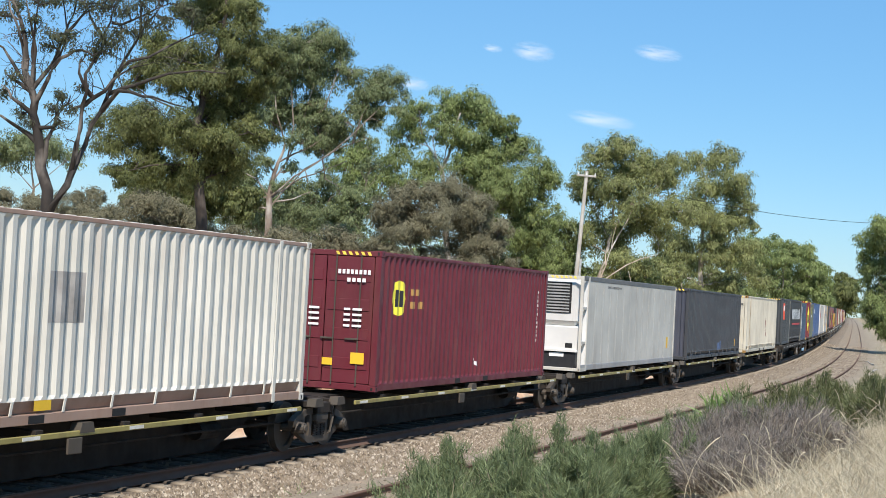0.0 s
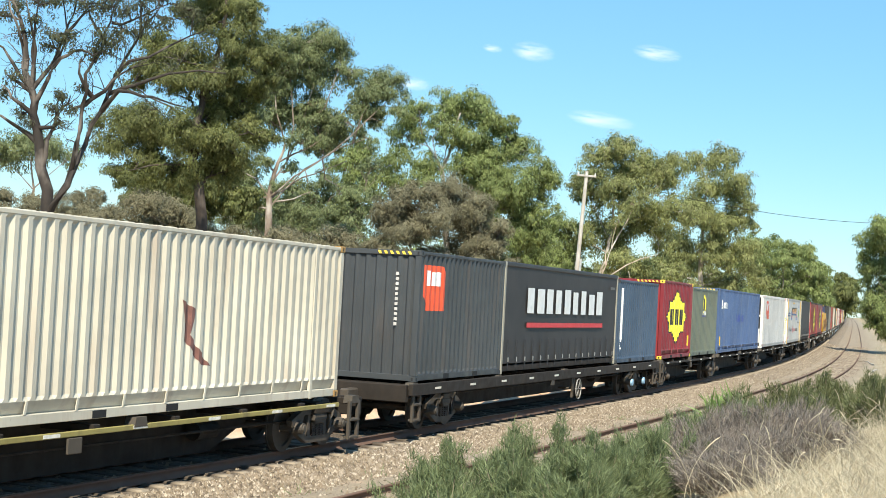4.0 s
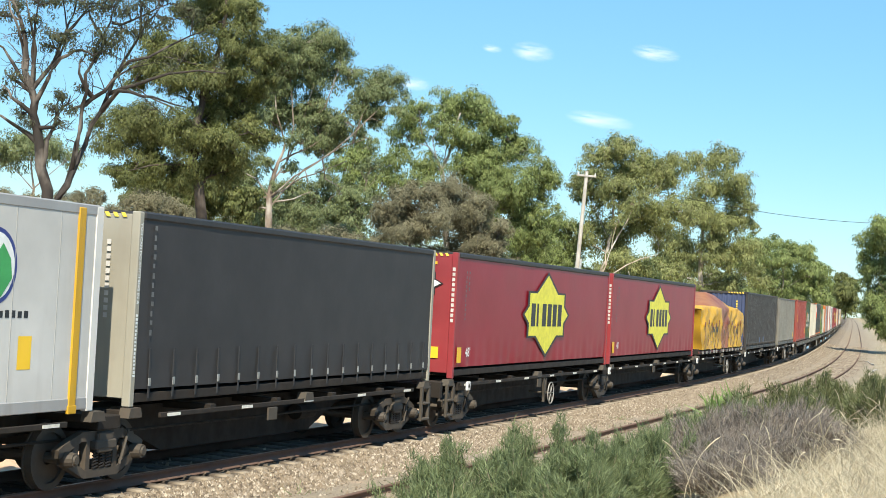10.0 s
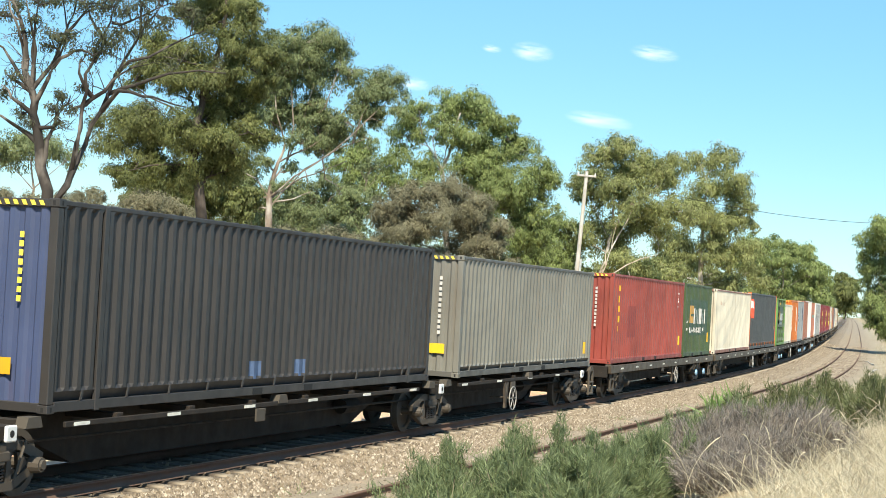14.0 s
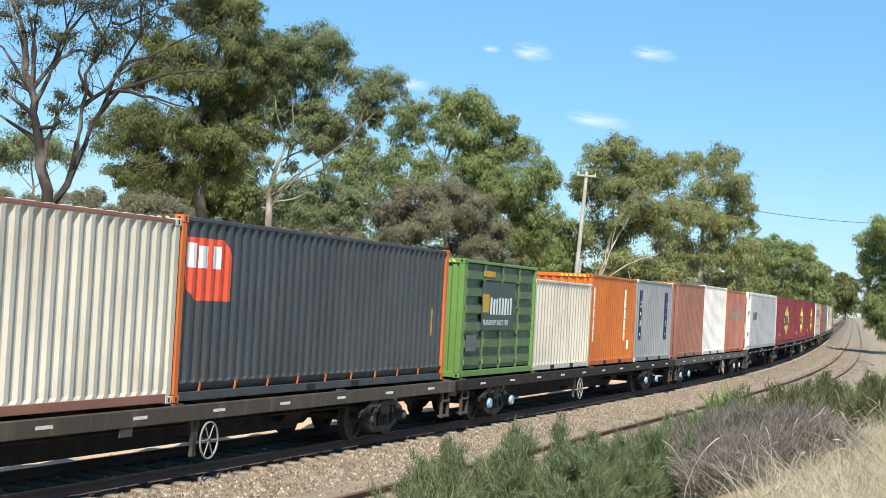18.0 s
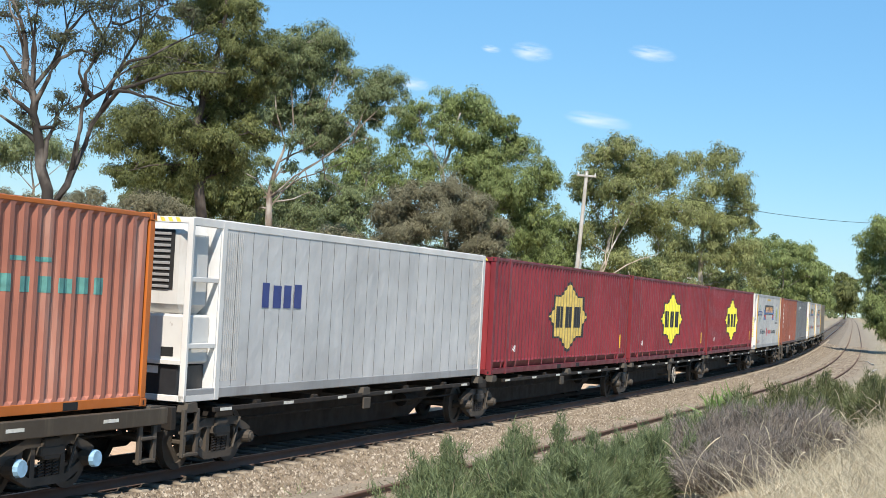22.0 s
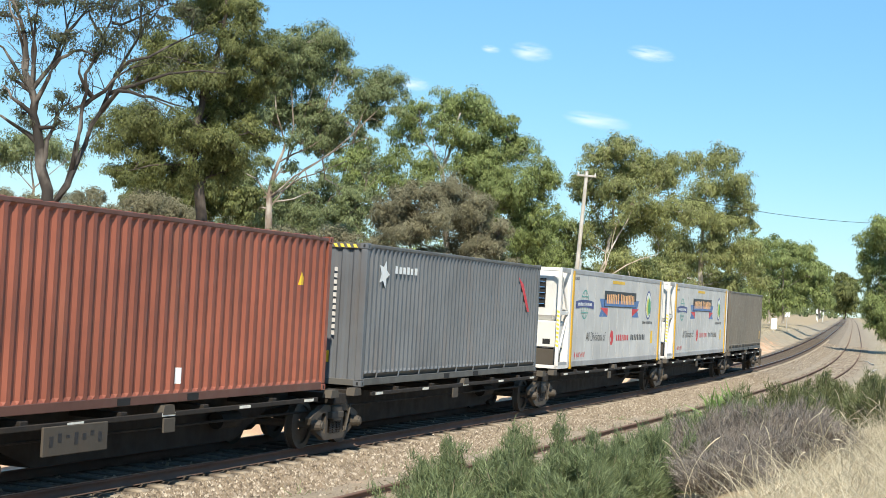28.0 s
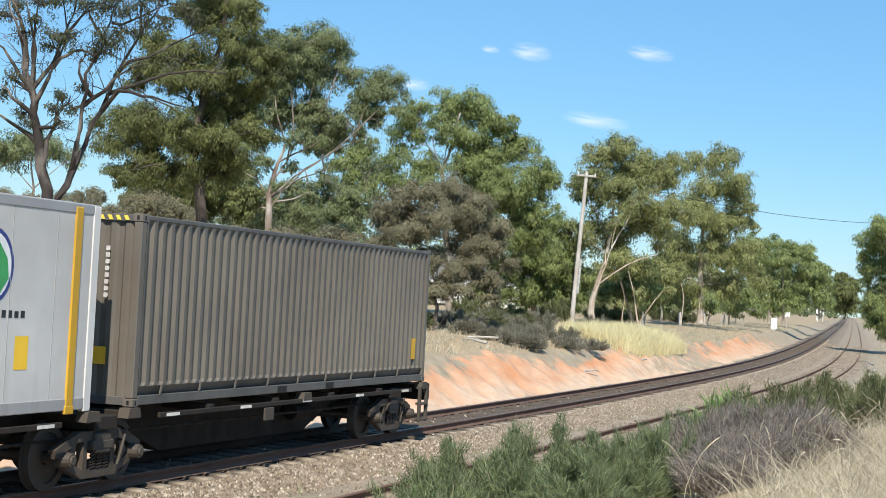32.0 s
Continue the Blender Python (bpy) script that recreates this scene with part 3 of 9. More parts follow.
def tarp_load(label, L):
    """A flat rack with a lumpy load under a tied yellow tarpaulin with a red-brown middle."""
    c = thing("tarped_flat_rack", label, "covered load", group="containers on the train")
    a, b = -L / 2, L / 2
    part("rack_floor", Geo().cbox(a, b, -W2, W2, 0.02, 0.26, 0.015), UNDER, c)
    part("rack_rail", Geo().cbox(a, b, -W2 - 0.01, -W2 + 0.05, 0.08, 0.17, 0.01), paint("rack red", (0.17, 0.05, 0.04)), c)
    def height(u):
        keys = [(0.0, 1.98), (0.03, 2.08), (0.2, 2.06), (0.32, 2.12), (0.40, 2.50), (0.47, 2.74), (0.60, 2.74), (0.66, 2.55), (0.72, 2.40), (0.85, 2.12), (0.97, 1.86), (1.0, 1.78)]
        return float(np.interp(u, [k[0] for k in keys], [k[1] for k in keys]))
    nx, nr = 150, 46
    vs, mats = [], []
    for i in range(nx + 1):
        u = i / nx
        x = a + 0.05 + (L - 0.1) * u
        h = height(u)
        peak = max(0.0, h - 2.1)
        for j in range(nr + 1):
            v = j / nr                                # near hem, over the top, far hem
            if v < 0.36:
                k = v / 0.36
                y, z = -W2 - 0.03 + 0.05 * k, 0.24 + (min(h, 2.08) - 0.24) * k
            elif v > 0.64:
                k = (1 - v) / 0.36
                y, z = W2 + 0.03 - 0.05 * k, 0.24 + (min(h, 2.08) - 0.24) * k
            else:
                k = (v - 0.36) / 0.28
                y = -W2 + 0.02 + (2 * W2 - 0.04) * k
                z = min(h, 2.08) + peak * min(1.0, 3.2 * min(k, 1 - k)) ** 0.8
            sag = 1 - abs(2 * v - 1) if 0.36 < v < 0.64 else 0
            drape = 0.0
            if v <= 0.36 or v >= 0.64:
                kk = (v if v <= 0.5 else 1 - v) / 0.36
                drape = 0.045 * noise.noise((x * 1.5, z * 0.7, 1.3)) + 0.05 * noise.noise((x * 1.9 - z * 2.6, z * 0.5 + x * 0.2, 5.2)) + 0.07 * max(0.0, 0.30 - abs(noise.noise((x * 1.7 + z * 1.2, z * 0.9 - x * 0.5, 4.4)))) + 0.035 * noise.noise((x * 3.6, z * 2.4, 6.1)) + 0.26 * max(0.0, 0.40 - abs(noise.noise((x * 0.55 - z * 0.9, z * 0.3 + x * 0.2, 8.8)))) + 0.03 * math.sin(x * 3.1 - z * 1.8 + 2 * noise.noise((x * 0.6, z, 2))) * (0.4 + 0.6 * kk)
            s = -1 if v < 0.5 else 1
            vs.append((x + 0.02 * noise.noise((y * 3, z * 3, u * 9)), y + s * drape, z + 0.03 * noise.noise((x * 1.6, y * 1.6, 9.1)) - 0.05 * sag * abs(math.sin(x * 1.7))))
    fs = []
    for i in range(nx):
        for j in range(nr):
            fs.append((i * (nr + 1) + j, (i + 1) * (nr + 1) + j, (i + 1) * (nr + 1) + j + 1, i * (nr + 1) + j + 1))
    for i, rev in ((0, False), (nx, True)):           # closed ends of the tarp
        base = i * (nr + 1)
        loop = [base + j for j in range(nr + 1)]
        fs.append(tuple(loop if rev else loop[::-1]))
    part("tarpaulin", Geo().add(vs, fs), TARP, c, "creased yellow tarpaulin with a red-brown middle", smooth=True)
    for i in range(13):
        x = a + 0.55 + i * (L - 1.1) / 12
        top = 1.28 + 0.10 * math.sin(i * 1.9)
        lean = 0.10 * math.sin(i * 2.7)
        part("tie_rope", Geo().path([(x, -W2 - 0.13, top), (x + lean * 0.4, -W2 - 0.15, 0.7), (x + lean, -W2 - 0.06, 0.10)], [0.013] * 3, 5), ROPE, c, "dusty brown tie rope")
        part("anchor_patch", Geo().prism([(x - 0.13, top - 0.05), (x + 0.13, top - 0.05), (x + 0.03, top + 0.13), (x - 0.03, top + 0.13)], -W2 - 0.150, -W2 - 0.125), ROPEPATCH, c, "red-brown anchor patch")
        part("ratchet", Geo().cbox(x + lean - 0.035, x + lean + 0.035, -W2 - 0.11, -W2 - 0.04, 0.05, 0.17, 0.008), STEELBRIGHT, c)
    return c


# ---- wagons ----
def bogie(s, caps=None):
    """A three-piece bogie on the line at s of the train."""
    c = thing("bogie", "dusty cast steel two-axle wagon bogie on the rail", "bogie", group="bogies of the train")
    zr = -DECK                                        # rail top in the train's space
    for sy in (-1, 1):
        y = sy * 1.0
        fr = part("side_frame", Geo().prism([(-1.08, zr + 0.48), (-0.55, zr + 0.68), (0.55, zr + 0.68), (1.08, zr + 0.48), (1.12, zr + 0.60), (0.95, zr + 0.68), (0.52, zr + 0.82), (-0.52, zr + 0.82), (-0.95, zr + 0.68), (-1.12, zr + 0.60)], y - 0.06, y + 0.06), CASTIRON, c)
        part("bottom_chord", Geo().prism([(-0.98, zr + 0.38), (-0.44, zr + 0.15), (0.44, zr + 0.15), (0.98, zr + 0.38), (0.95, zr + 0.50), (0.42, zr + 0.27), (-0.42, zr + 0.27), (-0.95, zr + 0.50)], y - 0.055, y + 0.055), CASTIRON, fr)
        for x in (-0.36, 0.36):
            part("frame_column", Geo().prism([(x - 0.06, zr + 0.24), (x + 0.06, zr + 0.24), (x + 0.045, zr + 0.72), (x - 0.045, zr + 0.72)], y - 0.05, y + 0.065), CASTIRON, fr)
        part("bolster_end", Geo().cbox(-0.27, 0.27, y - 0.05, y + sy * 0.13 if sy > 0 else y + 0.05, zr + 0.55, zr + 0.69, 0.02) if sy > 0 else Geo().cbox(-0.27, 0.27, y - 0.13, y + 0.05, zr + 0.55, zr + 0.69, 0.02), CASTIRON, fr)
        for x in (-0.17, 0.0, 0.17):
            g = Geo()
            for k in range(6):
                z = zr + 0.285 + k * 0.045
                g.tube((x - 0.065, y + sy * 0.055, z), (x + 0.065, y + sy * 0.055, z + 0.02), 0.015, n=6)
            part("spring", g, SPRING, fr)
        part("brake_lever", Geo().tube((0.40, y + sy * 0.11, zr + 0.30), (0.62, y + sy * 0.11, zr + 0.80), 0.022, n=5), UNDERGREY, fr)
        part("frame_gusset", Geo().prism([(-0.80, zr + 0.48), (-0.62, zr + 0.36), (-0.56, zr + 0.64), (-0.66, zr + 0.64)], y - 0.03, y + 0.03), CASTIRON, fr)
        part("frame_gusset", Geo().prism([(0.80, zr + 0.48), (0.62, zr + 0.36), (0.56, zr + 0.64), (0.66, zr + 0.64)][::-1], y - 0.03, y + 0.03), CASTIRON, fr)
        for x in (-0.90, 0.90):
            part("axle_box", Geo().tube((x, y + sy * 0.02, zr + 0.46), (x, y + sy * 0.20, zr + 0.46), 0.125, 0.10, 12), CASTIRON, fr)
            part("end_cap", Geo().tube((x, y + sy * 0.201, zr + 0.46), (x, y + sy * (0.225 if caps is None else 0.27), zr + 0.46), 0.075 if caps is None else 0.13, 0.06 if caps is None else 0.115, 12), caps or UNDERGREY, fr)
    part("bolster", Geo().cbox(-0.2, 0.2, -1.12, 1.12, zr + 0.50, zr + 0.80, 0.02), CASTIRON, c)
    part("centre_bowl", Geo().tube((0, 0, zr + 0.8), (0, 0, zr + 0.9), 0.2, n=12), CASTIRON, c)
    for x in (-0.90, 0.90):
        ws = part("wheelset", Geo().tube((0, -0.98, 0), (0, 0.98, 0), 0.075, n=10), CASTIRON, c)
        ws.matrix_basis = pose(x, 0, zr + 0.46)
        for sy in (-1, 1):
            y = sy * 0.72
            g = Geo().ring((0, 0, 0), 0.36, 0.46, y - 0.065, y + 0.065, 28).ring((0, 0, 0), 0.10, 0.36, y - 0.02, y + 0.02, 28)
            g.ring((0, 0, 0), 0.36, 0.485, y - sy * 0.065 - 0.013, y - sy * 0.065 + 0.013, 28)
            wh = part("wheel", g, CASTIRON, ws)
        WHEELS.append(ws)
    MOVERS.append((c, s - 0.9, s + 0.9, None))
    return c


def platform(s0, s1, b0, b1, style, sills, hand=(), coupler=(True, True), tray=False):
    """One wagon body from s0 to s1 on pivots b0, b1. style: skeleton with a deep spine, or flat with a full deck."""
    names = {"skeleton": ("skeletal_wagon", "black skeletal container wagon with slim side sills"),
             "flat": ("flat_wagon", "dusty black flat container wagon with full-length sills")}
    c = thing(names[style][0], names[style][1] + (", yellow-lined" if sills is YELLOWSILL else ""), "rail wagon", group="wagons of the train")
    mid = (b0 + b1) / 2
    a, b = s0 - mid, s1 - mid
    p0, p1 = b0 - mid, b1 - mid
    spine_low = -0.87 if style == "skeleton" else -0.80
    g = Geo().prism([(a + 0.25, -0.10), (b - 0.25, -0.10), (b - 0.25, -0.36), (p1 - 1.6, -0.40), (p1 - 2.9, spine_low), (p0 + 2.9, spine_low), (p0 + 1.6, -0.40), (a + 0.25, -0.36)], -0.36, 0.36)
    part("centre_spine", g, UNDER, c)
    for sy in (-1, 1):
        y0, y1 = (-1.30, -1.20) if sy < 0 else (1.20, 1.30)
        if style == "flat":
            y0, y1 = (-1.33, -1.23) if sy < 0 else (1.23, 1.33)
            part("side_sill", Geo().cbox(a, b, y0, y1, -0.28, -0.03, 0.012), sills, c)
        else:
            part("side_sill", Geo().cbox(a + 1.2, b - 1.2, y0 + 0.03, y1 - 0.02, -0.19, -0.11, 0.01), sills, c)
        if sy < 0:
            n = int((b - a) / 2.4)
            for i in range(n):
                x = a + 1.6 + i * (b - a - 3.2) / max(1, n - 1)
                part("reflector_strip", Geo().box(x - 0.2, x + 0.2, y0 - (0.004 if style == "flat" else -0.026), y0 + 0.05, -0.175, -0.125), REFLECT, c)
    k = max(3, int((b - a) / 2.0))
    for i in range(k):
        x = a + 0.5 + i * (b - a - 1.0) / (k - 1)
        part("cross_bearer", Geo().cbox(x - 0.09, x + 0.09, -1.24, 1.24, -0.17, -0.055, 0.01), UNDER, c)
    ped = [a + 0.45, b - 0.45, a + (b - a) * 0.5] if style == "skeleton" else [a + 0.3, a + (b - a) * 0.25, a + (b - a) * 0.5, a + (b - a) * 0.75, b - 0.3]
    for x in ped:
        for sy in (-1, 1):
            y = sy * 1.19
            gg = Geo().prism([(x - 0.19, -0.15), (x + 0.19, -0.15), (x + 0.14, -0.005), (x - 0.14, -0.005)], y - 0.09, y + 0.09)
            part("twistlock_pedestal", gg, UNDERGREY, c)
    for x, s in ((p0, 1), (p1, -1)):
        part("body_bolster", Geo().cbox(x - 0.3, x + 0.3, -1.15, 1.15, -0.30, -0.10, 0.015), UNDER, c)
    for x, s, on in ((a, -1, coupler[0]), (b, 1, coupler[1])):
        if on:
            part("headstock", Geo().cbox(x - 0.06 if s < 0 else x - 0.10, x + 0.10 if s < 0 else x + 0.06, -1.2, 1.2, -0.42, -0.05, 0.015), UNDER, c)
            part("coupler", Geo().cbox(min(x, x + s * 0.62), max(x, x + s * 0.62), -0.1, 0.1, -0.38, -0.18, 0.03), CASTIRON, c)
            st = part("step_ladder", Geo().cbox(x - 0.05 - s * 0.25, x + 0.05 - s * 0.25, -1.28, -1.22, -0.86, -0.1, 0.01), UNDERGREY, c)
            part("step_rail", Geo().cbox(x - 0.05 - s * 0.66, x + 0.05 - s * 0.66, -1.28, -1.22, -0.86, -0.1, 0.01), UNDERGREY, c)
            for z in (-0.84, -0.50):
                part("step_tread", Geo().cbox(x - s * 0.455 - 0.22, x - s * 0.455 + 0.22, -1.30, -1.16, z, z + 0.05, 0.01), UNDERGREY, c)
        else:
            part("articulated_joint", Geo().cbox(min(x, x + s * 0.3) - 0.1, max(x, x + s * 0.3) + 0.1, -0.22, 0.22, -0.40, -0.16, 0.03), CASTIRON, c)
    if -91 < s0 < -16:
        for x in (p0, p1):
            pad = part("jacking_pad", Geo().cbox(x - 0.12, x + 0.12, -1.325, -1.27, -0.30, -0.08, 0.02), WHITEPAINT, c, "white jacking pad")
            part("pad_hole", Geo().tube((x, -1.327, -0.19), (x, -1.31, -0.19), 0.05, n=10), BLACK, pad)
    part("air_tank", Geo().tube((p0 + 3.6, 0.62, -0.5), (p0 + 4.9, 0.62, -0.5), 0.19, n=14), UNDER, c)
    part("brake_cylinder", Geo().tube((p1 - 3.9, -0.55, -0.46), (p1 - 3.2, -0.55, -0.46), 0.15, n=12), UNDER, c)
    part("brake_pipe", Geo().tube((a + 0.4, -0.78, -0.40), (b - 0.4, -0.78, -0.44), 0.025, n=6), UNDER, c)
    part("data_plate", Geo().cbox(a * 0.1 - 0.3, a * 0.1 + 0.05, -1.315, -1.28, -0.42, -0.20, 0.008), UNDERGREY, c)
    for x in hand:
        x = x - mid
        hw = part("handbrake_wheel", Geo().ring((x, 0, -0.62), 0.283, 0.305, -1.335, -1.31, 20), WHEELGREY, c, "pale spoked handbrake wheel")
        for i in range(6):
            t = math.pi * i / 3
            part("spoke", Geo().tube((x, -1.32, -0.62), (x + 0.28 * math.cos(t), -1.32, -0.62 + 0.28 * math.sin(t)), 0.011, n=5), WHEELGREY, hw)
        part("wheel_shaft", Geo().tube((x, -1.34, -0.62), (x, -0.7, -0.62), 0.03, n=6), UNDERGREY, c)
        part("wheel_bracket", Geo().prism([(x - 0.55, -0.2), (x - 0.42, -0.2), (x - 0.30, -0.86), (x - 0.38, -0.86)], -1.26, -1.20), UNDERGREY, c)
        part("wheel_bracket", Geo().prism([(x - 0.20, -0.2), (x - 0.32, -0.2), (x - 0.44, -0.86), (x - 0.36, -0.86)], -1.26, -1.20), UNDERGREY, c)
    if 154 < s0 < 155:                               # painted board below the sill
        board = part("side_board", Geo().cbox(157.6 - mid, 159.2 - mid, -1.33, -1.29, -0.55, -0.15, 0.01), UNDERGREY, c, "scuffed grey board below the sill")
        for k in range(7):
            x = 157.75 - mid + k * 0.2
            part("board_mark", Geo().box(x, x + 0.09, -1.333, -1.33, -0.42 + 0.05 * (k % 3), -0.28 + 0.03 * (k % 2)), DARKFILM, board)
    MOVERS.append((c, b0, b1, None))
    return c


def load(c, s_front, L, b0, b1):
    """Sets a container on the wagon whose pivots are b0, b1."""
    MOVERS.append((c, b0, b1, s_front + L / 2 - (b0 + b1) / 2))
    return c


WHEELS = []
SEAM = plain("panel seam", (0.13, 0.13, 0.125), 0.6)
WHEELGREY = plain("worn grey-white paint", (0.30, 0.29, 0.27), 0.6, 0, 0.3)
SEAMLIGHT = plain("pale panel seam", (0.36, 0.355, 0.34), 0.6)
ALLOY = paint("dull alloy rail", (0.42, 0.41, 0.40), amount=0.4, metal=0.3)
SOOTYWHITE = paint("sooty white unit paint", (0.66, 0.645, 0.61), (0.30, 0.20, 0.11), 0.75)
CHROME = plain("bright chrome bar", (0.75, 0.75, 0.75), 0.16, 1.0, 0.05)
STEELBRIGHT = plain("galvanised buckle steel", (0.42, 0.41, 0.39), 0.4, 0.6)
STRAP = plain("dark webbing", (0.03, 0.03, 0.032), 0.85)
ROPE = plain("dusty rope", (0.16, 0.10, 0.055), 0.9)
ROPEPATCH = plain("red-brown patch cloth", (0.13, 0.045, 0.03), 0.8)
DARKROOF = plain("dark roof edge", (0.028, 0.026, 0.026), 0.55)
# darker green that paints the shade between the door pressings
RIBSHADE = paint("dark green recess shade", (0.035, 0.055, 0.03))
TARP = None

# ---- the train's load, front to back ----
def paints(name, c, **k):
    return paint(name, c, **k)


RUST = (0.20, 0.085, 0.04)
CREAM = paint("cream paint", (0.66, 0.63, 0.55), RUST, 0.3)
CREAM2 = paint("warm cream paint", (0.59, 0.545, 0.44), RUST, 0.45)
OCHRE = paint("ochre rust paint", (0.42, 0.24, 0.07), RUST, 0.6)
MAROON = paint("maroon paint", (0.132, 0.017, 0.026), amount=0.25)
REEFGREY = paint("pale grey skin", (0.57, 0.54, 0.475), amount=0.3)
SLATE = paint("dark slate paint", (0.05, 0.052, 0.058), (0.05, 0.045, 0.04), 0.4)
SLATEBLUE = paint("slate blue paint", (0.055, 0.075, 0.155), RUST, 0.35)
DARKGREEN = paint("dark green-grey paint", (0.05, 0.056, 0.06), amount=0.25)
CHARCOAL = plain("charcoal curtain cloth", (0.031, 0.0275, 0.027), 0.62, 0, 0.22, 1.2)
BLUE = paint("faded blue paint", (0.048, 0.080, 0.128), (0.12, 0.11, 0.1), 0.3)
RED = paint("freight red paint", (0.212, 0.022, 0.03), amount=0.2, fade=0.3)
GREYGREEN = paint("grey-green paint", (0.125, 0.145, 0.110), amount=0.3)
MIDBLUE = paint("mid blue paint", (0.066, 0.115, 0.24), (0.15, 0.17, 0.20), 0.6)
WHITE = paint("white skin", (0.67, 0.65, 0.615), (0.33, 0.30, 0.26), 0.3)
BANNERWHITE = paint("dusty white skin", (0.585, 0.565, 0.53), (0.33, 0.30, 0.26), 0.35)
WHITE2 = paint("white box paint", (0.74, 0.715, 0.67), (0.4, 0.35, 0.28), 0.22)
AMBER = paint("amber post paint", (0.62, 0.35, 0.02), amount=0.2)
BEIGE = paint("beige frame paint", (0.34, 0.32, 0.26), amount=0.25)
CURTAINRED = plain("crimson curtain cloth", (0.265, 0.009, 0.022), 0.40, 0, 0.10, 0.8)
CURTAINRED.node_tree.nodes["Principled BSDF"].inputs["Specular IOR Level"].default_value = 0.3
FRAMERED = paint("bright red frame paint", (0.29, 0.034, 0.040), amount=0.25)
GREYBOX = paint("grey box paint", (0.185, 0.178, 0.152), amount=0.25)
DARKBOX = paint("dark grey box paint", (0.038, 0.034, 0.032), (0.035, 0.03, 0.026), 0.3)
BRICK = paint("brick red paint", (0.27, 0.052, 0.038), (0.36, 0.12, 0.08), 0.4, fade=0.35)
GREEN = paint("leaf green paint", (0.052, 0.082, 0.032), amount=0.35)
LIME = paint("light green paint", (0.135, 0.265, 0.065), amount=0.2)
ORANGEFRAME = paint("orange frame paint", (0.62, 0.15, 0.03), amount=0.15)
ORANGE = paint("orange paint", (0.50, 0.135, 0.018), (0.3, 0.12, 0.06), 0.3)
PALEGREY = paint("pale blue-grey paint", (0.27, 0.285, 0.29), amount=0.25)
BROWN = paint("faded brown paint", (0.29, 0.125, 0.085), amount=0.3)
SALMON = paint("faded orange-red paint", (0.4, 0.15, 0.098), (0.55, 0.38, 0.30), 0.5, fade=0.3)
SILVER = paint("dented silver-grey skin", (0.60, 0.585, 0.56), (0.3, 0.29, 0.28), 0.3, dents=2.6)
TERRA = paint("terracotta paint", (0.262, 0.079, 0.046), amount=0.3, fade=0.3)
STEELGREY = paint("steel grey paint", (0.122, 0.13, 0.139), amount=0.25)
KHAKI = paint("khaki grey paint", (0.14, 0.124, 0.1), amount=0.25)
# darker sill and rail copies: grime plus the band's shade put into colour
GRIMESHADERED = paint("grimy and shaded red sill paint", (0.15, 0.016, 0.02), (0.08, 0.04, 0.03), 0.6)
GRIMESHADEGREY = paint("grimy and shaded grey sill paint", (0.105, 0.10, 0.09), (0.05, 0.04, 0.03), 0.6)
STARYELLOW = plain("star yellow", (0.80, 0.72, 0.06), 0.5, 0, 0.12)
STARDULL = plain("faded star gold", (0.50, 0.37, 0.10), 0.5, 0, 0.2)
NAVY = plain("navy film", (0.03, 0.045, 0.20), 0.45, 0, 0.1)
NAVYDARK = plain("dark navy film", (0.014, 0.020, 0.062), 0.5, 0, 0.15)
SKYBLUE = plain("banner blue film", (0.065, 0.16, 0.38), 0.45, 0, 0.1)
BANNERORANGE = plain("banner orange film", (0.85, 0.30, 0.08), 0.45, 0, 0.1)
BANNERPEACH = plain("banner peach film", (0.85, 0.44, 0.18), 0.45, 0, 0.1)
LEAFGREEN = plain("leaf green film", (0.05, 0.32, 0.09), 0.45, 0, 0.1)
LEAFYELLOW = plain("leaf yellow film", (0.65, 0.62, 0.12), 0.45, 0, 0.1)
GLOBE = plain("globe green film", (0.10, 0.33, 0.27), 0.45, 0, 0.1)
FILMRED = plain("signal red film", (0.62, 0.02, 0.03), 0.45, 0, 0.1)
SIGNRED = plain("orange-red sign film", (0.68, 0.085, 0.035), 0.5, 0, 0.12)
TEAL = plain("worn teal film", (0.10, 0.27, 0.24), 0.6, 0, 0.25)
GHOST = plain("ghost of old blue lettering", (0.04, 0.07, 0.24), 0.6, 0, 0.2)
DUST = plain("darker faded patch", (0.19, 0.036, 0.03), 0.6, 0, 0.1)
FOREST = plain("dark green panel film", (0.035, 0.065, 0.045), 0.5, 0, 0.15)

_m, _nt, _bs = nodes_of("yellow and red tarpaulin")
_tc = _nt.nodes.new("ShaderNodeTexCoord")
_sp = _nt.nodes.new("ShaderNodeSeparateXYZ")
_nt.links.new(_tc.outputs["Object"], _sp.inputs[0])
_w = tex(_nt, 2.0, 3)
_ad = _nt.nodes.new("ShaderNodeMath")
_ad.operation = "MULTIPLY_ADD"
_ad.inputs[1].default_value, _ad.inputs[2].default_value = 0.5, -0.25
_nt.links.new(_w, _ad.inputs[0])
_xs = _nt.nodes.new("ShaderNodeMath")
_nt.links.new(_sp.outputs["X"], _xs.inputs[0])
_nt.links.new(_ad.outputs[0], _xs.inputs[1])
_hi = ramp(_nt, _sp.outputs["Z"], 2.0, 2.25, 0.0, 2.6)
_lf = _nt.nodes.new("ShaderNodeMath")
_nt.links.new(_xs.outputs[0], _lf.inputs[0])
_nt.links.new(_hi, _lf.inputs[1])
_a = ramp(_nt, _lf.outputs[0], -1.15, -1.05)
_b = ramp(_nt, _xs.outputs[0], 1.25, 1.35, 1.0, 0.0)
_mid = _nt.nodes.new("ShaderNodeMath")
_mid.operation = "MULTIPLY"
_nt.links.new(_a, _mid.inputs[0])
_nt.links.new(_b, _mid.inputs[1])
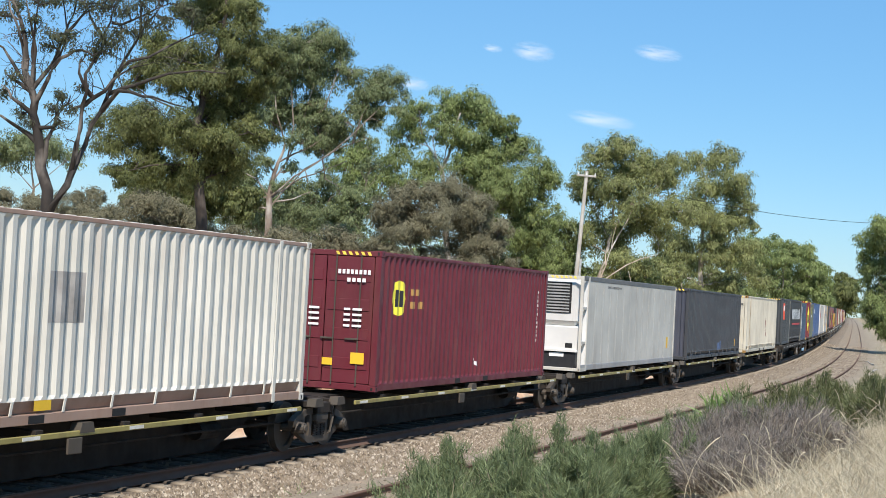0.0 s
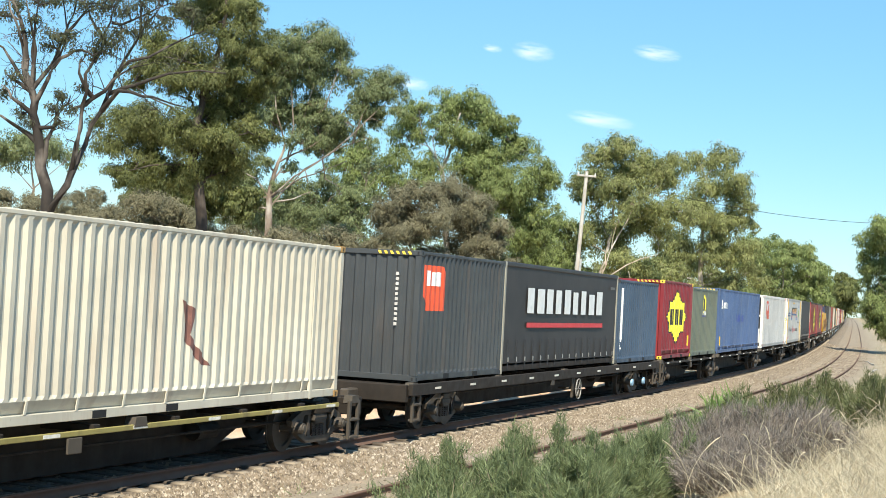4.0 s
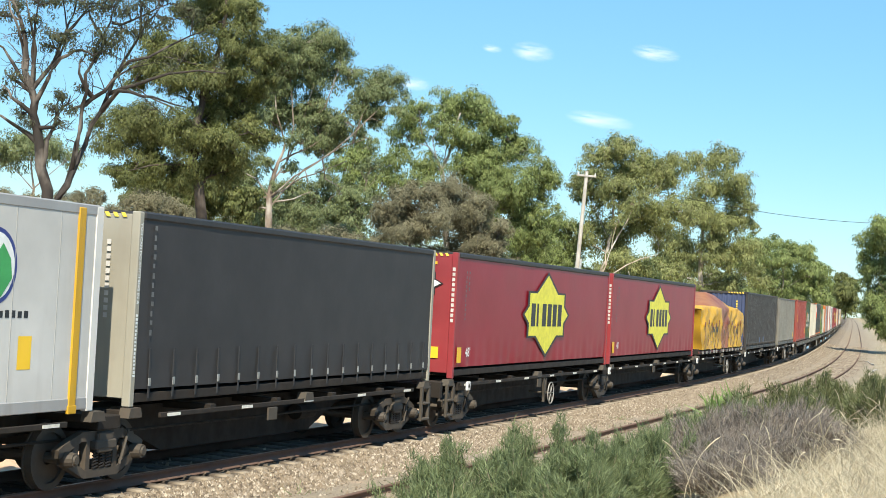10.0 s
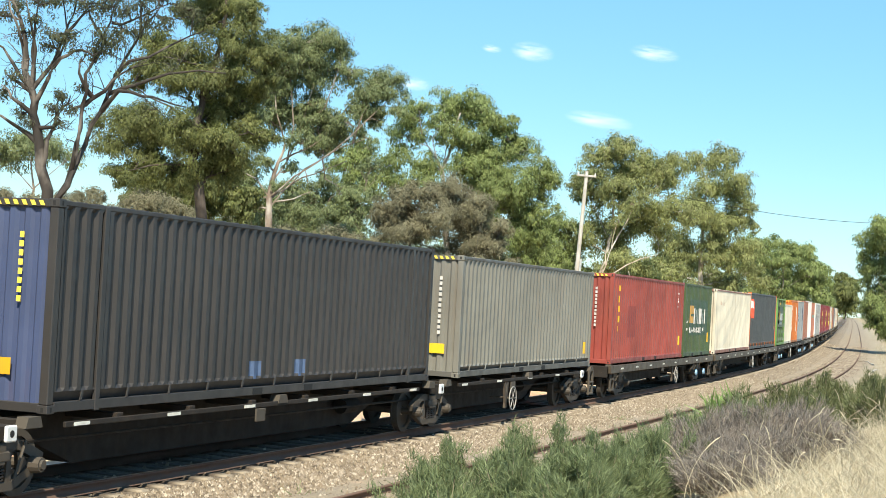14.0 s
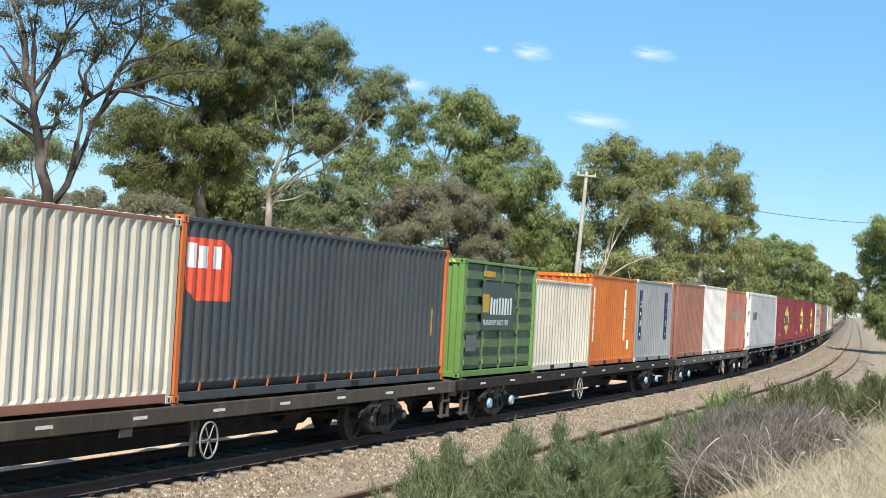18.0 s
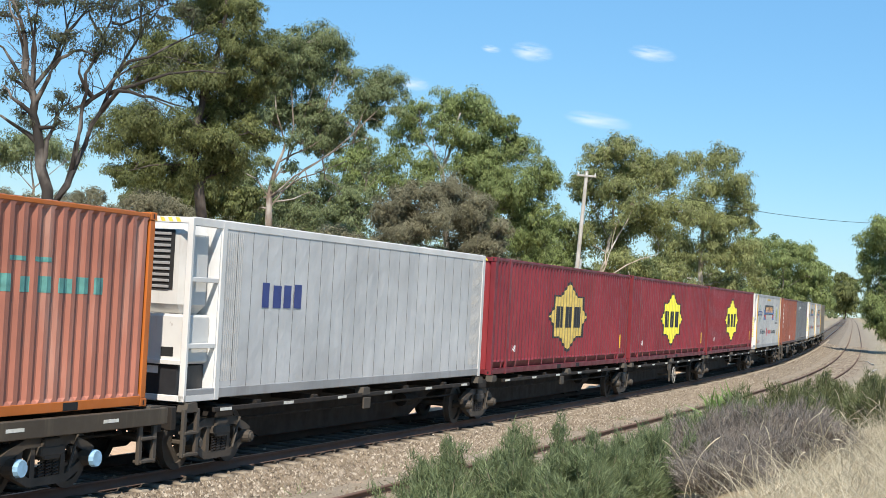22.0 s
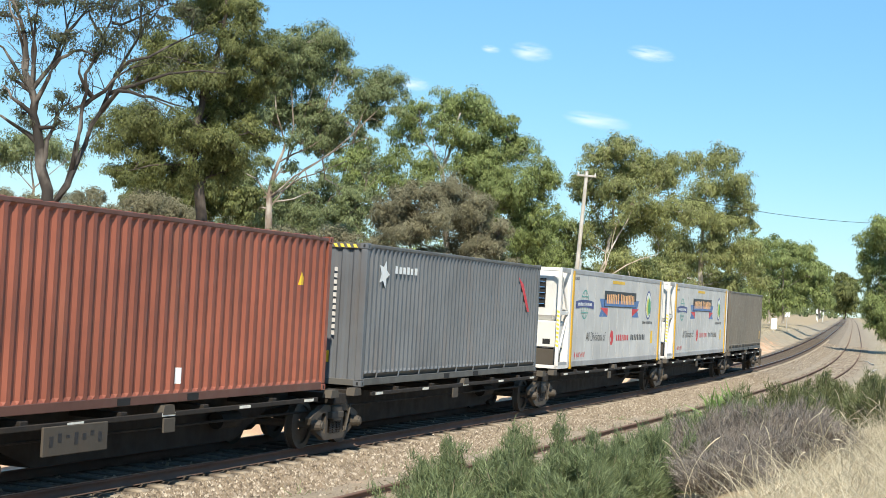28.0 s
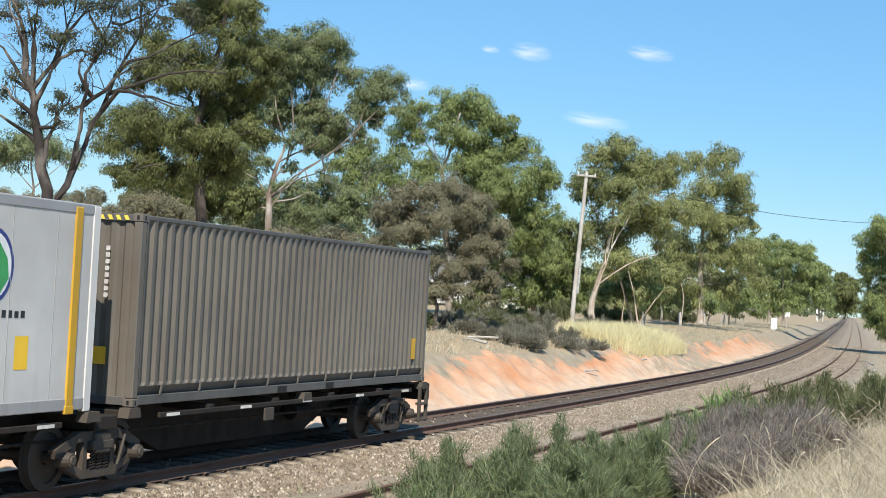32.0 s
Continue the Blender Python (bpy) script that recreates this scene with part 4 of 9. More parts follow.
_yel = blend(_nt, ramp(_nt, tex(_nt, 0.9, 5), 0.40, 0.75), (0.60, 0.34, 0.025), (0.33, 0.175, 0.035))
_col = blend(_nt, _mid.outputs[0], _yel, blend(_nt, ramp(_nt, tex(_nt, 1.2, 5), 0.35, 0.7), (0.20, 0.062, 0.038), (0.33, 0.145, 0.06)))
_nt.links.new(_col, _bs.inputs["Base Color"])
_bs.inputs["Roughness"].default_value = 0.5
bump(_nt, _bs, tex(_nt, 1.6, 5, (1, 1, 0.8), 0.55), 0.6, 0.05)
TARP = _m


def star(hw, hh, qw, qh):
    """An eight-pointed star: a diamond and a rectangle."""
    def dx(z):
        return hw * (1 - z / hh)
    def dz(x):
        return hh * (1 - x / hw)
    q = [(0, hh), (dx(qh), qh), (qw, qh), (qw, dz(qw)), (hw, 0), (qw, -dz(qw)), (qw, -qh), (dx(qh), -qh)]
    return q + [(-x, -z) for x, z in q]


def put_star(c, x, z, hw, hh, qw, qh, depth, cuts, colour=None):
    k = 1.09
    big = [(x + a * k, z + b * k) for a, b in star(hw, hh, qw, qh)]
    decal(c, "star_outline", [big], DARKFILM, depth, cuts, 0.003)
    decal(c, "star", [[(x + a, z + b) for a, b in star(hw, hh, qw, qh)]], colour or STARYELLOW, depth, cuts, 0.006, "yellow eight-pointed star")
    blocks = []
    for i, w in enumerate((0.10, 0.06, 0.10, 0.09, 0.10, 0.10)):
        x0 = x - qw * 0.92 + i * qw * 1.84 / 6
        blocks.append(rect(x0 + 0.04, x0 + 0.04 + qw * 1.84 / 6 * (0.74 if w > 0.07 else 0.34), z - qh * 0.56, z + qh * 0.52))
    decal(c, "star_lettering", blocks, DARKFILM, depth, cuts, 0.009)


def all_cuts(L):
    return fold_cuts(-L / 2, L / 2)


FL = lambda x: 0.004 + 0.006 + folded(x)
FLAT = lambda x: 0.012
CURT = lambda x: -0.008


def red_48(label, dull=False):
    L = 14.63
    c = steel_box(label, L, 2.93, RED, inset=1.23, plate=0.16, frame_paint=RED, ends=FRAMERED, rail=GRIMESHADERED)
    put_star(c, 7.16 - L / 2, 1.49, 2.02, 0.98, 1.53, 0.56, FL, all_cuts(L), STARDULL if dull else None)
    for poly in letters("48'", 0.26, 1.75 - L / 2, 0.55, 0.004):
        decal(c, "size_marking", [poly], WHITEFILM, FL, all_cuts(L), 0.004)
    decal(c, "yellow_label", [rect(13.6 - L / 2, 13.85 - L / 2, 0.5, 0.95)], YELLOW, FL, all_cuts(L))
    return c


def banner_reefer(label):
    """White reefer with yellow posts and the haulier's banner, globe and leaf as plain shapes."""
    L, H = 14.17, 2.90
    c = reefer_box(label, L, H, BANNERWHITE, "grille", AMBER, 0.98, frame_paint=WHITE2, top=ALLOY)
    o = -L / 2
    def d(name, loops, m, lift=0.004, lab=""):
        return decal(c, name, [[(px + o, pz) for px, pz in lp] for lp in loops], m, FLAT, (), lift, lab)
    cx, cz = 2.80, 1.87
    el = lambda rx, rz, n=28: [(cx + rx * math.cos(2 * math.pi * i / n), cz + rz * math.sin(2 * math.pi * i / n)) for i in range(n)]
    g = [el(0.46, 0.44), el(0.42, 0.40)[::-1]]
    d("globe_ring", g, GLOBE)
    d("globe_meridian", [el(0.22, 0.43), el(0.18, 0.42)[::-1]], GLOBE, 0.005)
    d("globe_parallels", [rect(cx - 0.42, cx + 0.42, cz + 0.22, cz + 0.25), rect(cx - 0.42, cx + 0.42, cz - 0.26, cz - 0.23)], GLOBE, 0.006)
    arc = [(cx - 1.07 + 2.14 * i / 12, cz - 0.02 + 0.05 * math.sin(math.pi * i / 12)) for i in range(13)]
    d("globe_ribbon", [[(x, z + 0.11) for x, z in arc] + [(x, z - 0.11) for x, z in arc[::-1]]], NAVY, 0.009, "navy ribbon")
    d("ribbon_lettering", [[(p[0] + cx - 0.85, p[1] + cz - 0.04) for p in q] for q in bars(0, 0, 1.7, 0.10, 15, 0.3, seed=4)], WHITEFILM, 0.012)
    bx0, bx1, bz0, bz1 = 5.22, 9.70, 1.83, 2.34
    for s, e in ((4.6, 5.7), (10.25, 9.2)):
        k = 0.32 if e > s else -0.32
        d("banner_tail", [[(s, 1.52), (s + k, 1.80), (s, 2.08), (e, 2.08), (e, 1.52)]], SKYBLUE, 0.004)
        d("banner_fold", [[(e, 1.55), (e, 1.80), (e - k * 3.2, 1.80)]], FILMRED, 0.007)
    d("banner_panel", [rect(bx0, bx1, bz0, bz1)], DARKFILM, 0.010, "dark blue banner panel")
    d("banner_field", [rect(bx0 + 0.06, bx1 - 0.06, bz0 + 0.03, bz0 + 0.22)], SKYBLUE, 0.013)
    d("banner_lettering", bars(bx0 + 0.25, bz0 + 0.11, 1.75, 0.33, 7, 0.16, seed=7) + bars(bx0 + 2.2, bz0 + 0.11, 2.05, 0.33, 9, 0.16, seed=8), BANNERPEACH, 0.016)
    lx, lz = 11.74, 1.96
    ov = lambda rx, rz, dx=0.0, dz=0.0, n=26: [(lx + dx + rx * math.cos(2 * math.pi * i / n), lz + dz + rz * math.sin(2 * math.pi * i / n)) for i in range(n)]
    d("leaf_badge", [ov(0.46, 0.50)], NAVY, 0.004, "blue and green leaf badge")
    d("leaf_field", [ov(0.40, 0.44)], WHITEFILM, 0.007)
    leaf = lambda dx, w, h: [(lx + dx, lz - 0.40), (lx + dx + w, lz - 0.15), (lx + dx + w * 0.8, lz + 0.1), (lx + dx, lz + h), (lx + dx - w * 0.8, lz + 0.1), (lx + dx - w, lz - 0.15)]
    d("leaf_yellow", [leaf(-0.12, 0.22, 0.34)], LEAFYELLOW, 0.010)
    d("leaf_green", [leaf(0.13, 0.22, 0.30)], LEAFGREEN, 0.013)
    d("badge_lettering", bars(10.9, 1.30, 1.65, 0.10, 12, 0.3, seed=3), DARKFILM)
    d("slogan_lettering", letters("All Divisions of", 0.40, 3.12, 0.77), DARKFILM)
    ox, oz = 6.41, 0.85
    d("red_swirl", [[(ox + 0.24 * math.cos(2 * math.pi * i / 24), oz + 0.24 * math.sin(2 * math.pi * i / 24)) for i in range(24)],
                    [(ox - 0.10 + 0.05 * math.cos(2 * math.pi * i / 16), oz - 0.05 + 0.08 * math.sin(2 * math.pi * i / 16)) for i in range(16)]], FILMRED, 0.004, "red swirl")
    d("name_lettering", bars(7.05, 0.75, 1.85, 0.20, 7, 0.32, seed=5), FILMRED)
    d("country_lettering", bars(9.15, 0.75, 2.3, 0.20, 9, 0.32, seed=6), DARKFILM)
    d("size_lettering", letters("46'6\" x 9'10\"", 0.20, 2.05, 0.30, 0.003), FILMRED)
    d("size_arrow", [[(1.86, 0.26), (1.92, 0.36), (1.86, 0.46), (1.80, 0.36)]], FILMRED)
    d("yellow_label", [rect(12.32, 12.62, 0.62, 1.06)], YELLOW)
    d("roof_label", [rect(6.25, 7.95, 2.58, 2.68)], YELLOW)
    d("warning_bars", [rect(1.45 + i * 0.1, 1.5 + i * 0.1, 2.58, 2.66) for i in range(6)], DARKFILM)
    return c


def vertical_code(c, L, x, z0, z1, material, cuts=None, n=11, seed=1, w=0.07):
    material = OLDWHITE if material is WHITEFILM and w < 0.1 else material
    decal(c, "code_lettering", bars(x - L / 2, z0, w, z1 - z0, n, 0.3, True, seed), material, FL, cuts or all_cuts(L))


# wagons: (s_start, s_end, front pivot, rear pivot, style, sills, handbrake wheels, couplers at the ends)
platform(-276.9, -260.4, -275.6, -260.35, "skeleton", YELLOWSILL, coupler=(True, False))
platform(-260.3, -243.5, -260.35, -243.4, "skeleton", YELLOWSILL, coupler=(False, False))
platform(-243.3, -226.3, -243.4, -226.2, "skeleton", YELLOWSILL, coupler=(False, False))
platform(-226.1, -209.1, -226.2, -209.0, "skeleton", YELLOWSILL, coupler=(False, False))
platform(-208.9, -191.9, -209.0, -193.6, "skeleton", YELLOWSILL, coupler=(False, True))
platform(-189.4, -164.2, -186.6, -167.2, "flat", UNDER, hand=(-175.5,))
platform(-163.8, -151.0, -162.4, -150.9, "skeleton", UNDER, coupler=(True, False))
platform(-150.8, -135.2, -150.9, -135.1, "skeleton", UNDER, coupler=(False, False))
platform(-135.0, -119.9, -135.1, -119.8, "skeleton", UNDER, coupler=(False, False))
platform(-119.7, -104.6, -119.8, -104.55, "skeleton", UNDER, coupler=(False, False))
platform(-104.5, -91.4, -104.55, -93.1, "skeleton", UNDER, coupler=(False, True))
platform(-90.7, -75.3, -89.1, -75.2, "skeleton", UNDER, hand=(-82.0,), coupler=(True, False))
platform(-75.1, -59.7, -75.2, -59.6, "skeleton", UNDER, coupler=(False, False))
platform(-59.5, -45.3, -59.6, -45.2, "skeleton", UNDER, hand=(-51.3,), coupler=(False, False))
platform(-45.1, -29.1, -45.2, -29.0, "skeleton", UNDER, coupler=(False, False))
platform(-28.9, -15.0, -29.0, -16.7, "skeleton", UNDER, hand=(-23.6,), coupler=(False, True))
DUSTSILL = paint("dusty brown sill paint", (0.070, 0.052, 0.034), (0.24, 0.19, 0.12), 0.55)
platform(-13.2, 6.0, -10.9, 3.5, "flat", DUSTSILL, hand=(-2.2,))
platform(6.6, 31.9, 9.9, 28.2, "flat", DUSTSILL, hand=(20.2,))
platform(32.3, 57.3, 35.7, 53.6, "flat", UNDER, hand=(43.2,))
platform(57.7, 77.0, 60.1, 74.3, "flat", DUSTSILL, hand=(69.4,))
platform(77.4, 92.5, 79.2, 92.6, "skeleton", UNDER, coupler=(True, False))
platform(92.7, 107.8, 92.6, 107.9, "skeleton", UNDER, coupler=(False, False))
platform(108.0, 123.0, 107.9, 123.1, "skeleton", UNDER, hand=(115.6,), coupler=(False, False))
platform(123.2, 138.3, 123.1, 138.4, "skeleton", UNDER, coupler=(False, False))
platform(138.5, 153.4, 138.4, 151.9, "skeleton", UNDER, coupler=(False, True))
platform(154.3, 167.7, 155.9, 167.8, "skeleton", UNDER, coupler=(True, False))
platform(167.9, 181.9, 167.8, 182.0, "skeleton", UNDER, coupler=(False, False))
platform(182.1, 197.6, 182.0, 197.7, "skeleton", UNDER, coupler=(False, False))
platform(197.8, 213.0, 197.7, 213.1, "skeleton", UNDER, coupler=(False, False))
platform(213.2, 226.2, 213.1, 224.4, "skeleton", UNDER, coupler=(False, True))

first = bogie(-275.6)
CAPBLUE = plain("pale blue axle cap", (0.27, 0.46, 0.62), 0.5)
capped = bogie(3.5, CAPBLUE)
for s in (-260.35, -243.4, -226.2, -209.0, -193.6, -186.6, -167.2, -162.4, -150.9, -135.1, -119.8, -104.55, -93.1, -89.1, -75.2, -59.6, -45.2,
          -29.0, -16.7, -10.9, 9.9, 28.2, 35.7, 53.6, 60.1, 74.3, 79.2, 92.6, 107.9, 123.1, 138.4, 151.9, 155.9, 167.8, 182.0, 197.7, 213.1, 224.4):
    c = copy_thing(capped if s in (-167.2, 35.7, 53.6, 60.1, 74.3) else first, Matrix())
    MOVERS.append((c, s - 0.9, s + 0.9, None))
    WHEELS += [o for o in c.children if o.name.startswith("wheelset")]

# 1: cream 48-foot, grey worn patch
L = 14.63
c = load(steel_box("cream folded-steel 48-foot container with a grey worn patch", L, 2.87, CREAM, inset=1.23, plate=0.18, rail=paint("rust-brown rail paint", (0.36, 0.24, 0.18), RUST, 0.5)), -276.1, L, -275.6, -260.35)
decal(c, "worn_patch", [rect(6.42 - L / 2, 7.3 - L / 2, 1.38, 2.08)], plain("grey worn patch", (0.30, 0.285, 0.265), 0.7, 0, 0.4, 1.6), FL, all_cuts(L))
for x in (3.6, 6.2):
    decal(c, "yellow_label", [rect(x - L / 2, x + 0.4 - L / 2, 0.2, 0.34)], YELLOW, lambda x: 0.0, ())
# 2: maroon 40-foot with doors leading
L = 12.19
c = load(steel_box("maroon folded-steel 40-foot container, doors leading", L, 2.87, MAROON, doors=True), -258.03, L, -260.35, -243.4)
decal(c, "yellow_badge", [[(1.13 - L / 2 + 0.42 * math.cos(i * math.pi / 12), 1.93 + 0.38 * math.sin(i * math.pi / 12)) for i in range(24)]], STARYELLOW, FL, all_cuts(L), label="round yellow badge")
decal(c, "badge_mark", bars(0.95 - L / 2, 1.75, 0.4, 0.36, 3, seed=2), DARKFILM, FL, all_cuts(L), 0.007)
decal(c, "ochre_lettering", bars(1.85 - L / 2, 1.72, 0.9, 0.16, 5, seed=3) + bars(1.85 - L / 2, 2.0, 0.6, 0.14, 4, seed=5), OCHRE, FL, all_cuts(L))
decal(c, "white_scuff", [[(6.1 - L / 2, 0.60), (6.4 - L / 2, 0.50), (6.45 - L / 2, 0.38), (6.2 - L / 2, 0.5)]], WHITEFILM, FL, all_cuts(L))
vertical_code(c, L, 11.4, 0.9, 2.3, WHITEFILM, n=12)
for y0, y1, z0, z1, n in ((-1.0, -0.25, 2.38, 2.47, 8), (-0.9, -0.45, 2.22, 2.3, 4), (-0.85, -0.45, 1.3, 1.75, 4), (0.1, 0.55, 1.3, 1.75, 4)):
    if n == 8 or z1 < 2.31 and z0 > 2:
        end_bars(c, -L / 2 - 0.026, y0, y1, z0, z1, n, WHITEFILM, tall=False)
    else:
        end_bars(c, -L / 2 - 0.026, y0, y1, z0, z1, n, WHITEFILM)
end_bars(c, -L / 2 - 0.026, -0.95, -0.65, 0.55, 0.9, 1, YELLOW, "yellow_label")
end_bars(c, -L / 2 - 0.026, -0.25, -0.02, 0.5, 0.72, 1, YELLOW, "yellow_label")
# 3: pale grey reefer
L = 14.17
c = load(reefer_box("pale grey refrigerated container with a white cooling unit", L, 2.87, REEFGREY, "louvres", None, 0.95, top=SEAM, front=0.62), -241.95, L, -243.4, -226.2)
decal(c, "yellow_label", [rect(12.7 - L / 2, 13.0 - L / 2, 0.55, 0.95)], YELLOW, FLAT)
decal(c, "small_lettering", bars(3.1 - L / 2, 2.55, 2.0, 0.08, 16), SEAM, FLAT)
# 4: dark slate 48-foot
L = 14.63
c = load(steel_box("dark slate 48-foot container with a blue-grey leading end", L, 2.87, SLATE, inset=1.23, plate=0.14, frame_paint=SLATE, ends=paint("dark blue-grey paint", (0.062, 0.066, 0.088), RUST, 0.35)), -224.9, L, -226.2, -209.0)
decal(c, "blue_patch", [rect(7.9 - L / 2, 8.25 - L / 2, 0.3, 0.62), rect(8.5 - L / 2, 8.8 - L / 2, 0.3, 0.7)], MIDBLUE, FL, all_cuts(L))
decal(c, "yellow_label", [rect(13.0 - L / 2, 13.25 - L / 2, 0.42, 0.75)], AMBER, FL, all_cuts(L))
# 5: warm cream 48-foot, rusty doors
c = load(steel_box("warm cream 48-foot container with rust-stained doors leading", L, 2.87, CREAM2, inset=1.23, plate=0.18, doors=True,
                   casting=OCHRE, rail=CREAM2), -207.75, L, -209.0, -193.6)
decal(c, "ochre_post", [rect(1.16 - L / 2, 1.30 - L / 2, 0.0, 2.85)], OCHRE, lambda x: -0.008, (), 0.004, "rusty ochre post")
decal(c, "brown_scrape", [[(8.5 - L / 2, 1.75), (8.95 - L / 2, 1.6), (8.8 - L / 2, 1.2), (9.5 - L / 2, 0.7), (9.2 - L / 2, 0.72), (8.7 - L / 2, 1.1)]], plain("brown scrape", (0.20, 0.09, 0.07)), FL, all_cuts(L))
end_bars(c, -L / 2 - 0.026, -1.0, -0.35, 2.38, 2.48, 8, DARKFILM, tall=False)
end_bars(c, -L / 2 - 0.026, -0.75, -0.45, 2.2, 2.3, 3, DARKFILM, tall=False)
end_bars(c, -L / 2 - 0.026, -0.9, -0.4, 1.25, 1.75, 5, OCHRE)
end_bars(c, -L / 2 - 0.026, 0.1, 0.5, 1.25, 1.75, 5, OCHRE)
end_bars(c, -L / 2 - 0.026, -0.85, -0.35, 0.75, 1.0, 1, AMBER, "yellow_label")
# 6, 7, 8: flat wagon with a grey 20-foot, a charcoal curtain-sider and a blue 20-foot
L = 6.06
c = load(steel_box("dark green-grey 20-foot container with an orange-red sign", L, 2.85, DARKGREEN), -189.0, L, -186.6, -167.2)
decal(c, "red_sign", [[(0.3 - L / 2, 2.55), (1.5 - L / 2, 2.55), (1.75 - L / 2, 2.3), (1.75 - L / 2, 1.55), (0.55 - L / 2, 1.55), (0.3 - L / 2, 1.85)]], SIGNRED, FL, all_cuts(L), label="orange-red sign panel")
decal(c, "sign_lettering", bars(0.42 - L / 2, 2.1, 1.1, 0.34, 3, 0.22), WHITEFILM, FL, all_cuts(L), 0.007)
end_bars(c, -L / 2 - 0.002, -0.75, -0.62, 1.2, 2.4, 11, WHITEFILM)
L = 12.19
c = load(curtain_box("charcoal curtain-sided container with white lettering and a red line", L, 2.86, CHARCOAL, BEIGE), -182.9, L, -186.6, -167.2)
decal(c, "haulier_lettering", bars(2.0 - L / 2, 1.56, 8.3, 0.72, 9, 0.22, seed=11), WHITEFILM, CURT, (), 0.012, "large white block lettering")
decal(c, "red_line", [rect(2.0 - L / 2, 10.25 - L / 2, 1.18, 1.31)], FILMRED, CURT, (), 0.012)
decal(c, "small_plate", [rect(11.1 - L / 2, 11.7 - L / 2, 2.38, 2.46)], SEAM, CURT, (), 0.012)
L = 6.06
c = load(steel_box("faded blue 20-foot container with a white vertical band", L, 2.76, BLUE, casting=DARKGREEN), -170.5, L, -186.6, -167.2)
decal(c, "white_band", [rect(0.34 - L / 2, 0.68 - L / 2, 0.78, 2.48)], WHITEFILM, FL, all_cuts(L))
decal(c, "band_lettering", bars(0.4 - L / 2, 0.36, 0.24, 0.4, 5, 0.25, True), WHITEFILM, FL, all_cuts(L))
vertical_code(c, L, 5.0, 1.2, 2.3, SEAM, n=8)
# 9, 10: red star and grey-green 20-foot boxes
c = load(steel_box("red 20-foot container with a yellow star", L, 2.93, RED, plate=0.16, ends=FRAMERED, casting=HAZARD_A), -163.4, L, -162.4, -150.9)
put_star(c, 2.85 - L / 2, 1.58, 1.98, 1.0, 1.5, 0.56, FL, all_cuts(L))
decal(c, "yellow_label", [rect(5.35 - L / 2, 5.6 - L / 2, 0.45, 0.85)], YELLOW, FL, all_cuts(L))
end_bars(c, -L / 2 - 0.002, -0.78, -0.64, 1.3, 2.5, 11, WHITEFILM)
c = load(steel_box("grey-green 20-foot container with a small yellow badge", L, 2.79, GREYGREEN), -157.15, L, -162.4, -150.9)
decal(c, "yellow_badge", [[(2.78 - L / 2 + 0.36 * math.cos(i * math.pi / 12), 2.15 + 0.38 * math.sin(i * math.pi / 12)) for i in range(24)]], STARYELLOW, FL, all_cuts(L))
decal(c, "badge_tree", [[(2.78 - L / 2 + 0.17 * math.cos(i * math.pi / 8), 2.1 + 0.3 * math.sin(i * math.pi / 8)) for i in range(16)]], DARKFILM, FL, all_cuts(L), 0.007)
decal(c, "badge_lettering", bars(2.42 - L / 2, 1.68, 0.75, 0.2, 5, 0.2), WHITEFILM, FL, all_cuts(L), 0.008)
decal(c, "blue_underline", [rect(2.4 - L / 2, 3.15 - L / 2, 1.62, 1.67)], NAVY, FL, all_cuts(L), 0.007)
decal(c, "code_lettering", bars(4.9 - L / 2, 1.9, 0.1, 0.55, 1, 0.1, True), SEAM, FL, all_cuts(L))
# 11: mid-blue 48-foot
L = 14.63
c = load(steel_box("mid-blue 48-foot container with white lettering", L, 2.90, MIDBLUE, inset=1.23, plate=0.14, casting=MIDBLUE), -150.5, L, -150.9, -135.1)
decal(c, "white_lettering", bars(1.25 - L / 2, 2.02, 1.6, 0.30, 5, 0.22), WHITEFILM, FL, all_cuts(L))
decal(c, "white_dots", [[(0.98 - L / 2 + dx + 0.07 * math.cos(i * math.pi / 4), z + 0.07 * math.sin(i * math.pi / 4)) for i in range(8)] for z in (2.05, 2.19, 2.33) for dx in (0.0, 0.16)], WHITEFILM, FL, all_cuts(L))
decal(c, "old_lettering", bars(5.8 - L / 2, 1.42, 3.1, 0.36, 8, 0.2), GHOST, FL, all_cuts(L))
decal(c, "yellow_label", [rect(0.55 - L / 2, 0.75 - L / 2, 0.32, 0.75), rect(13.4 - L / 2, 13.6 - L / 2, 0.4, 0.8)], YELLOW, FL, all_cuts(L))
end_bars(c, -L / 2 - 0.002, -1.05, -0.9, 1.05, 1.18, 1, YELLOW, "yellow_arrow")
# 12: white reefer with an orange-red sign
L = 14.17
c = load(reefer_box("white refrigerated container with an orange-red sign", L, 2.88, WHITE, "panel", None, 0.55, fine=True, frame_paint=WHITE2, front=0.46), -134.4, L, -135.1, -119.8)
decal(c, "red_sign", [[(2.2 - L / 2, 2.57), (3.2 - L / 2, 2.57), (3.7 - L / 2, 2.2), (3.7 - L / 2, 1.58), (2.65 - L / 2, 1.58), (2.2 - L / 2, 1.95)]], SIGNRED, FLAT, (), 0.008, "orange-red sign panel")
decal(c, "sign_lettering", bars(2.32 - L / 2, 2.05, 1.0, 0.42, 3, 0.2), WHITEFILM, FLAT, (), 0.012)
decal(c, "red_corner", [rect(0.95 - L / 2, 1.15 - L / 2, 2.72, 2.86), rect(13.6 - L / 2, 13.85 - L / 2, 2.72, 2.86), rect(13.6 - L / 2, 13.8 - L / 2, 0.05, 0.2), rect(1.0 - L / 2, 1.2 - L / 2, 0.05, 0.2)], SIGNRED, lambda x: 0.0, (), 0.008)
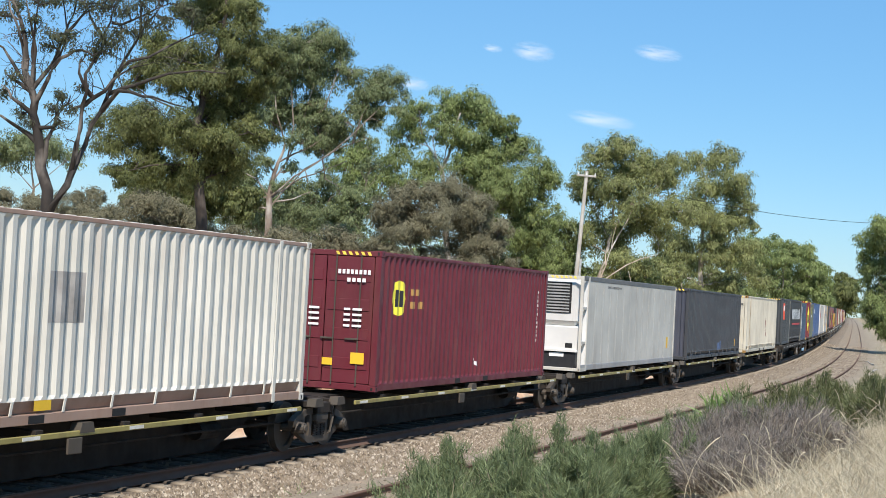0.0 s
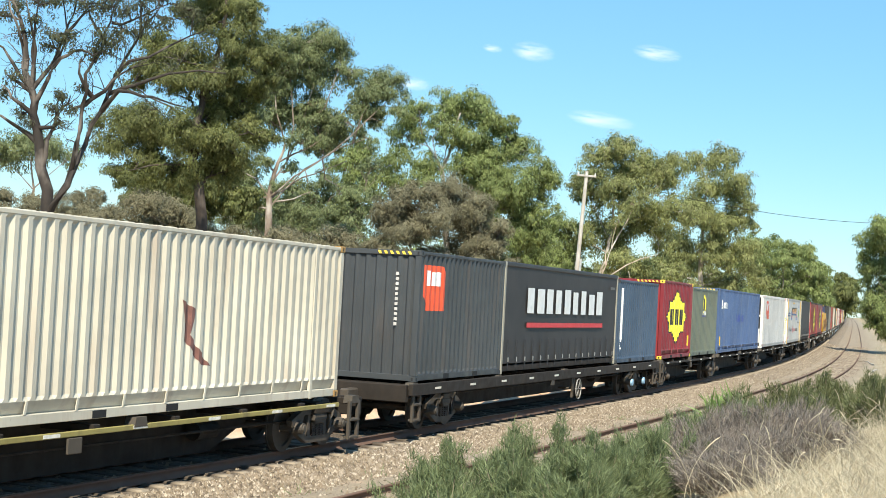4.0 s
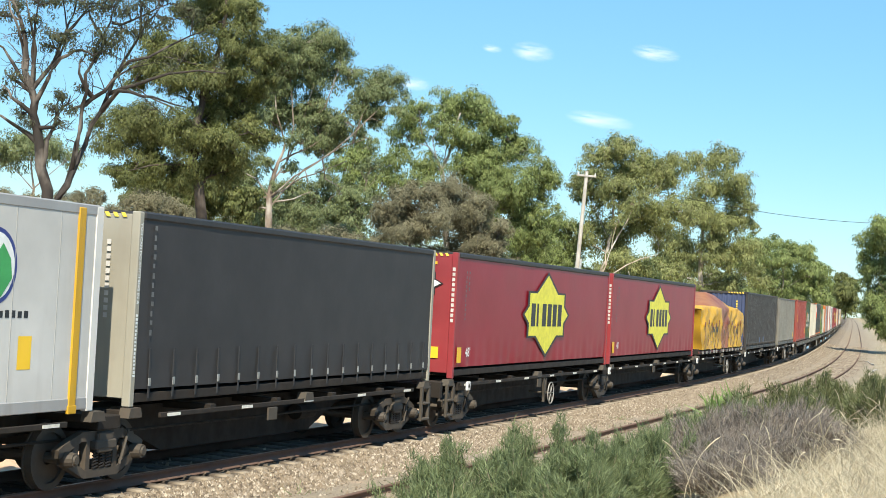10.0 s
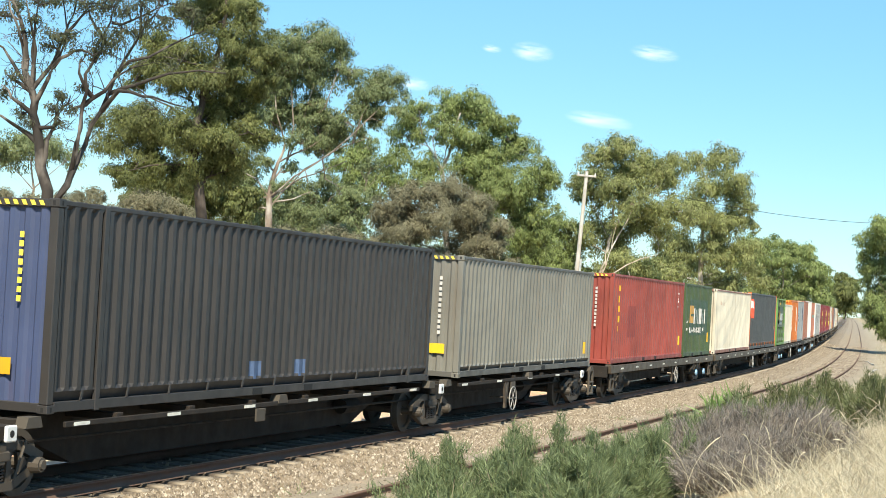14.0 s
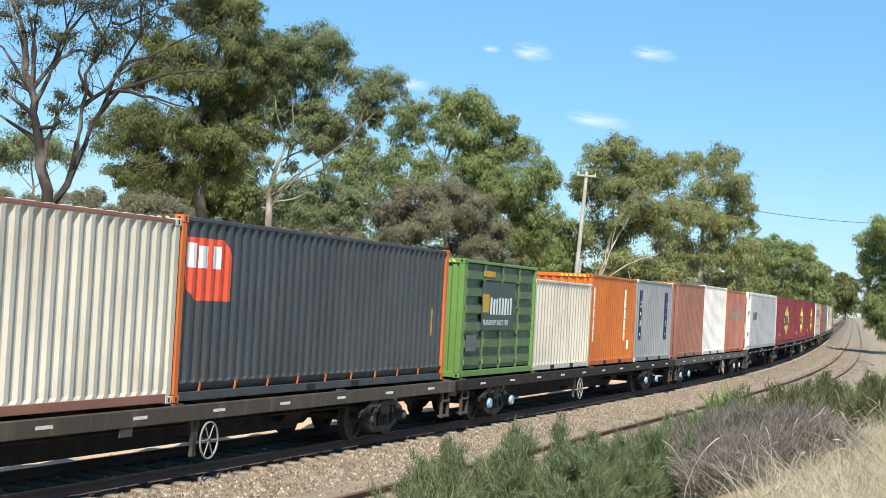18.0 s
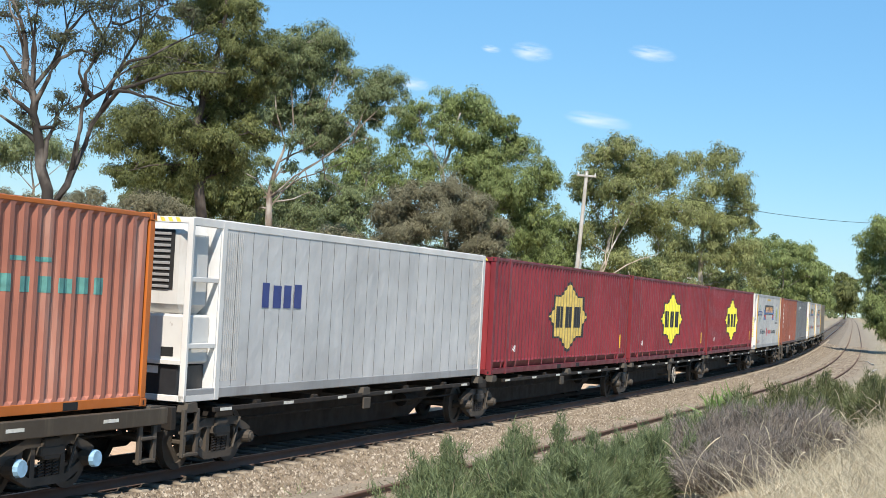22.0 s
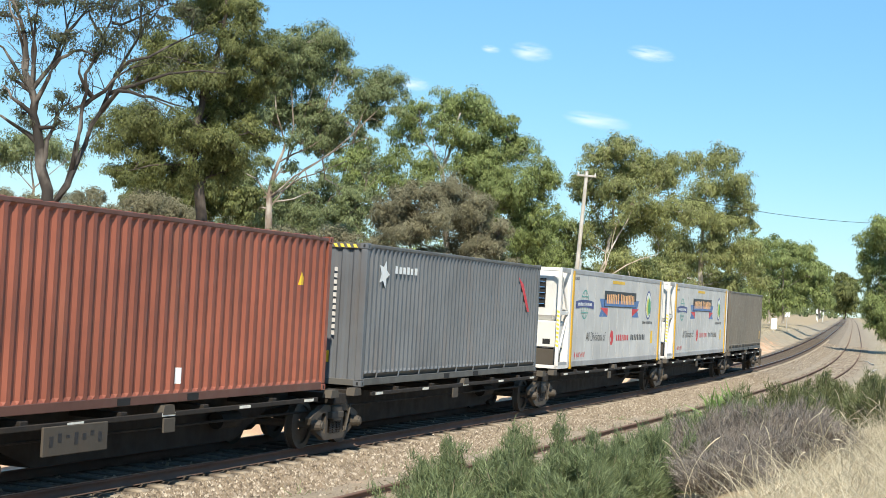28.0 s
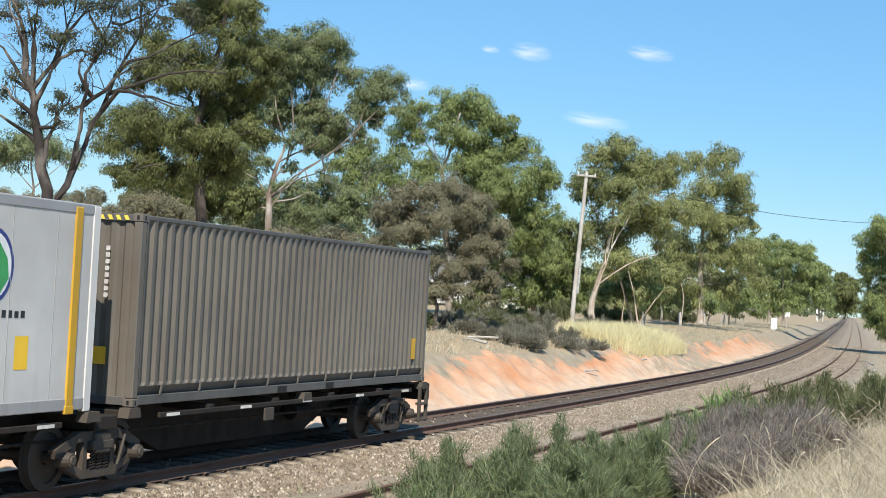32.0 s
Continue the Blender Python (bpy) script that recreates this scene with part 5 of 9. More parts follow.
# 13: banner reefer, 14: charcoal curtain-sider
c = load(banner_reefer("white refrigerated container with blue banner and yellow posts"), -119.3, 14.17, -119.8, -104.55)
L = 12.6
c = load(curtain_box("charcoal curtain-sided container with a beige leading end", L, 2.90, CHARCOAL, BEIGE), -104.15, L, -104.55, -93.1)
decal(c, "code_lettering", bars(0.42 - L / 2, 1.0, 0.08, 1.7, 12, 0.4, True), SEAM, CURT, (), 0.012)
slogan = [[(0.035 - L / 2 + q[1], 2.72 - q[0]) for q in poly] for poly in letters("YOU CAN DO ANYTHING IN A", 0.085, 0.0, 0.0, 0.002)]
for poly in slogan:
    decal(c, "post_lettering", [poly], WHITEFILM, lambda x: -0.002, (), 0.004)
decal(c, "post_bars", bars(0.035 - L / 2, 0.42, 0.062, 0.95, 17, 0.3, True, 5), WHITEFILM, lambda x: -0.002, (), 0.004)
end_bars(c, -L / 2 - 0.004, -0.78, -0.66, 1.3, 2.5, 11, WHITEFILM)
# 15, 16: crimson curtain-siders with the star
for sf, cx, n in ((-90.07, 7.60, 1), (-74.95, 7.45, 2)):
    L = 14.66
    c = load(curtain_box("crimson curtain-sided 48-foot container with a yellow star", L, 2.92, CURTAINRED, FRAMERED, headboard=FRAMERED, straps=False), sf, L, (-89.1, -75.2)[n - 1], (-75.2, -59.6)[n - 1])
    put_star(c, cx - L / 2, 1.53, 2.14, 1.08, 1.70, 0.57, lambda x: -0.012, ())
    decal(c, "size_marking", letters("48'", 0.30, 0.80 - L / 2, 0.50, 0.005), WHITEFILM, CURT, (), 0.014)
    decal(c, "yellow_label", [rect(0.2 - L / 2, 0.5 - L / 2, 0.36, 0.72)], YELLOW, CURT, (), 0.014)
    decal(c, "code_lettering", bars(0.62 - L / 2, 1.3, 0.07, 1.2, 11, 0.35, True) + bars(0.82 - L / 2, 2.0, 0.07, 0.5, 4, 0.35, True), SEAM, CURT, (), 0.014)
    end_bars(c, -L / 2 - 0.003, -1.18, -1.10, 1.3, 2.6, 11, WHITEFILM)
    for k, mat in ((1.08, DARKFILM), (1.0, WHITEFILM)):
        pts = star(0.78 * k, 0.40 * k, 0.6 * k, 0.24 * k)
        part("end_star", Geo().add([(-L / 2 - 0.004 * k - (0.004 if k == 1 else 0), -0.05 + y, 2.18 + z) for y, z in pts], [tuple(range(len(pts)))[::-1]]), mat, c, "white star panel")
    end_bars(c, -L / 2 - 0.013, -0.55, 0.5, 2.05, 2.30, 6, DARKFILM, tall=False)
    end_bars(c, -L / 2 - 0.004, -0.72, -0.2, 2.62, 2.72, 1, YELLOW, "yellow_label")
    end_bars(c, -L / 2 - 0.003, -0.85, -0.55, 0.45, 0.85, 1, YELLOW, "yellow_label")
# 17: the tarped load
c = load(tarp_load("lumpy load under a tied yellow and red-brown tarpaulin", 12.6), -58.8, 12.6, -59.6, -45.2)
decal(c, "tarp_lettering", bars(2.7 - 6.3, 0.95, 1.9, 0.26, 5, 0.3, seed=9) + bars(9.3 - 6.3, 0.85, 1.6, 0.4, 4, 0.35, seed=10), DARKFILM, lambda x: -0.062, ())
end_bars(c, -6.3 + 0.035, -0.95, 0.7, 1.48, 1.68, 7, DARKFILM, tall=False)
# 18, 19: dark and grey boxes
L = 14.63
c = load(steel_box("dark grey 48-foot container with a blue leading end", L, 2.92, DARKBOX, inset=1.23, plate=0.14, ends=SLATEBLUE), -44.3, L, -45.2, -29.0)
decal(c, "blue_patch", [rect(6.0 - L / 2, 6.4 - L / 2, 0.3, 0.6), rect(7.8 - L / 2, 8.2 - L / 2, 0.3, 0.6)], plain("blue wear", (0.07, 0.11, 0.2)), FL, all_cuts(L))
end_bars(c, -L / 2 - 0.002, -0.72, -0.6, 1.5, 2.5, 8, HAZARD_A)
end_bars(c, -L / 2 - 0.002, -0.6, 0.1, 0.5, 0.85, 1, AMBER, "yellow_label")
L = 12.19
c = load(steel_box("grey 40-foot container with a yellow label", L, 2.86, GREYBOX, plate=0.10, rail=GRIMESHADEGREY), -27.7, L, -29.0, -16.7)
vertical_code(c, L, 11.0, 1.9, 2.3, SEAM, n=3)
decal(c, "yellow_label", [rect(11.4 - L / 2, 11.6 - L / 2, 0.4, 0.75)], AMBER, FL, all_cuts(L))
end_bars(c, -L / 2 - 0.002, -0.75, -0.62, 1.0, 2.4, 11, WHITEFILM)
end_bars(c, -L / 2 - 0.002, -0.85, -0.45, 0.55, 0.9, 1, YELLOW, "yellow_label")
# 20, 21: brick red 40-foot and green 20-foot
c = load(steel_box("brick red 40-foot container with faded lettering", L, 2.92, BRICK, pockets=True), -12.9, L, -10.9, 3.5)
vertical_code(c, L, 0.75, 0.9, 2.55, AMBER, n=5, w=0.3)
vertical_code(c, L, 11.0, 1.9, 2.5, WHITEFILM, n=6, w=0.2)
decal(c, "darker_patch", [rect(2.3 - L / 2, 3.6 - L / 2, 0.85, 1.9)], DUST, FL, all_cuts(L))
decal(c, "yellow_label", [rect(11.4 - L / 2, 11.65 - L / 2, 0.5, 0.85)], YELLOW, FL, all_cuts(L))
end_bars(c, -L / 2 - 0.002, -0.72, -0.58, 1.2, 2.5, 11, WHITEFILM)
L = 6.06
c = load(steel_box("leaf green 20-foot container with haulier lettering", L, 2.93, GREEN, ends=LIME), -0.35, L, -10.9, 3.5)
decal(c, "dark_panel", [rect(1.0 - L / 2, 5.15 - L / 2, 0.85, 2.3)], FOREST, FL, all_cuts(L))
decal(c, "yellow_square", [rect(1.15 - L / 2, 1.95 - L / 2, 1.35, 2.05)], OCHRE, FL, all_cuts(L), 0.007)
decal(c, "square_mark", [rect(1.35 - L / 2, 1.95 - L / 2, 1.62, 1.72)], FOREST, FL, all_cuts(L), 0.010)
decal(c, "haulier_lettering", bars(2.05 - L / 2, 1.32, 2.65, 0.66, 7, 0.3, seed=12), OLDWHITE, FL, all_cuts(L), 0.007)
for poly in letters("TRANSPORT SINCE 1895", 0.30, 1.12 - L / 2, 0.96, 0.004):
    decal(c, "trade_lettering", [poly], OLDWHITE, FL, all_cuts(L), 0.008)
decal(c, "white_scraps", [[(0.5 - L / 2, 1.3), (0.78 - L / 2, 1.45), (0.85 - L / 2, 1.75), (0.7 - L / 2, 1.5)], rect(0.56 - L / 2, 0.66 - L / 2, 1.05, 1.15)], OLDWHITE, FL, all_cuts(L), 0.007)
decal(c, "yellow_label", [rect(5.25 - L / 2, 5.5 - L / 2, 0.55, 0.95)], AMBER, FL, all_cuts(L))
# 22, 23: cream and dark 40-foot boxes
L = 12.19
c = load(steel_box("cream folded-steel 40-foot container, rust along its sill", L, 2.86, CREAM2, rail=BROWN), 6.9, L, 9.9, 28.2)
decal(c, "brown_lettering", bars(1.1 - L / 2, 2.15, 1.7, 0.18, 6), plain("brown lettering", (0.4, 0.2, 0.12)), FL, all_cuts(L))
decal(c, "dark_scrapes", [rect(5.6 - L / 2, 5.75 - L / 2, 1.6, 1.85)], DARKFILM, FL, all_cuts(L))
c = load(steel_box("dark grey 40-foot container with orange corner posts", L, 2.93, DARKGREEN, frame_paint=ORANGEFRAME, plate=0.14, rail=DARKGREEN), 19.15, L, 9.9, 28.2)
decal(c, "red_sign", [[(0.16 - L / 2, 2.6), (1.5 - L / 2, 2.6), (1.7 - L / 2, 2.35), (1.7 - L / 2, 1.6), (0.5 - L / 2, 1.6), (0.16 - L / 2, 1.9)]], SIGNRED, FL, all_cuts(L), label="orange-red sign panel")
decal(c, "sign_lettering", bars(0.24 - L / 2, 2.12, 1.2, 0.40, 3, 0.2), WHITEFILM, FL, all_cuts(L), 0.007)
decal(c, "yellow_label", [rect(11.2 - L / 2, 11.4 - L / 2, 1.0, 1.6)], AMBER, FL, all_cuts(L))
# 24 to 27: four 20-foot boxes
L = 6.06
c = load(ribbed_box("green side-door 20-foot container with light green posts", L, 2.80, paint("olive leaf green paint", (0.092, 0.15, 0.052), amount=0.3), LIME), 32.4, L, 35.7, 53.6)
o = -L / 2
decal(c, "dark_panel", [rect(1.42 + o, 4.1 + o, 1.12, 2.3)], FOREST, lambda x: 0.008, ())
decal(c, "yellow_square", [rect(1.5 + o, 2.02 + o, 1.55, 2.0)], AMBER, lambda x: 0.008, (), 0.007)
decal(c, "haulier_lettering", bars(2.1 + o, 1.5, 1.85, 0.44, 8, 0.25, seed=12), WHITEFILM, lambda x: 0.008, (), 0.007)
decal(c, "trade_lettering", letters("TRANSPORT SINCE 1895", 0.19, 1.55 + o, 1.24, 0.002), WHITEFILM, lambda x: 0.008, (), 0.007)
decal(c, "white_square", [rect(0.35 + o, 1.1 + o, 0.62, 1.0)], SEAM, lambda x: 0.008, (), 0.005)
decal(c, "roof_plate", [rect(1.45 + o, 2.4 + o, 2.42, 2.56)], AMBER, lambda x: 0.008, (), 0.005)
c = load(steel_box("cream-white 20-foot container, lower than its neighbours", L, 2.50, CREAM2, frame_paint=CREAM2, casting=CREAM), 38.4, L, 35.7, 53.6)
c = load(steel_box("orange 20-foot container with two white vertical bands", L, 2.82, ORANGE, casting=ORANGE), 44.5, L, 35.7, 53.6)
for x, z0 in ((0.32, 0.75), (4.5, 0.75)):
    decal(c, "white_band", [rect(x - L / 2, x + 0.26 - L / 2, z0, 2.42)], WHITEFILM, FL, all_cuts(L))
    decal(c, "band_gap", [rect(x - L / 2, x + 0.26 - L / 2, z, z + 0.035) for z in (1.05, 1.42, 1.78)], ORANGE, FL, all_cuts(L), 0.007)
decal(c, "white_label", [rect(4.95 - L / 2, 5.2 - L / 2, 0.45, 0.75)], WHITEFILM, FL, all_cuts(L))
c = load(steel_box("pale blue-grey 20-foot container with navy vertical bands", L, 2.83, PALEGREY, frame_paint=PALEGREY, casting=WHITE2), 50.75, L, 35.7, 53.6)
for x in (0.55, 4.78):
    decal(c, "navy_band", [rect(x - L / 2, x + 0.36 - L / 2, 0.74, 2.46)], NAVYDARK, FL, all_cuts(L))
    decal(c, "band_lettering", [rect(x + 0.07 - L / 2, x + 0.29 - L / 2, z0, z1) for z0, z1 in ((2.02, 2.10), (1.86, 1.96), (1.60, 1.70), (1.22, 1.42), (0.90, 1.00))], WHITEFILM, FL, all_cuts(L), 0.007)
# 28 to 30: three 20-foot boxes
c = load(steel_box("faded brown 20-foot container", L, 2.92, BROWN), 58.0, L, 60.1, 74.3)
c = load(steel_box("plain white folded-steel 20-foot container", L, 2.95, WHITE2, frame_paint=WHITE2), 64.2, L, 60.1, 74.3)
c = load(steel_box("faded orange-red 20-foot container with worn teal lettering", L, 2.90, SALMON, frame_paint=ORANGE), 70.45, L, 60.1, 74.3)
decal(c, "teal_lettering", bars(0.95 - L / 2, 1.64, 4.0, 0.24, 9, 0.25) + bars(1.9 - L / 2, 2.05, 1.7, 0.07, 3), TEAL, FL, all_cuts(L))
# 31: dented silver reefer
L = 14.5
c = load(reefer_box("dented silver-grey refrigerated container with blue lettering", L, 2.93, SILVER, "louvres", None, 0.56, fine=True, frame_paint=WHITE2), 77.65, L, 79.2, 92.6)
decal(c, "blue_lettering", bars(2.55 - L / 2, 1.52, 1.7, 0.44, 4, 0.2), NAVY, FLAT, (), 0.008)
# 32 to 34: red 48-foot boxes; 35: banner reefer
for sf, b0, b1 in ((93.0, 92.6, 107.9), (108.2, 107.9, 123.1), (123.42, 123.1, 138.4)):
    load(red_48("red folded-steel 48-foot container with a faded golden star" if sf < 100 else "red folded-steel 48-foot container with a yellow star", sf < 100), sf, 14.63, b0, b1)
load(banner_reefer("white refrigerated container with blue banner and yellow posts"), 138.75, 14.17, 138.4, 151.9)
# 36, 37: terracotta and steel grey 40-foot
L = 12.19
c = load(steel_box("terracotta 40-foot container with white vertical lettering", L, 2.88, TERRA, rail=paint("grimy brown sill paint", (0.13, 0.055, 0.038), (0.06, 0.04, 0.03), 0.6)), 154.7, L, 155.9, 167.8)
vertical_code(c, L, 0.62, 0.95, 2.5, WHITEFILM, n=6, w=0.26)
decal(c, "white_scuff", [rect(6.6 - L / 2, 6.72 - L / 2, 0.3, 0.55)], WHITEFILM, FL, all_cuts(L))
decal(c, "yellow_flash", [[(10.9 - L / 2, 2.2), (11.1 - L / 2, 1.95), (10.85 - L / 2, 1.95)]], YELLOW, FL, all_cuts(L))
end_bars(c, -L / 2 - 0.002, -0.72, -0.6, 1.3, 2.4, 11, WHITEFILM)
end_bars(c, -L / 2 - 0.002, -0.8, -0.45, 0.45, 0.8, 1, YELLOW, "yellow_label")
c = load(steel_box("steel grey 40-foot container with small white lettering", L, 2.86, STEELGREY, plate=0.10, period=0.24, rail=GRIMESHADEGREY), 168.6, L, 167.8, 182.0)
decal(c, "white_lettering", bars(1.55 - L / 2, 2.3, 1.35, 0.16, 6, 0.25), WHITEFILM, lambda x: 0.006, ())
decal(c, "white_emblem", [[(0.95 - L / 2 + r * math.cos(i * math.pi / 5), 2.27 + r * math.sin(i * math.pi / 5)) for i, r in enumerate((0.3, 0.15) * 5)]], WHITEFILM, lambda x: 0.006, ())
decal(c, "red_white_flag", [[(10.2 - L / 2, 2.5), (10.7 - L / 2, 2.3), (11.3 - L / 2, 1.6), (11.1 - L / 2, 1.6), (10.6 - L / 2, 2.15)]], FILMRED, lambda x: 0.006, ())
end_bars(c, -L / 2 - 0.002, -0.62, -0.5, 1.0, 2.4, 11, WHITEFILM)
end_bars(c, -L / 2 - 0.002, 0.1, 0.9, 2.5, 2.62, 3, WHITEFILM, tall=False)
end_bars(c, -L / 2 - 0.002, -0.5, -0.1, 0.45, 0.8, 1, YELLOW, "yellow_label")
# 38, 39: banner reefers; 40: khaki 40-foot at the tail
load(banner_reefer("white refrigerated container with blue banner and yellow posts"), 182.95, 14.17, 182.0, 197.7)
load(banner_reefer("white refrigerated container with blue banner and yellow posts"), 198.35, 14.17, 197.7, 213.1)
c = load(steel_box("khaki grey 40-foot container at the tail of the train", L, 2.86, KHAKI, plate=0.14, period=0.26, rail=GRIMESHADEGREY), 213.65, L, 213.1, 224.4)
decal(c, "yellow_label", [rect(11.3 - L / 2, 11.55 - L / 2, 0.5, 0.95)], AMBER, lambda x: 0.006, ())
end_bars(c, -L / 2 - 0.002, -0.72, -0.6, 1.6, 2.4, 8, WHITEFILM)
end_bars(c, -L / 2 - 0.002, -0.72, -0.45, 0.6, 1.0, 1, YELLOW, "yellow_label")

# ---- ground, cutting and track bed ----
def ground_height(s, off):
    """Height over the rail top: bed, cutting, plateau beyond and the bank on the camera's side."""
    s, off = np.asarray(s, float), np.asarray(off, float)
    near = np.interp(off, [-60, -30, -16, -11.5, -8.0, -5.6, -4.4, -1.2, -0.6], [1.9, 1.9, 1.85, 1.75, 0.75, -0.02, -0.24, -0.26, -0.42])
    steep = np.interp(s, [-40, 20, 45, 70, 120, 200, 300], [1.0, 1.0, 0.95, 0.75, 0.75, 0.5, 0.25])
    far = np.interp(off, [-0.6, 3.0, 3.5, 4.1, 5.9, 7.2, 12, 40], [-0.42, -0.44, -0.55, -0.45, 0.72, 1.0, 1.12, 1.2])
    far = np.where(far > -0.45, -0.45 + (far + 0.45) * (0.25 + 0.75 * steep), far)
    nearfade = np.interp(s, [-60, 30, 70, 130], [1.0, 1.0, 0.45, 0.15])
    near = np.where(near > -0.24, -0.24 + (near + 0.24) * nearfade, near)
    return np.where(off < 1.2, near, far)


def lumpy(x, y, k=1.0):
    return 0.5 * np.sin(x * 0.9 * k + 1.3 * np.sin(y * 0.7 * k)) * np.sin(y * 1.1 * k + 0.8) + 0.3 * np.sin(x * 2.3 * k + y * 1.7 * k) + 0.2 * np.sin(x * 4.1 * k - y * 3.3 * k + 1.0)


ss = np.concatenate([np.arange(-130, -30, 5.0), np.arange(-30, 70, 0.3), np.arange(70, 130, 0.6), np.arange(130, 220, 2.0), np.arange(220, 600, 10.0), np.arange(600, 1380, 60.0)])
oo = np.concatenate([[-2500, -1200, -600, -300, -150, -80, -50, -35], np.arange(-26, -4, 0.4), np.arange(-4, 3, 0.5), np.arange(3, 9, 0.2), np.arange(9, 30, 1.0), [32, 38, 50, 70, 100, 150, 250, 500, 1000, 2500]])
GS, GO = np.meshgrid(ss, oo, indexing="ij")
gx, gy = on_line(GS, GO)
gz = ground_height(GS, GO)
rough_k = np.where((GO > -4.2) & (GO < 3.2), 0.02, np.where((GO > 3.2) & (GO < 7.5), 0.16, 0.09))
gz = gz + lumpy(GS, GO) * rough_k
runnel = np.interp(GO, [3.9, 4.6, 5.6, 6.8], [0, 1, 1, 0])
bulge = np.zeros_like(GS)                             # bulges, slumps and small rills of the clay face
for i, q in enumerate(ss):
    if -30 < q < 160:
        for j, w in enumerate(oo):
            if 2.9 < w < 8.6:
                bulge[i, j] = noise.noise((q * 0.13, w * 0.70, 3.7)) + 0.55 * noise.noise((q * 0.34, w * 1.30, 8.1)) + 0.35 * noise.noise((q * 0.9, w * 2.4, 5.5)) - 0.7 * max(0.0, 0.05 - abs(noise.noise((q * 0.30 + w * 0.45, w * 0.10, 1.9)))) / 0.05
gz = gz + runnel * 0.20 * bulge
gz = np.where(np.abs(GO) > 400, gz * 0.3, gz)
ni, nj = GS.shape
idx = np.arange(ni * nj).reshape(ni, nj)
quads = np.stack([idx[:-1, :-1], idx[1:, :-1], idx[1:, 1:], idx[:-1, 1:]], -1).reshape(-1, 4)
me = fast_mesh("ground", np.stack([gx, gy, gz], -1).reshape(-1, 3), quads, True)
zone = me.color_attributes.new("zone", "FLOAT_COLOR", "POINT")
lip = 0.75 * bulge                                    # ragged upper edge of the clay
soil = np.clip(np.interp(GO - lip, [3.1, 3.6, 5.5, 6.2], [0, 1, 1, 0]) * np.interp(GS, [-40, 36, 44, 50, 66, 72, 105, 112, 125, 150], [1, 1, 0.8, 0.5, 0.3, 0.95, 1.0, 0.6, 0.35, 0.1]), 0, 1)
stone = np.interp(GO, [-5.4, -4.6, 3.3, 3.8], [0, 1, 1, 0])
dry = np.clip(np.interp(GO, [5.8, 7.2], [0, 1]) + np.interp(GO, [-7.5, -6.0], [1, 0]), 0, 1)
wash = np.clip(np.interp(GO - 0.5 * lip, [3.5, 4.1, 4.9, 5.8], [1, 0.9, 0.45, 0.0]), 0, 1)   # pale sand washed down to the toe
cols = np.stack([soil, stone, dry, wash], -1).reshape(-1, 4).astype(np.float32)
zone.data.foreach_set("color", cols.ravel())
m, nt, bs = nodes_of("earth, gravel and dry grass")
at_ = nt.nodes.new("ShaderNodeAttribute")
at_.attribute_name = "zone"
sep = nt.nodes.new("ShaderNodeSeparateColor")
nt.links.new(at_.outputs["Color"], sep.inputs[0])
litter = blend(nt, ramp(nt, tex(nt, 1.3, 8, rough=0.7), 0.35, 0.68), (0.25, 0.20, 0.135), (0.36, 0.31, 0.225))
straw = blend(nt, ramp(nt, tex(nt, 3.0, 8, rough=0.7), 0.35, 0.68), (0.40, 0.31, 0.18), (0.27, 0.205, 0.13))
gravel = blend(nt, ramp(nt, tex(nt, 30.0, 6, rough=0.7), 0.35, 0.7), (0.15, 0.122, 0.09), (0.36, 0.30, 0.22))
gravel = blend(nt, ramp(nt, tex(nt, 0.8, 4), 0.4, 0.7, 0.0, 0.5), gravel, (0.38, 0.29, 0.20))
sand = blend(nt, ramp(nt, tex(nt, 2.2, 7, (1, 1, 1), 0.65), 0.35, 0.65), (0.50, 0.35, 0.235), (0.58, 0.45, 0.33))
clay = blend(nt, ramp(nt, tex(nt, 0.35, 8, (1, 1, 3), 0.62), 0.36, 0.62), (0.52, 0.22, 0.095), (0.58, 0.33, 0.19))
washed = nt.nodes.new("ShaderNodeMath")
washed.operation, washed.use_clamp = "ADD", True
nt.links.new(at_.outputs["Alpha"], washed.inputs[0])
nt.links.new(ramp(nt, tex(nt, 0.3, 7, (1, 1, 3), 0.65), 0.35, 0.68, -0.45, 0.5), washed.inputs[1])
clay = blend(nt, washed.outputs[0], clay, sand)
clay = blend(nt, ramp(nt, tex(nt, 6.0, 8, (1, 1, 1), 0.75), 0.56, 0.74, 0.0, 0.55), clay, (0.30, 0.19, 0.12))
base = blend(nt, sep.outputs[2], litter, straw)
base = blend(nt, sep.outputs[1], base, gravel)
edge = nt.nodes.new("ShaderNodeMath")
edge.operation = "MULTIPLY_ADD"
edge.use_clamp = True
nt.links.new(ramp(nt, tex(nt, 1.6, 6), 0.3, 0.7, -0.45, 0.45), edge.inputs[2])
edge.inputs[1].default_value = 1.0
nt.links.new(sep.outputs[0], edge.inputs[0])
base = blend(nt, ramp(nt, edge.outputs[0], 0.25, 0.75), base, clay)
nt.links.new(base, bs.inputs["Base Color"])
bs.inputs["Roughness"].default_value = 0.95
bump(nt, bs, tex(nt, 9.0, 8, rough=0.75), 0.3, 0.025)
me.materials.append(m)
ground = tagged(new("ground", me), "dry stony earth with an orange clay cutting beside the line", "ground", kind="structure")

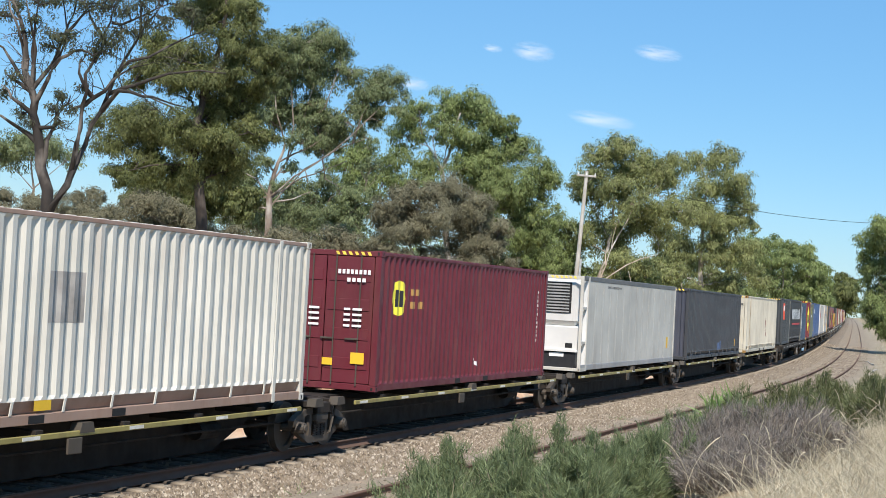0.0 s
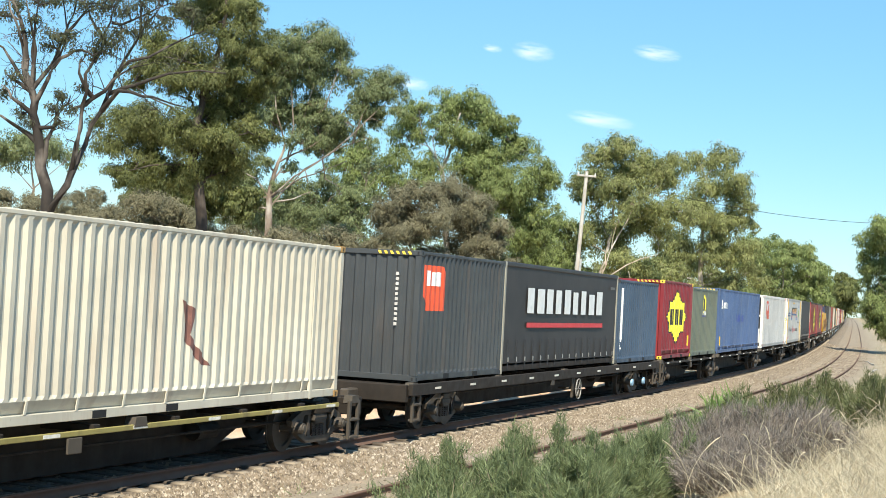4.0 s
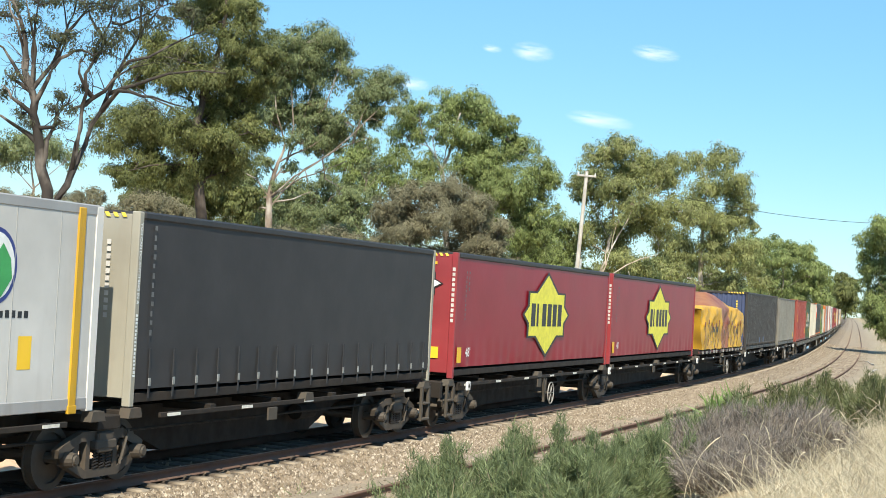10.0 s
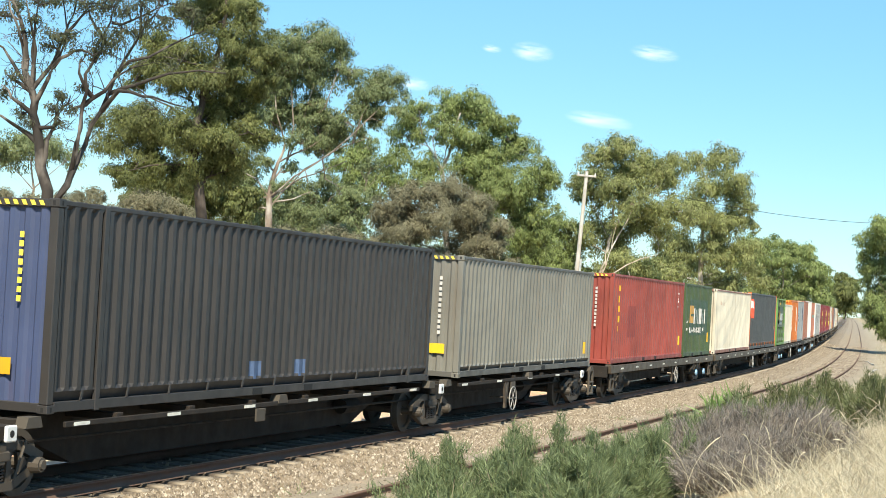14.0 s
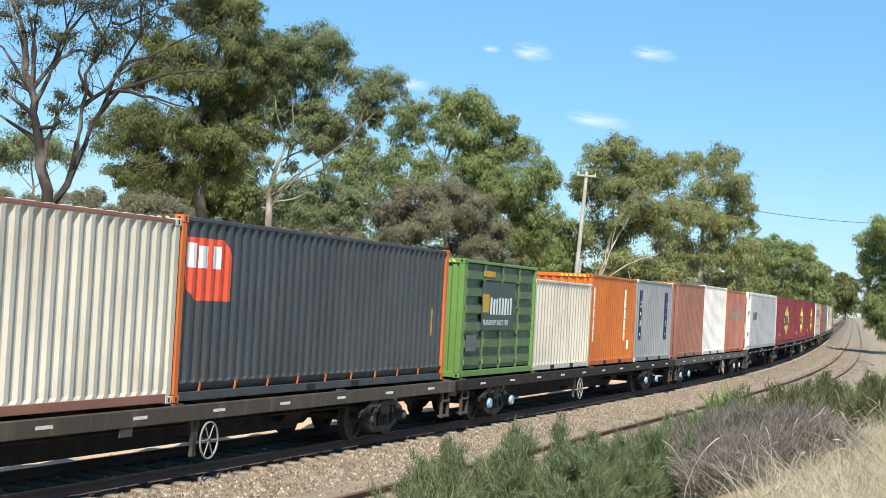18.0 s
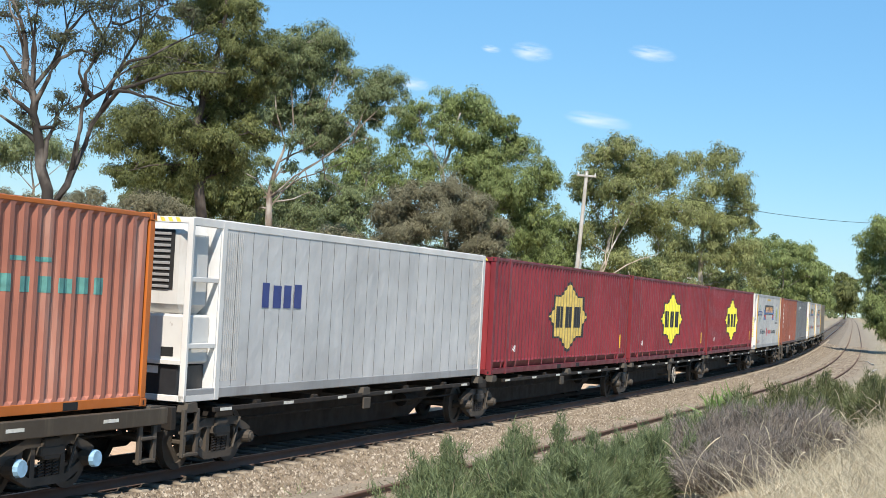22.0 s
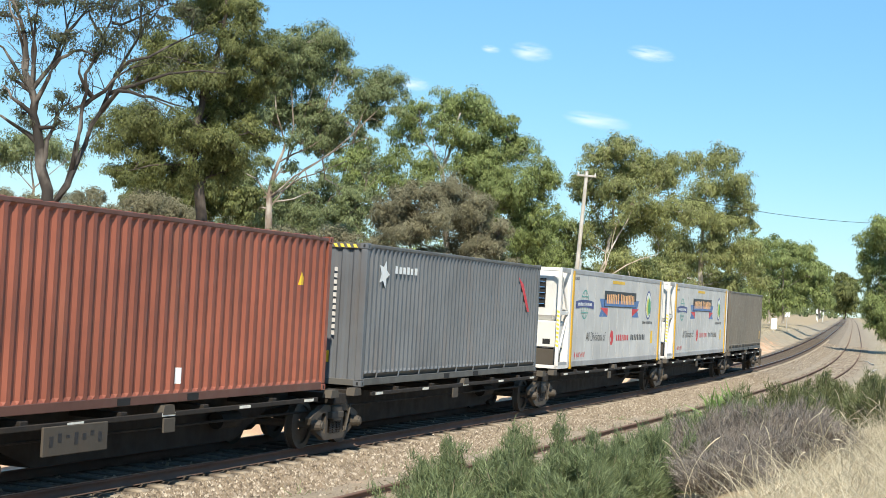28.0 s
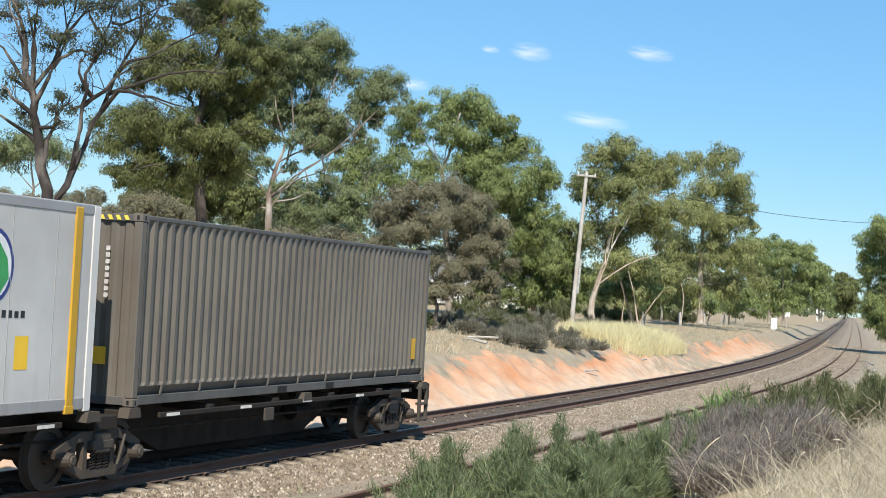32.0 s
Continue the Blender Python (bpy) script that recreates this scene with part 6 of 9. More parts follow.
STONE_M, nt, bs = nodes_of("ballast stone")
gi = nt.nodes.new("ShaderNodeNewGeometry")
cr = nt.nodes.new("ShaderNodeValToRGB")
el = cr.color_ramp.elements
el[0].color, el[1].color = (0.075, 0.056, 0.038, 1), (0.58, 0.50, 0.395, 1)
for pos_, cc in ((0.25, (0.20, 0.152, 0.10, 1)), (0.5, (0.32, 0.26, 0.185, 1)), (0.72, (0.17, 0.137, 0.10, 1))):
    e = el.new(pos_)
    e.color = cc
nt.links.new(gi.outputs["Random Per Island"], cr.inputs[0])
nt.links.new(blend(nt, ramp(nt, tex(nt, 40.0, 4), 0.3, 0.7, 0.0, 0.35), cr.outputs[0], (0.20, 0.15, 0.11)), bs.inputs["Base Color"])
bs.inputs["Roughness"].default_value = 0.9

# ballast bed of the main line: crown, shoulders
bed_s = np.concatenate([np.arange(-130, -30, 4.0), np.arange(-30, 90, 1.0), np.arange(90, 300, 4.0), np.arange(300, 1380, 20.0)])
bed_o = np.array([-1.75, -1.2, -0.62, -0.25, 0.3, 1.23, 2.16, 2.7, 3.0, 3.35])
bed_z = np.array([-0.30, -0.27, -0.20, -0.165, -0.19, -0.20, -0.22, -0.23, -0.32, -0.47])
BS, BO = np.meshgrid(bed_s, bed_o, indexing="ij")
bx, by = on_line(BS, BO)
bz = np.broadcast_to(bed_z, BS.shape) + lumpy(BS * 1.7, BO * 2.0) * 0.012
idx = np.arange(BS.size).reshape(BS.shape)
quads = np.stack([idx[:-1, :-1], idx[1:, :-1], idx[1:, 1:], idx[:-1, 1:]], -1).reshape(-1, 4)
me = fast_mesh("ballast_bed", np.stack([bx, by, bz], -1).reshape(-1, 3), quads, True)
grime_shade = me.attributes.new("grime_shade", "FLOAT", "POINT")      # brake dust and oil along the four-foot, deepened with painted train shadow
grime_shade.data.foreach_set("value", np.interp(BO, [-0.3, 0.2, 2.3, 2.8], [0, 1, 1, 0]).astype(np.float32).ravel())
GRAVEL, nt, bs = nodes_of("ballast")
vo = nt.nodes.new("ShaderNodeTexVoronoi")
vo.inputs["Scale"].default_value = 16.0
tc = nt.nodes.new("ShaderNodeTexCoord")
nt.links.new(tc.outputs["Object"], vo.inputs["Vector"])
gcol = blend(nt, ramp(nt, vo.outputs["Color"], 0.1, 0.9), (0.12, 0.095, 0.068), (0.34, 0.285, 0.21))
gcol = blend(nt, ramp(nt, tex(nt, 0.7, 5), 0.35, 0.7, 0.0, 0.45), gcol, (0.32, 0.23, 0.16))
oa = nt.nodes.new("ShaderNodeAttribute")
oa.attribute_name = "grime_shade"
# dirt colour, darkened further to carry the shade under the train
gcol = blend(nt, ramp(nt, oa.outputs["Fac"], 0.0, 1.0, 0.0, 0.86), gcol, blend(nt, ramp(nt, vo.outputs["Color"], 0.1, 0.9), (0.060, 0.046, 0.034), (0.15, 0.118, 0.088)))
nt.links.new(gcol, bs.inputs["Base Color"])
bs.inputs["Roughness"].default_value = 0.95
bump(nt, bs, vo.outputs["Distance"], 1.0, 0.06)
me.materials.append(GRAVEL)
bed = tagged(new("ballast_bed", me), "grey-brown crushed stone ballast under the main line", "ballast", kind="structure")

RAILM = paint("rusty rail steel", (0.15, 0.088, 0.062), (0.20, 0.10, 0.06), 0.5, 0.9)
RAILTOP = plain("worn rail head", (0.22, 0.20, 0.18), 0.32, 0.85)
CONCRETE, nt, bs = nodes_of("oil- and shade-darkened concrete with dusty, lit near ends")
tc = nt.nodes.new("ShaderNodeTexCoord")
sx = nt.nodes.new("ShaderNodeSeparateXYZ")
nt.links.new(tc.outputs["Object"], sx.inputs[0])
# oil plus painted train shade inside; dust plus painted sunlight at the near end
oil = blend(nt, ramp(nt, tex(nt, 3.0, 5), 0.3, 0.7), (0.060, 0.046, 0.033), (0.11, 0.085, 0.062))
dusty = blend(nt, ramp(nt, tex(nt, 7.0, 5), 0.3, 0.7), (0.21, 0.17, 0.125), (0.34, 0.285, 0.215))
nt.links.new(blend(nt, ramp(nt, sx.outputs["Y"], -0.98, -1.12), oil, dusty), bs.inputs["Base Color"])
bs.inputs["Roughness"].default_value = 0.95
bump(nt, bs, tex(nt, 14.0, 4), 0.4, 0.02)
SLEEPERWOOD = plain("weathered sleeper timber", (0.16, 0.12, 0.09), 0.9, 0, 0.3, 5.0)


def rail(name, off, z, parent, s_a=-130.0, s_b=1380.0, shiny=True):
    sr = np.concatenate([np.arange(s_a, -30, 4.0), np.arange(-30, 90, 1.0), np.arange(90, 300, 4.0), np.arange(300, s_b, 20.0)])
    prof = [(-0.075, -0.165), (-0.075, -0.150), (-0.012, -0.135), (-0.010, -0.045), (-0.036, -0.034), (-0.036, -0.004), (-0.028, 0.0), (0.028, 0.0),
            (0.036, -0.004), (0.036, -0.034), (0.010, -0.045), (0.012, -0.135), (0.075, -0.150), (0.075, -0.165)]
    n = len(prof)
    vs = []
    for p_o, p_z in prof:
        rx, ry = on_line(sr, off + p_o)
        vs.append(np.stack([rx, ry, np.full(len(sr), z + p_z)], -1))
    vs = np.stack(vs, 1).reshape(-1, 3)
    idx = np.arange(len(sr) * n).reshape(len(sr), n)
    q = []
    for k in range(n):
        q.append(np.stack([idx[:-1, k], idx[:-1, (k + 1) % n], idx[1:, (k + 1) % n], idx[1:, k]], -1))
    me = fast_mesh(name, vs, np.concatenate(q))
    me.materials.append(RAILM)
    me.materials.append(RAILTOP if shiny else RAILM)
    mi = np.zeros(len(me.polygons), dtype=np.int32)
    mi[6 * (len(sr) - 1):7 * (len(sr) - 1)] = 1
    me.polygons.foreach_set("material_index", mi)
    return part(name, me, RAILM, parent)


main_line = thing("railway_track", "main line track with rusty-sided steel rails on sleepers", "railway track", kind="structure")
siding = thing("siding_track", "rusted siding track half sunk in stony ground", "railway track", kind="structure")
for o in (CENTRE - 0.7525, CENTRE + 0.7525):
    rail("rail", o, 0.0 if o < CENTRE else -0.03, main_line)
for o in (SIDING - 0.7525, SIDING + 0.7525):
    rail("rail", o, -0.11, siding, shiny=False)
sl_me = Geo().cbox(-0.12, 0.12, -1.25, 1.25, -0.20, 0.0, 0.025).mesh("sleeper")
sl_me.materials.append(CONCRETE)
for i in range(300):
    s = -24 + i * 0.67
    ob = new("sleeper", sl_me)
    ob.parent = main_line
    ob.matrix_basis = place(s, CENTRE - 0.02 + 0.02 * math.sin(i * 7.3), -0.172 + 0.012 * math.sin(i * 4.1)) @ pose(0, 0, 0, -CANT * 0.7)
sd_me = Geo().cbox(-0.115, 0.115, -1.2, 1.2, -0.14, 0.0, 0.02).mesh("sleeper")
sd_me.materials.append(SLEEPERWOOD)
for i in range(170):
    s = -20 + i * 0.72
    ob = new("sleeper", sd_me)
    ob.parent = siding
    ob.matrix_basis = place(s, SIDING + 0.04 * math.sin(i * 5.1), -0.250 - 0.02 * math.sin(i * 3.7))
DRIFT = []
SPIN = 200

# ---- trees ----
def leaf_material(name, dark, light, dry, sheen=0.62):
    m, nt, bs = nodes_of(name)
    gi = nt.nodes.new("ShaderNodeNewGeometry")
    cr = nt.nodes.new("ShaderNodeValToRGB")
    el = cr.color_ramp.elements
    el[0].color, el[1].color = (*dark, 1), (*dry, 1)
    e = el.new(0.7)
    e.color = (*light, 1)
    e = el.new(0.93)
    e.color = (*dim(light, 1.25), 1)
    nt.links.new(ramp(nt, gi.outputs["Random Per Island"], 0.0, 1.0, 0.16, 0.84), cr.inputs[0])
    col = blend(nt, ramp(nt, tex(nt, 0.6, 3), 0.35, 0.65), cr.outputs[0], blend(nt, 0.4, cr.outputs[0], dark))
    nt.links.new(col, bs.inputs["Base Color"])
    bs.inputs["Roughness"].default_value = sheen
    tr = nt.nodes.new("ShaderNodeBsdfTranslucent")
    nt.links.new(col, tr.inputs["Color"])
    mx = nt.nodes.new("ShaderNodeMixShader")
    mx.inputs[0].default_value = 0.33
    nt.links.new(bs.outputs[0], mx.inputs[1])
    nt.links.new(tr.outputs[0], mx.inputs[2])
    nt.links.new(mx.outputs[0], nt.nodes["Material Output"].inputs[0])
    return m


def bark(name, a, b, c):
    m, nt, bs = nodes_of(name)
    col = blend(nt, ramp(nt, tex(nt, 2.0, 6, (1, 1, 0.3), 0.65), 0.38, 0.62), a, b)
    col = blend(nt, ramp(nt, tex(nt, 0.9, 4, (1, 1, 0.5)), 0.52, 0.66), col, c)
    nt.links.new(col, bs.inputs["Base Color"])
    bs.inputs["Roughness"].default_value = 0.85
    bump(nt, bs, tex(nt, 12.0, 6, (1, 1, 0.3)), 0.6, 0.03)
    return m


LEAF = {
    "gum": leaf_material("grey-green gum leaf", (0.07, 0.09, 0.04), (0.262, 0.31, 0.138), (0.44, 0.43, 0.22)),
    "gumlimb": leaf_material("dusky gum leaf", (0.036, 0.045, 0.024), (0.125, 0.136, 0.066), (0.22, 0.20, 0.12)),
    "gumdark": leaf_material("dark olive gum leaf", (0.052, 0.062, 0.02), (0.222, 0.246, 0.08), (0.38, 0.35, 0.13)),
    "gumbright": leaf_material("fresh green gum leaf", (0.076, 0.102, 0.03), (0.3, 0.362, 0.128), (0.49, 0.47, 0.19)),
    "gumolive": leaf_material("olive gum leaf", (0.092, 0.102, 0.036), (0.35, 0.376, 0.145), (0.52, 0.43, 0.18)),
    "casuarina": leaf_material("dull brown-green needle leaf", (0.092, 0.086, 0.054), (0.310, 0.288, 0.178), (0.42, 0.36, 0.23), 0.8),
}
LEAF["deadgum"] = LEAF["gumolive"]
BARKS = {
    "gum": bark("smooth grey gum bark", (0.30, 0.24, 0.19), (0.17, 0.12, 0.09), (0.52, 0.47, 0.41)),
    # gumlimb: shade is put into the dark tones, sunlight into the pale patches
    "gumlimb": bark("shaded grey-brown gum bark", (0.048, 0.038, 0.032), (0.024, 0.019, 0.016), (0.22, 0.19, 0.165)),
    "gumdark": bark("dark gum bark", (0.07, 0.052, 0.040), (0.04, 0.03, 0.024), (0.16, 0.135, 0.115)),
    "gumbright": bark("pale gum bark", (0.34, 0.30, 0.25), (0.20, 0.16, 0.12), (0.50, 0.46, 0.40)),
    "gumolive": bark("cream gum bark", (0.46, 0.42, 0.36), (0.28, 0.22, 0.17), (0.58, 0.54, 0.48)),
    "deadgum": bark("bleached dead gum wood", (0.55, 0.46, 0.37), (0.38, 0.28, 0.20), (0.62, 0.57, 0.50)),
    "casuarina": bark("rough brown bark", (0.15, 0.12, 0.10), (0.08, 0.065, 0.055), (0.24, 0.21, 0.18)),
}
SPECIES = {"gumlimb": "tall open gum tree with bare crooked limbs", "gum": "tall grey-barked gum tree with open limbs and drooping leaves", "gumdark": "tall gum tree with a dense dark olive crown",
           "gumbright": "leafy fresh-green gum tree behind the cutting", "gumolive": "olive-green gum tree with pale limbs",
           "deadgum": "slender pale gum tree with a broken bleached limb", "casuarina": "low dull brown-green bushy tree"}


def leaves(centres, spread, count, size, rng, droop=0.7, thin=0.2, hearts=None):
    """Pointed leaves hung round tuft centres, as (verts, faces). Their faces turn away from the heart of the tuft."""
    which = rng.choice(len(centres), count, p=spread ** 2 / (spread ** 2).sum())
    q = rng.normal(0, 1, (count, 3))
    q *= (rng.random(count) ** 0.45 * 1.9 / np.linalg.norm(q, axis=1))[:, None]
    q[:, 2] *= 0.72
    q[rng.random(count) < 0.10] *= 1.4
    loose = rng.random(count) < 0.16
    q[loose, 2] -= rng.random(loose.sum()) * 1.5          # tassels hang below the tuft
    q *= spread[which, None]
    p = centres[which] + q
    out = q / (np.linalg.norm(q, axis=1)[:, None] + 1e-6)
    if hearts is not None:
        far = p - hearts[which]
        out = 0.7 * out + 0.8 * far / (np.linalg.norm(far, axis=1)[:, None] + 1e-6)
    nrm = out * 0.8 + rng.normal(0, 0.36, (count, 3)) + np.array([0, 0, 0.25])
    nrm /= np.linalg.norm(nrm, axis=1)[:, None]
    d = rng.normal(0, 0.42, (count, 3)) + np.array([0, 0, -droop])
    d -= nrm * (d * nrm).sum(1)[:, None]
    d /= np.linalg.norm(d, axis=1)[:, None] + 1e-6
    side = np.cross(nrm, d)
    ln = (size * rng.uniform(0.65, 1.3, count))[:, None]
    wd = ln * thin
    v = np.stack([p + side * wd, p + d * ln, p - side * wd], 1).reshape(-1, 3)
    return v, np.arange(count * 3).reshape(count, 3)


def bow(a, b, rng, k=0.12, n=5):
    """A slightly crooked limb line from a to b."""
    a, b = np.array(a), np.array(b)
    ln = np.linalg.norm(b - a)
    mid = rng.normal(0, k * ln, 3) + np.array([0, 0, 0.08 * ln])
    out = []
    for i in range(n):
        t = i / (n - 1)
        out.append(a + (b - a) * t + mid * 4 * t * (1 - t) * 0.5 + (rng.normal(0, 0.02 * ln, 3) if 0 < i < n - 1 else 0))
    return out


def build_tree(kind, leaf, dens, blobs, trunk, limbs, fill, seed):
    rng = np.random.default_rng(seed)
    if fill:                                    # smaller masses behind close the gaps between the main ones
        extra = []
        for i, p in enumerate(blobs):
            for q in blobs[:i]:
                gap, r = math.dist((p[0], p[2]), (q[0], q[2])), (p[3] + q[3]) / 2
                if 0.7 * r < gap < 1.8 * r and rng.random() < 0.5 and len(extra) < fill * len(blobs):
                    extra.append(((p[0] + q[0]) / 2 + rng.normal(0, 0.12 * r), (p[1] + q[1]) / 2 + rng.uniform(0.0, 1.8) * r, (p[2] + q[2]) / 2 + rng.normal(0, 0.12 * r), 0.84 * r))
        blobs = blobs + extra
    base = np.array(trunk[0])
    ground_z = base[2]
    t = thing("tree", SPECIES[kind], "tree", pose(float(base[0]), float(base[1]), float(ground_z)), group="trees along the line")
    big = max(0.11, 0.017 * (max(b[2] for b in blobs) - ground_z) * (1.35 if kind.startswith("gum") else 0.8))
    if kind == "deadgum":
        big *= 0.72
    wood = Geo()
    sk = []
    def limb(pts, r0, r1, n):
        pts = [np.array(q, float) for q in pts]
        fine = []
        for a, b in zip(pts, pts[1:]):
            m = max(2, int(np.linalg.norm(b - a) / 0.9))
            for i in range(m):
                fine.append(a + (b - a) * i / m + rng.normal(0, 0.035, 3) * (r0 / 0.2 + 0.3))
        fine.append(pts[-1])
        rad = [r0 + (r1 - r0) * (i / (len(fine) - 1)) ** 0.8 for i in range(len(fine))]
        wood.path([Vector(q - base) for q in fine], rad, n)
        for q, r in zip(fine, rad):
            sk.append((q, r))
    limb(trunk, big, big * 0.14, 9)
    for l in limbs:
        lift = min(1.0, max(0.0, (l[0][2] - ground_z - 3.0) / 7.0))
        root = min(sk, key=lambda e: np.linalg.norm(e[0] - np.array(l[0])))[0]
        if np.linalg.norm(root - np.array(l[0])) < 0.9:
            l = [root] + list(l[1:])
        limb(l, big * (0.50 - 0.30 * lift if kind == 'gumlimb' else 0.62 if kind == 'deadgum' else 0.15), big * (0.2 if kind == 'deadgum' else 0.06), 7)
    centres, spread, hearts = [], [], []
    if kind == "gumlimb":                       # fine dead and leafy side branches all along the limbs
        for q, qr in list(sk)[::3]:
            if q[2] > ground_z + 5.0:
                d = rng.normal(0, 0.8, 3) + np.array([0, 0, 0.7])
                e = q + d / np.linalg.norm(d) * rng.uniform(0.5, 1.5)
                wood.path([Vector(v - base) for v in bow(q, e, rng, 0.15, 4)], [0.018, 0.014, 0.010, 0.004], 4)
                for j in range(3):
                    d2 = d / np.linalg.norm(d) + rng.normal(0, 0.6, 3)
                    q2 = q + (e - q) * rng.uniform(0.35, 1.0)
                    e2 = q2 + d2 * rng.uniform(0.25, 0.6)
                    wood.path([Vector(q2 - base), Vector((q2 + e2) / 2 - base + rng.normal(0, 0.03, 3)), Vector(e2 - base)], [0.008, 0.006, 0.003], 4)
                    if rng.random() < 0.22:
                        centres.append(e2)
                        spread.append(0.17)
                        hearts.append(q)
    for bx, by, bz, r in blobs:
        c = np.array([bx, by, bz])
        q, qr = min(sk, key=lambda e: np.linalg.norm(e[0] - c) + 0.5 * max(0, e[0][2] - bz) - e[1] * 3)
        line = bow(q, c, rng)
        limb(line, max(0.02, min(qr * 0.7, 0.045 + 0.035 * r)), 0.018, 5)
        k = int(min(40, 15 + 12 * r))
        for i in range(k):
            d = rng.normal(0, 1, 3)
            d /= np.linalg.norm(d)
            if kind != "gumlimb" and d[2] < 0 and rng.random() < 0.55:     # tufts crowd on the upper side
                d[2] = -d[2]
            cc = c + d * r * (0.35 + 0.80 * rng.random() ** 0.7) * (np.array([1.25, 1.25, 0.8]) if kind == "gumlimb" else np.array([1, 1, 0.86]))
            centres.append(cc)
            hearts.append(c)
            spread.append(r * (rng.uniform(0.25, 0.42) if kind == 'gumlimb' else rng.uniform(0.11, 0.25)) + 0.03)
            if i % 2 == 0 and leaf < 0.4:
                s0 = line[rng.integers(1, len(line))]
                wood.path([Vector(s0 - base), Vector((s0 + cc) / 2 - base + rng.normal(0, 0.05 * r, 3)), Vector(cc - base)], [0.016, 0.012, 0.007], 4)
    count = int(sum((min(60, 2815.0 / by) * r) ** 2 for bx, by, bz, r in blobs) * dens * 3.4)
    leaf *= 0.88
    needle = kind == "casuarina"
    v, f = leaves(np.array(centres) - base, np.array(spread), count, leaf * (1.3 if needle else 1.0), rng, 0.5 if needle else 1.1, 0.13 if needle else 0.21, np.array(hearts) - base)
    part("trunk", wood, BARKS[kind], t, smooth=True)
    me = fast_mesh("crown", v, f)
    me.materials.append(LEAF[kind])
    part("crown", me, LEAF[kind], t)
    return t


TREES = []


def sketch(kind, leaf, dens, trunk, fill=0.75):
    TREES.append((kind, leaf, dens, [], trunk, [], fill))
    return TREES[-1]


def clumps(t, *rows):
    """Leafy masses of the crown: place and radius."""
    t[3].extend(rows)


def bough(t, *points):
    t[5].append(list(points))


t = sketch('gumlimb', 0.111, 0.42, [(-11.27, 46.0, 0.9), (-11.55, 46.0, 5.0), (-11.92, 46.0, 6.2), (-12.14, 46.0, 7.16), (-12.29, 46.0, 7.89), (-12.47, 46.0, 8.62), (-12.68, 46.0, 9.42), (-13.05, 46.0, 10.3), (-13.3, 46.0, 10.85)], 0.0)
clumps(t, (-10.27, 45.64, 9.45, 0.36), (-9.96, 45.79, 9.3, 0.33), (-10.52, 46.19, 9.06, 0.26), (-9.84, 46.05, 9.71, 0.23), (-11.7, 45.71, 9.43, 0.29), (-11.43, 45.96, 9.39, 0.25), (-11.91, 45.99, 9.13, 0.20), (-11.21, 45.85, 9.53, 0.18), (-12.64, 46.14, 9.48, 0.25), (-12.38, 45.83, 9.87, 0.18))
clumps(t, (-13.31, 45.91, 9.98, 0.33), (-11.98, 46.01, 10.38, 0.23), (-10.46, 45.93, 10.5, 0.39), (-9.78, 46.06, 10.38, 0.28), (-9.29, 46.19, 10.61, 0.33), (-8.32, 46.3, 10.65, 0.28), (-8.57, 45.86, 10.12, 0.26), (-7.86, 46.08, 10.55, 0.23), (-11.0, 46.12, 10.51, 0.26), (-9.48, 45.89, 9.77, 0.21))
clumps(t, (-12.81, 45.73, 8.14, 0.23), (-13.1, 46.22, 7.68, 0.20), (-12.47, 45.91, 7.13, 0.20), (-12.29, 45.92, 6.9, 0.18), (-11.39, 46.2, 7.78, 0.21), (-11.55, 46.04, 7.39, 0.20), (-11.09, 45.99, 7.39, 0.20), (-10.85, 46.1, 8.03, 0.15), (-11.29, 45.82, 6.97, 0.16), (-12.95, 46.11, 10.28, 0.23))
clumps(t, (-12.42, 45.94, 10.42, 0.20), (-11.49, 45.74, 10.6, 0.26), (-10.19, 46.11, 10.78, 0.29), (-8.84, 46.3, 10.88, 0.29), (-9.06, 45.84, 10.08, 0.23))
bough(t, (-12.26, 46.0, 7.73), (-12.85, 46.02, 8.55), (-13.29, 46.27, 9.0), (-13.4, 44.87, 9.19))
bough(t, (-12.39, 46.0, 8.13), (-12.64, 46.2, 8.8), (-12.68, 45.62, 9.36), (-12.87, 45.33, 9.95), (-13.29, 46.11, 10.71))
bough(t, (-12.26, 46.0, 7.98), (-12.39, 46.14, 8.97), (-12.28, 45.82, 9.76), (-12.19, 45.57, 10.62))
bough(t, (-12.21, 46.0, 7.9), (-12.27, 46.01, 8.96), (-12.51, 45.98, 9.76), (-12.86, 46.56, 10.66))
bough(t, (-12.13, 46.0, 7.74), (-11.74, 46.15, 8.67), (-11.47, 46.08, 9.51), (-11.38, 46.44, 10.24), (-11.11, 45.92, 10.78))
bough(t, (-11.96, 46.0, 7.34), (-11.78, 45.81, 8.16), (-11.62, 46.23, 8.89), (-11.47, 46.23, 9.7), (-11.62, 45.91, 10.65))
bough(t, (-11.68, 46.0, 8.6), (-11.28, 45.84, 8.91), (-10.94, 46.09, 9.08), (-10.35, 45.0, 8.86), (-10.24, 46.28, 9.15))
bough(t, (-12.05, 46.0, 6.15), (-12.62, 46.1, 6.72), (-12.92, 45.34, 6.95), (-13.55, 46.02, 7.21))
bough(t, (-11.95, 46.0, 6.52), (-11.49, 45.81, 6.79), (-11.42, 46.3, 7.42), (-10.93, 45.19, 7.67))
bough(t, (-11.63, 46.0, 5.57), (-11.61, 45.82, 6.37), (-11.54, 46.28, 7.0), (-11.65, 46.46, 7.42))
bough(t, (-12.46, 46.0, 7.05), (-12.72, 45.57, 7.56), (-13.1, 45.8, 7.88))
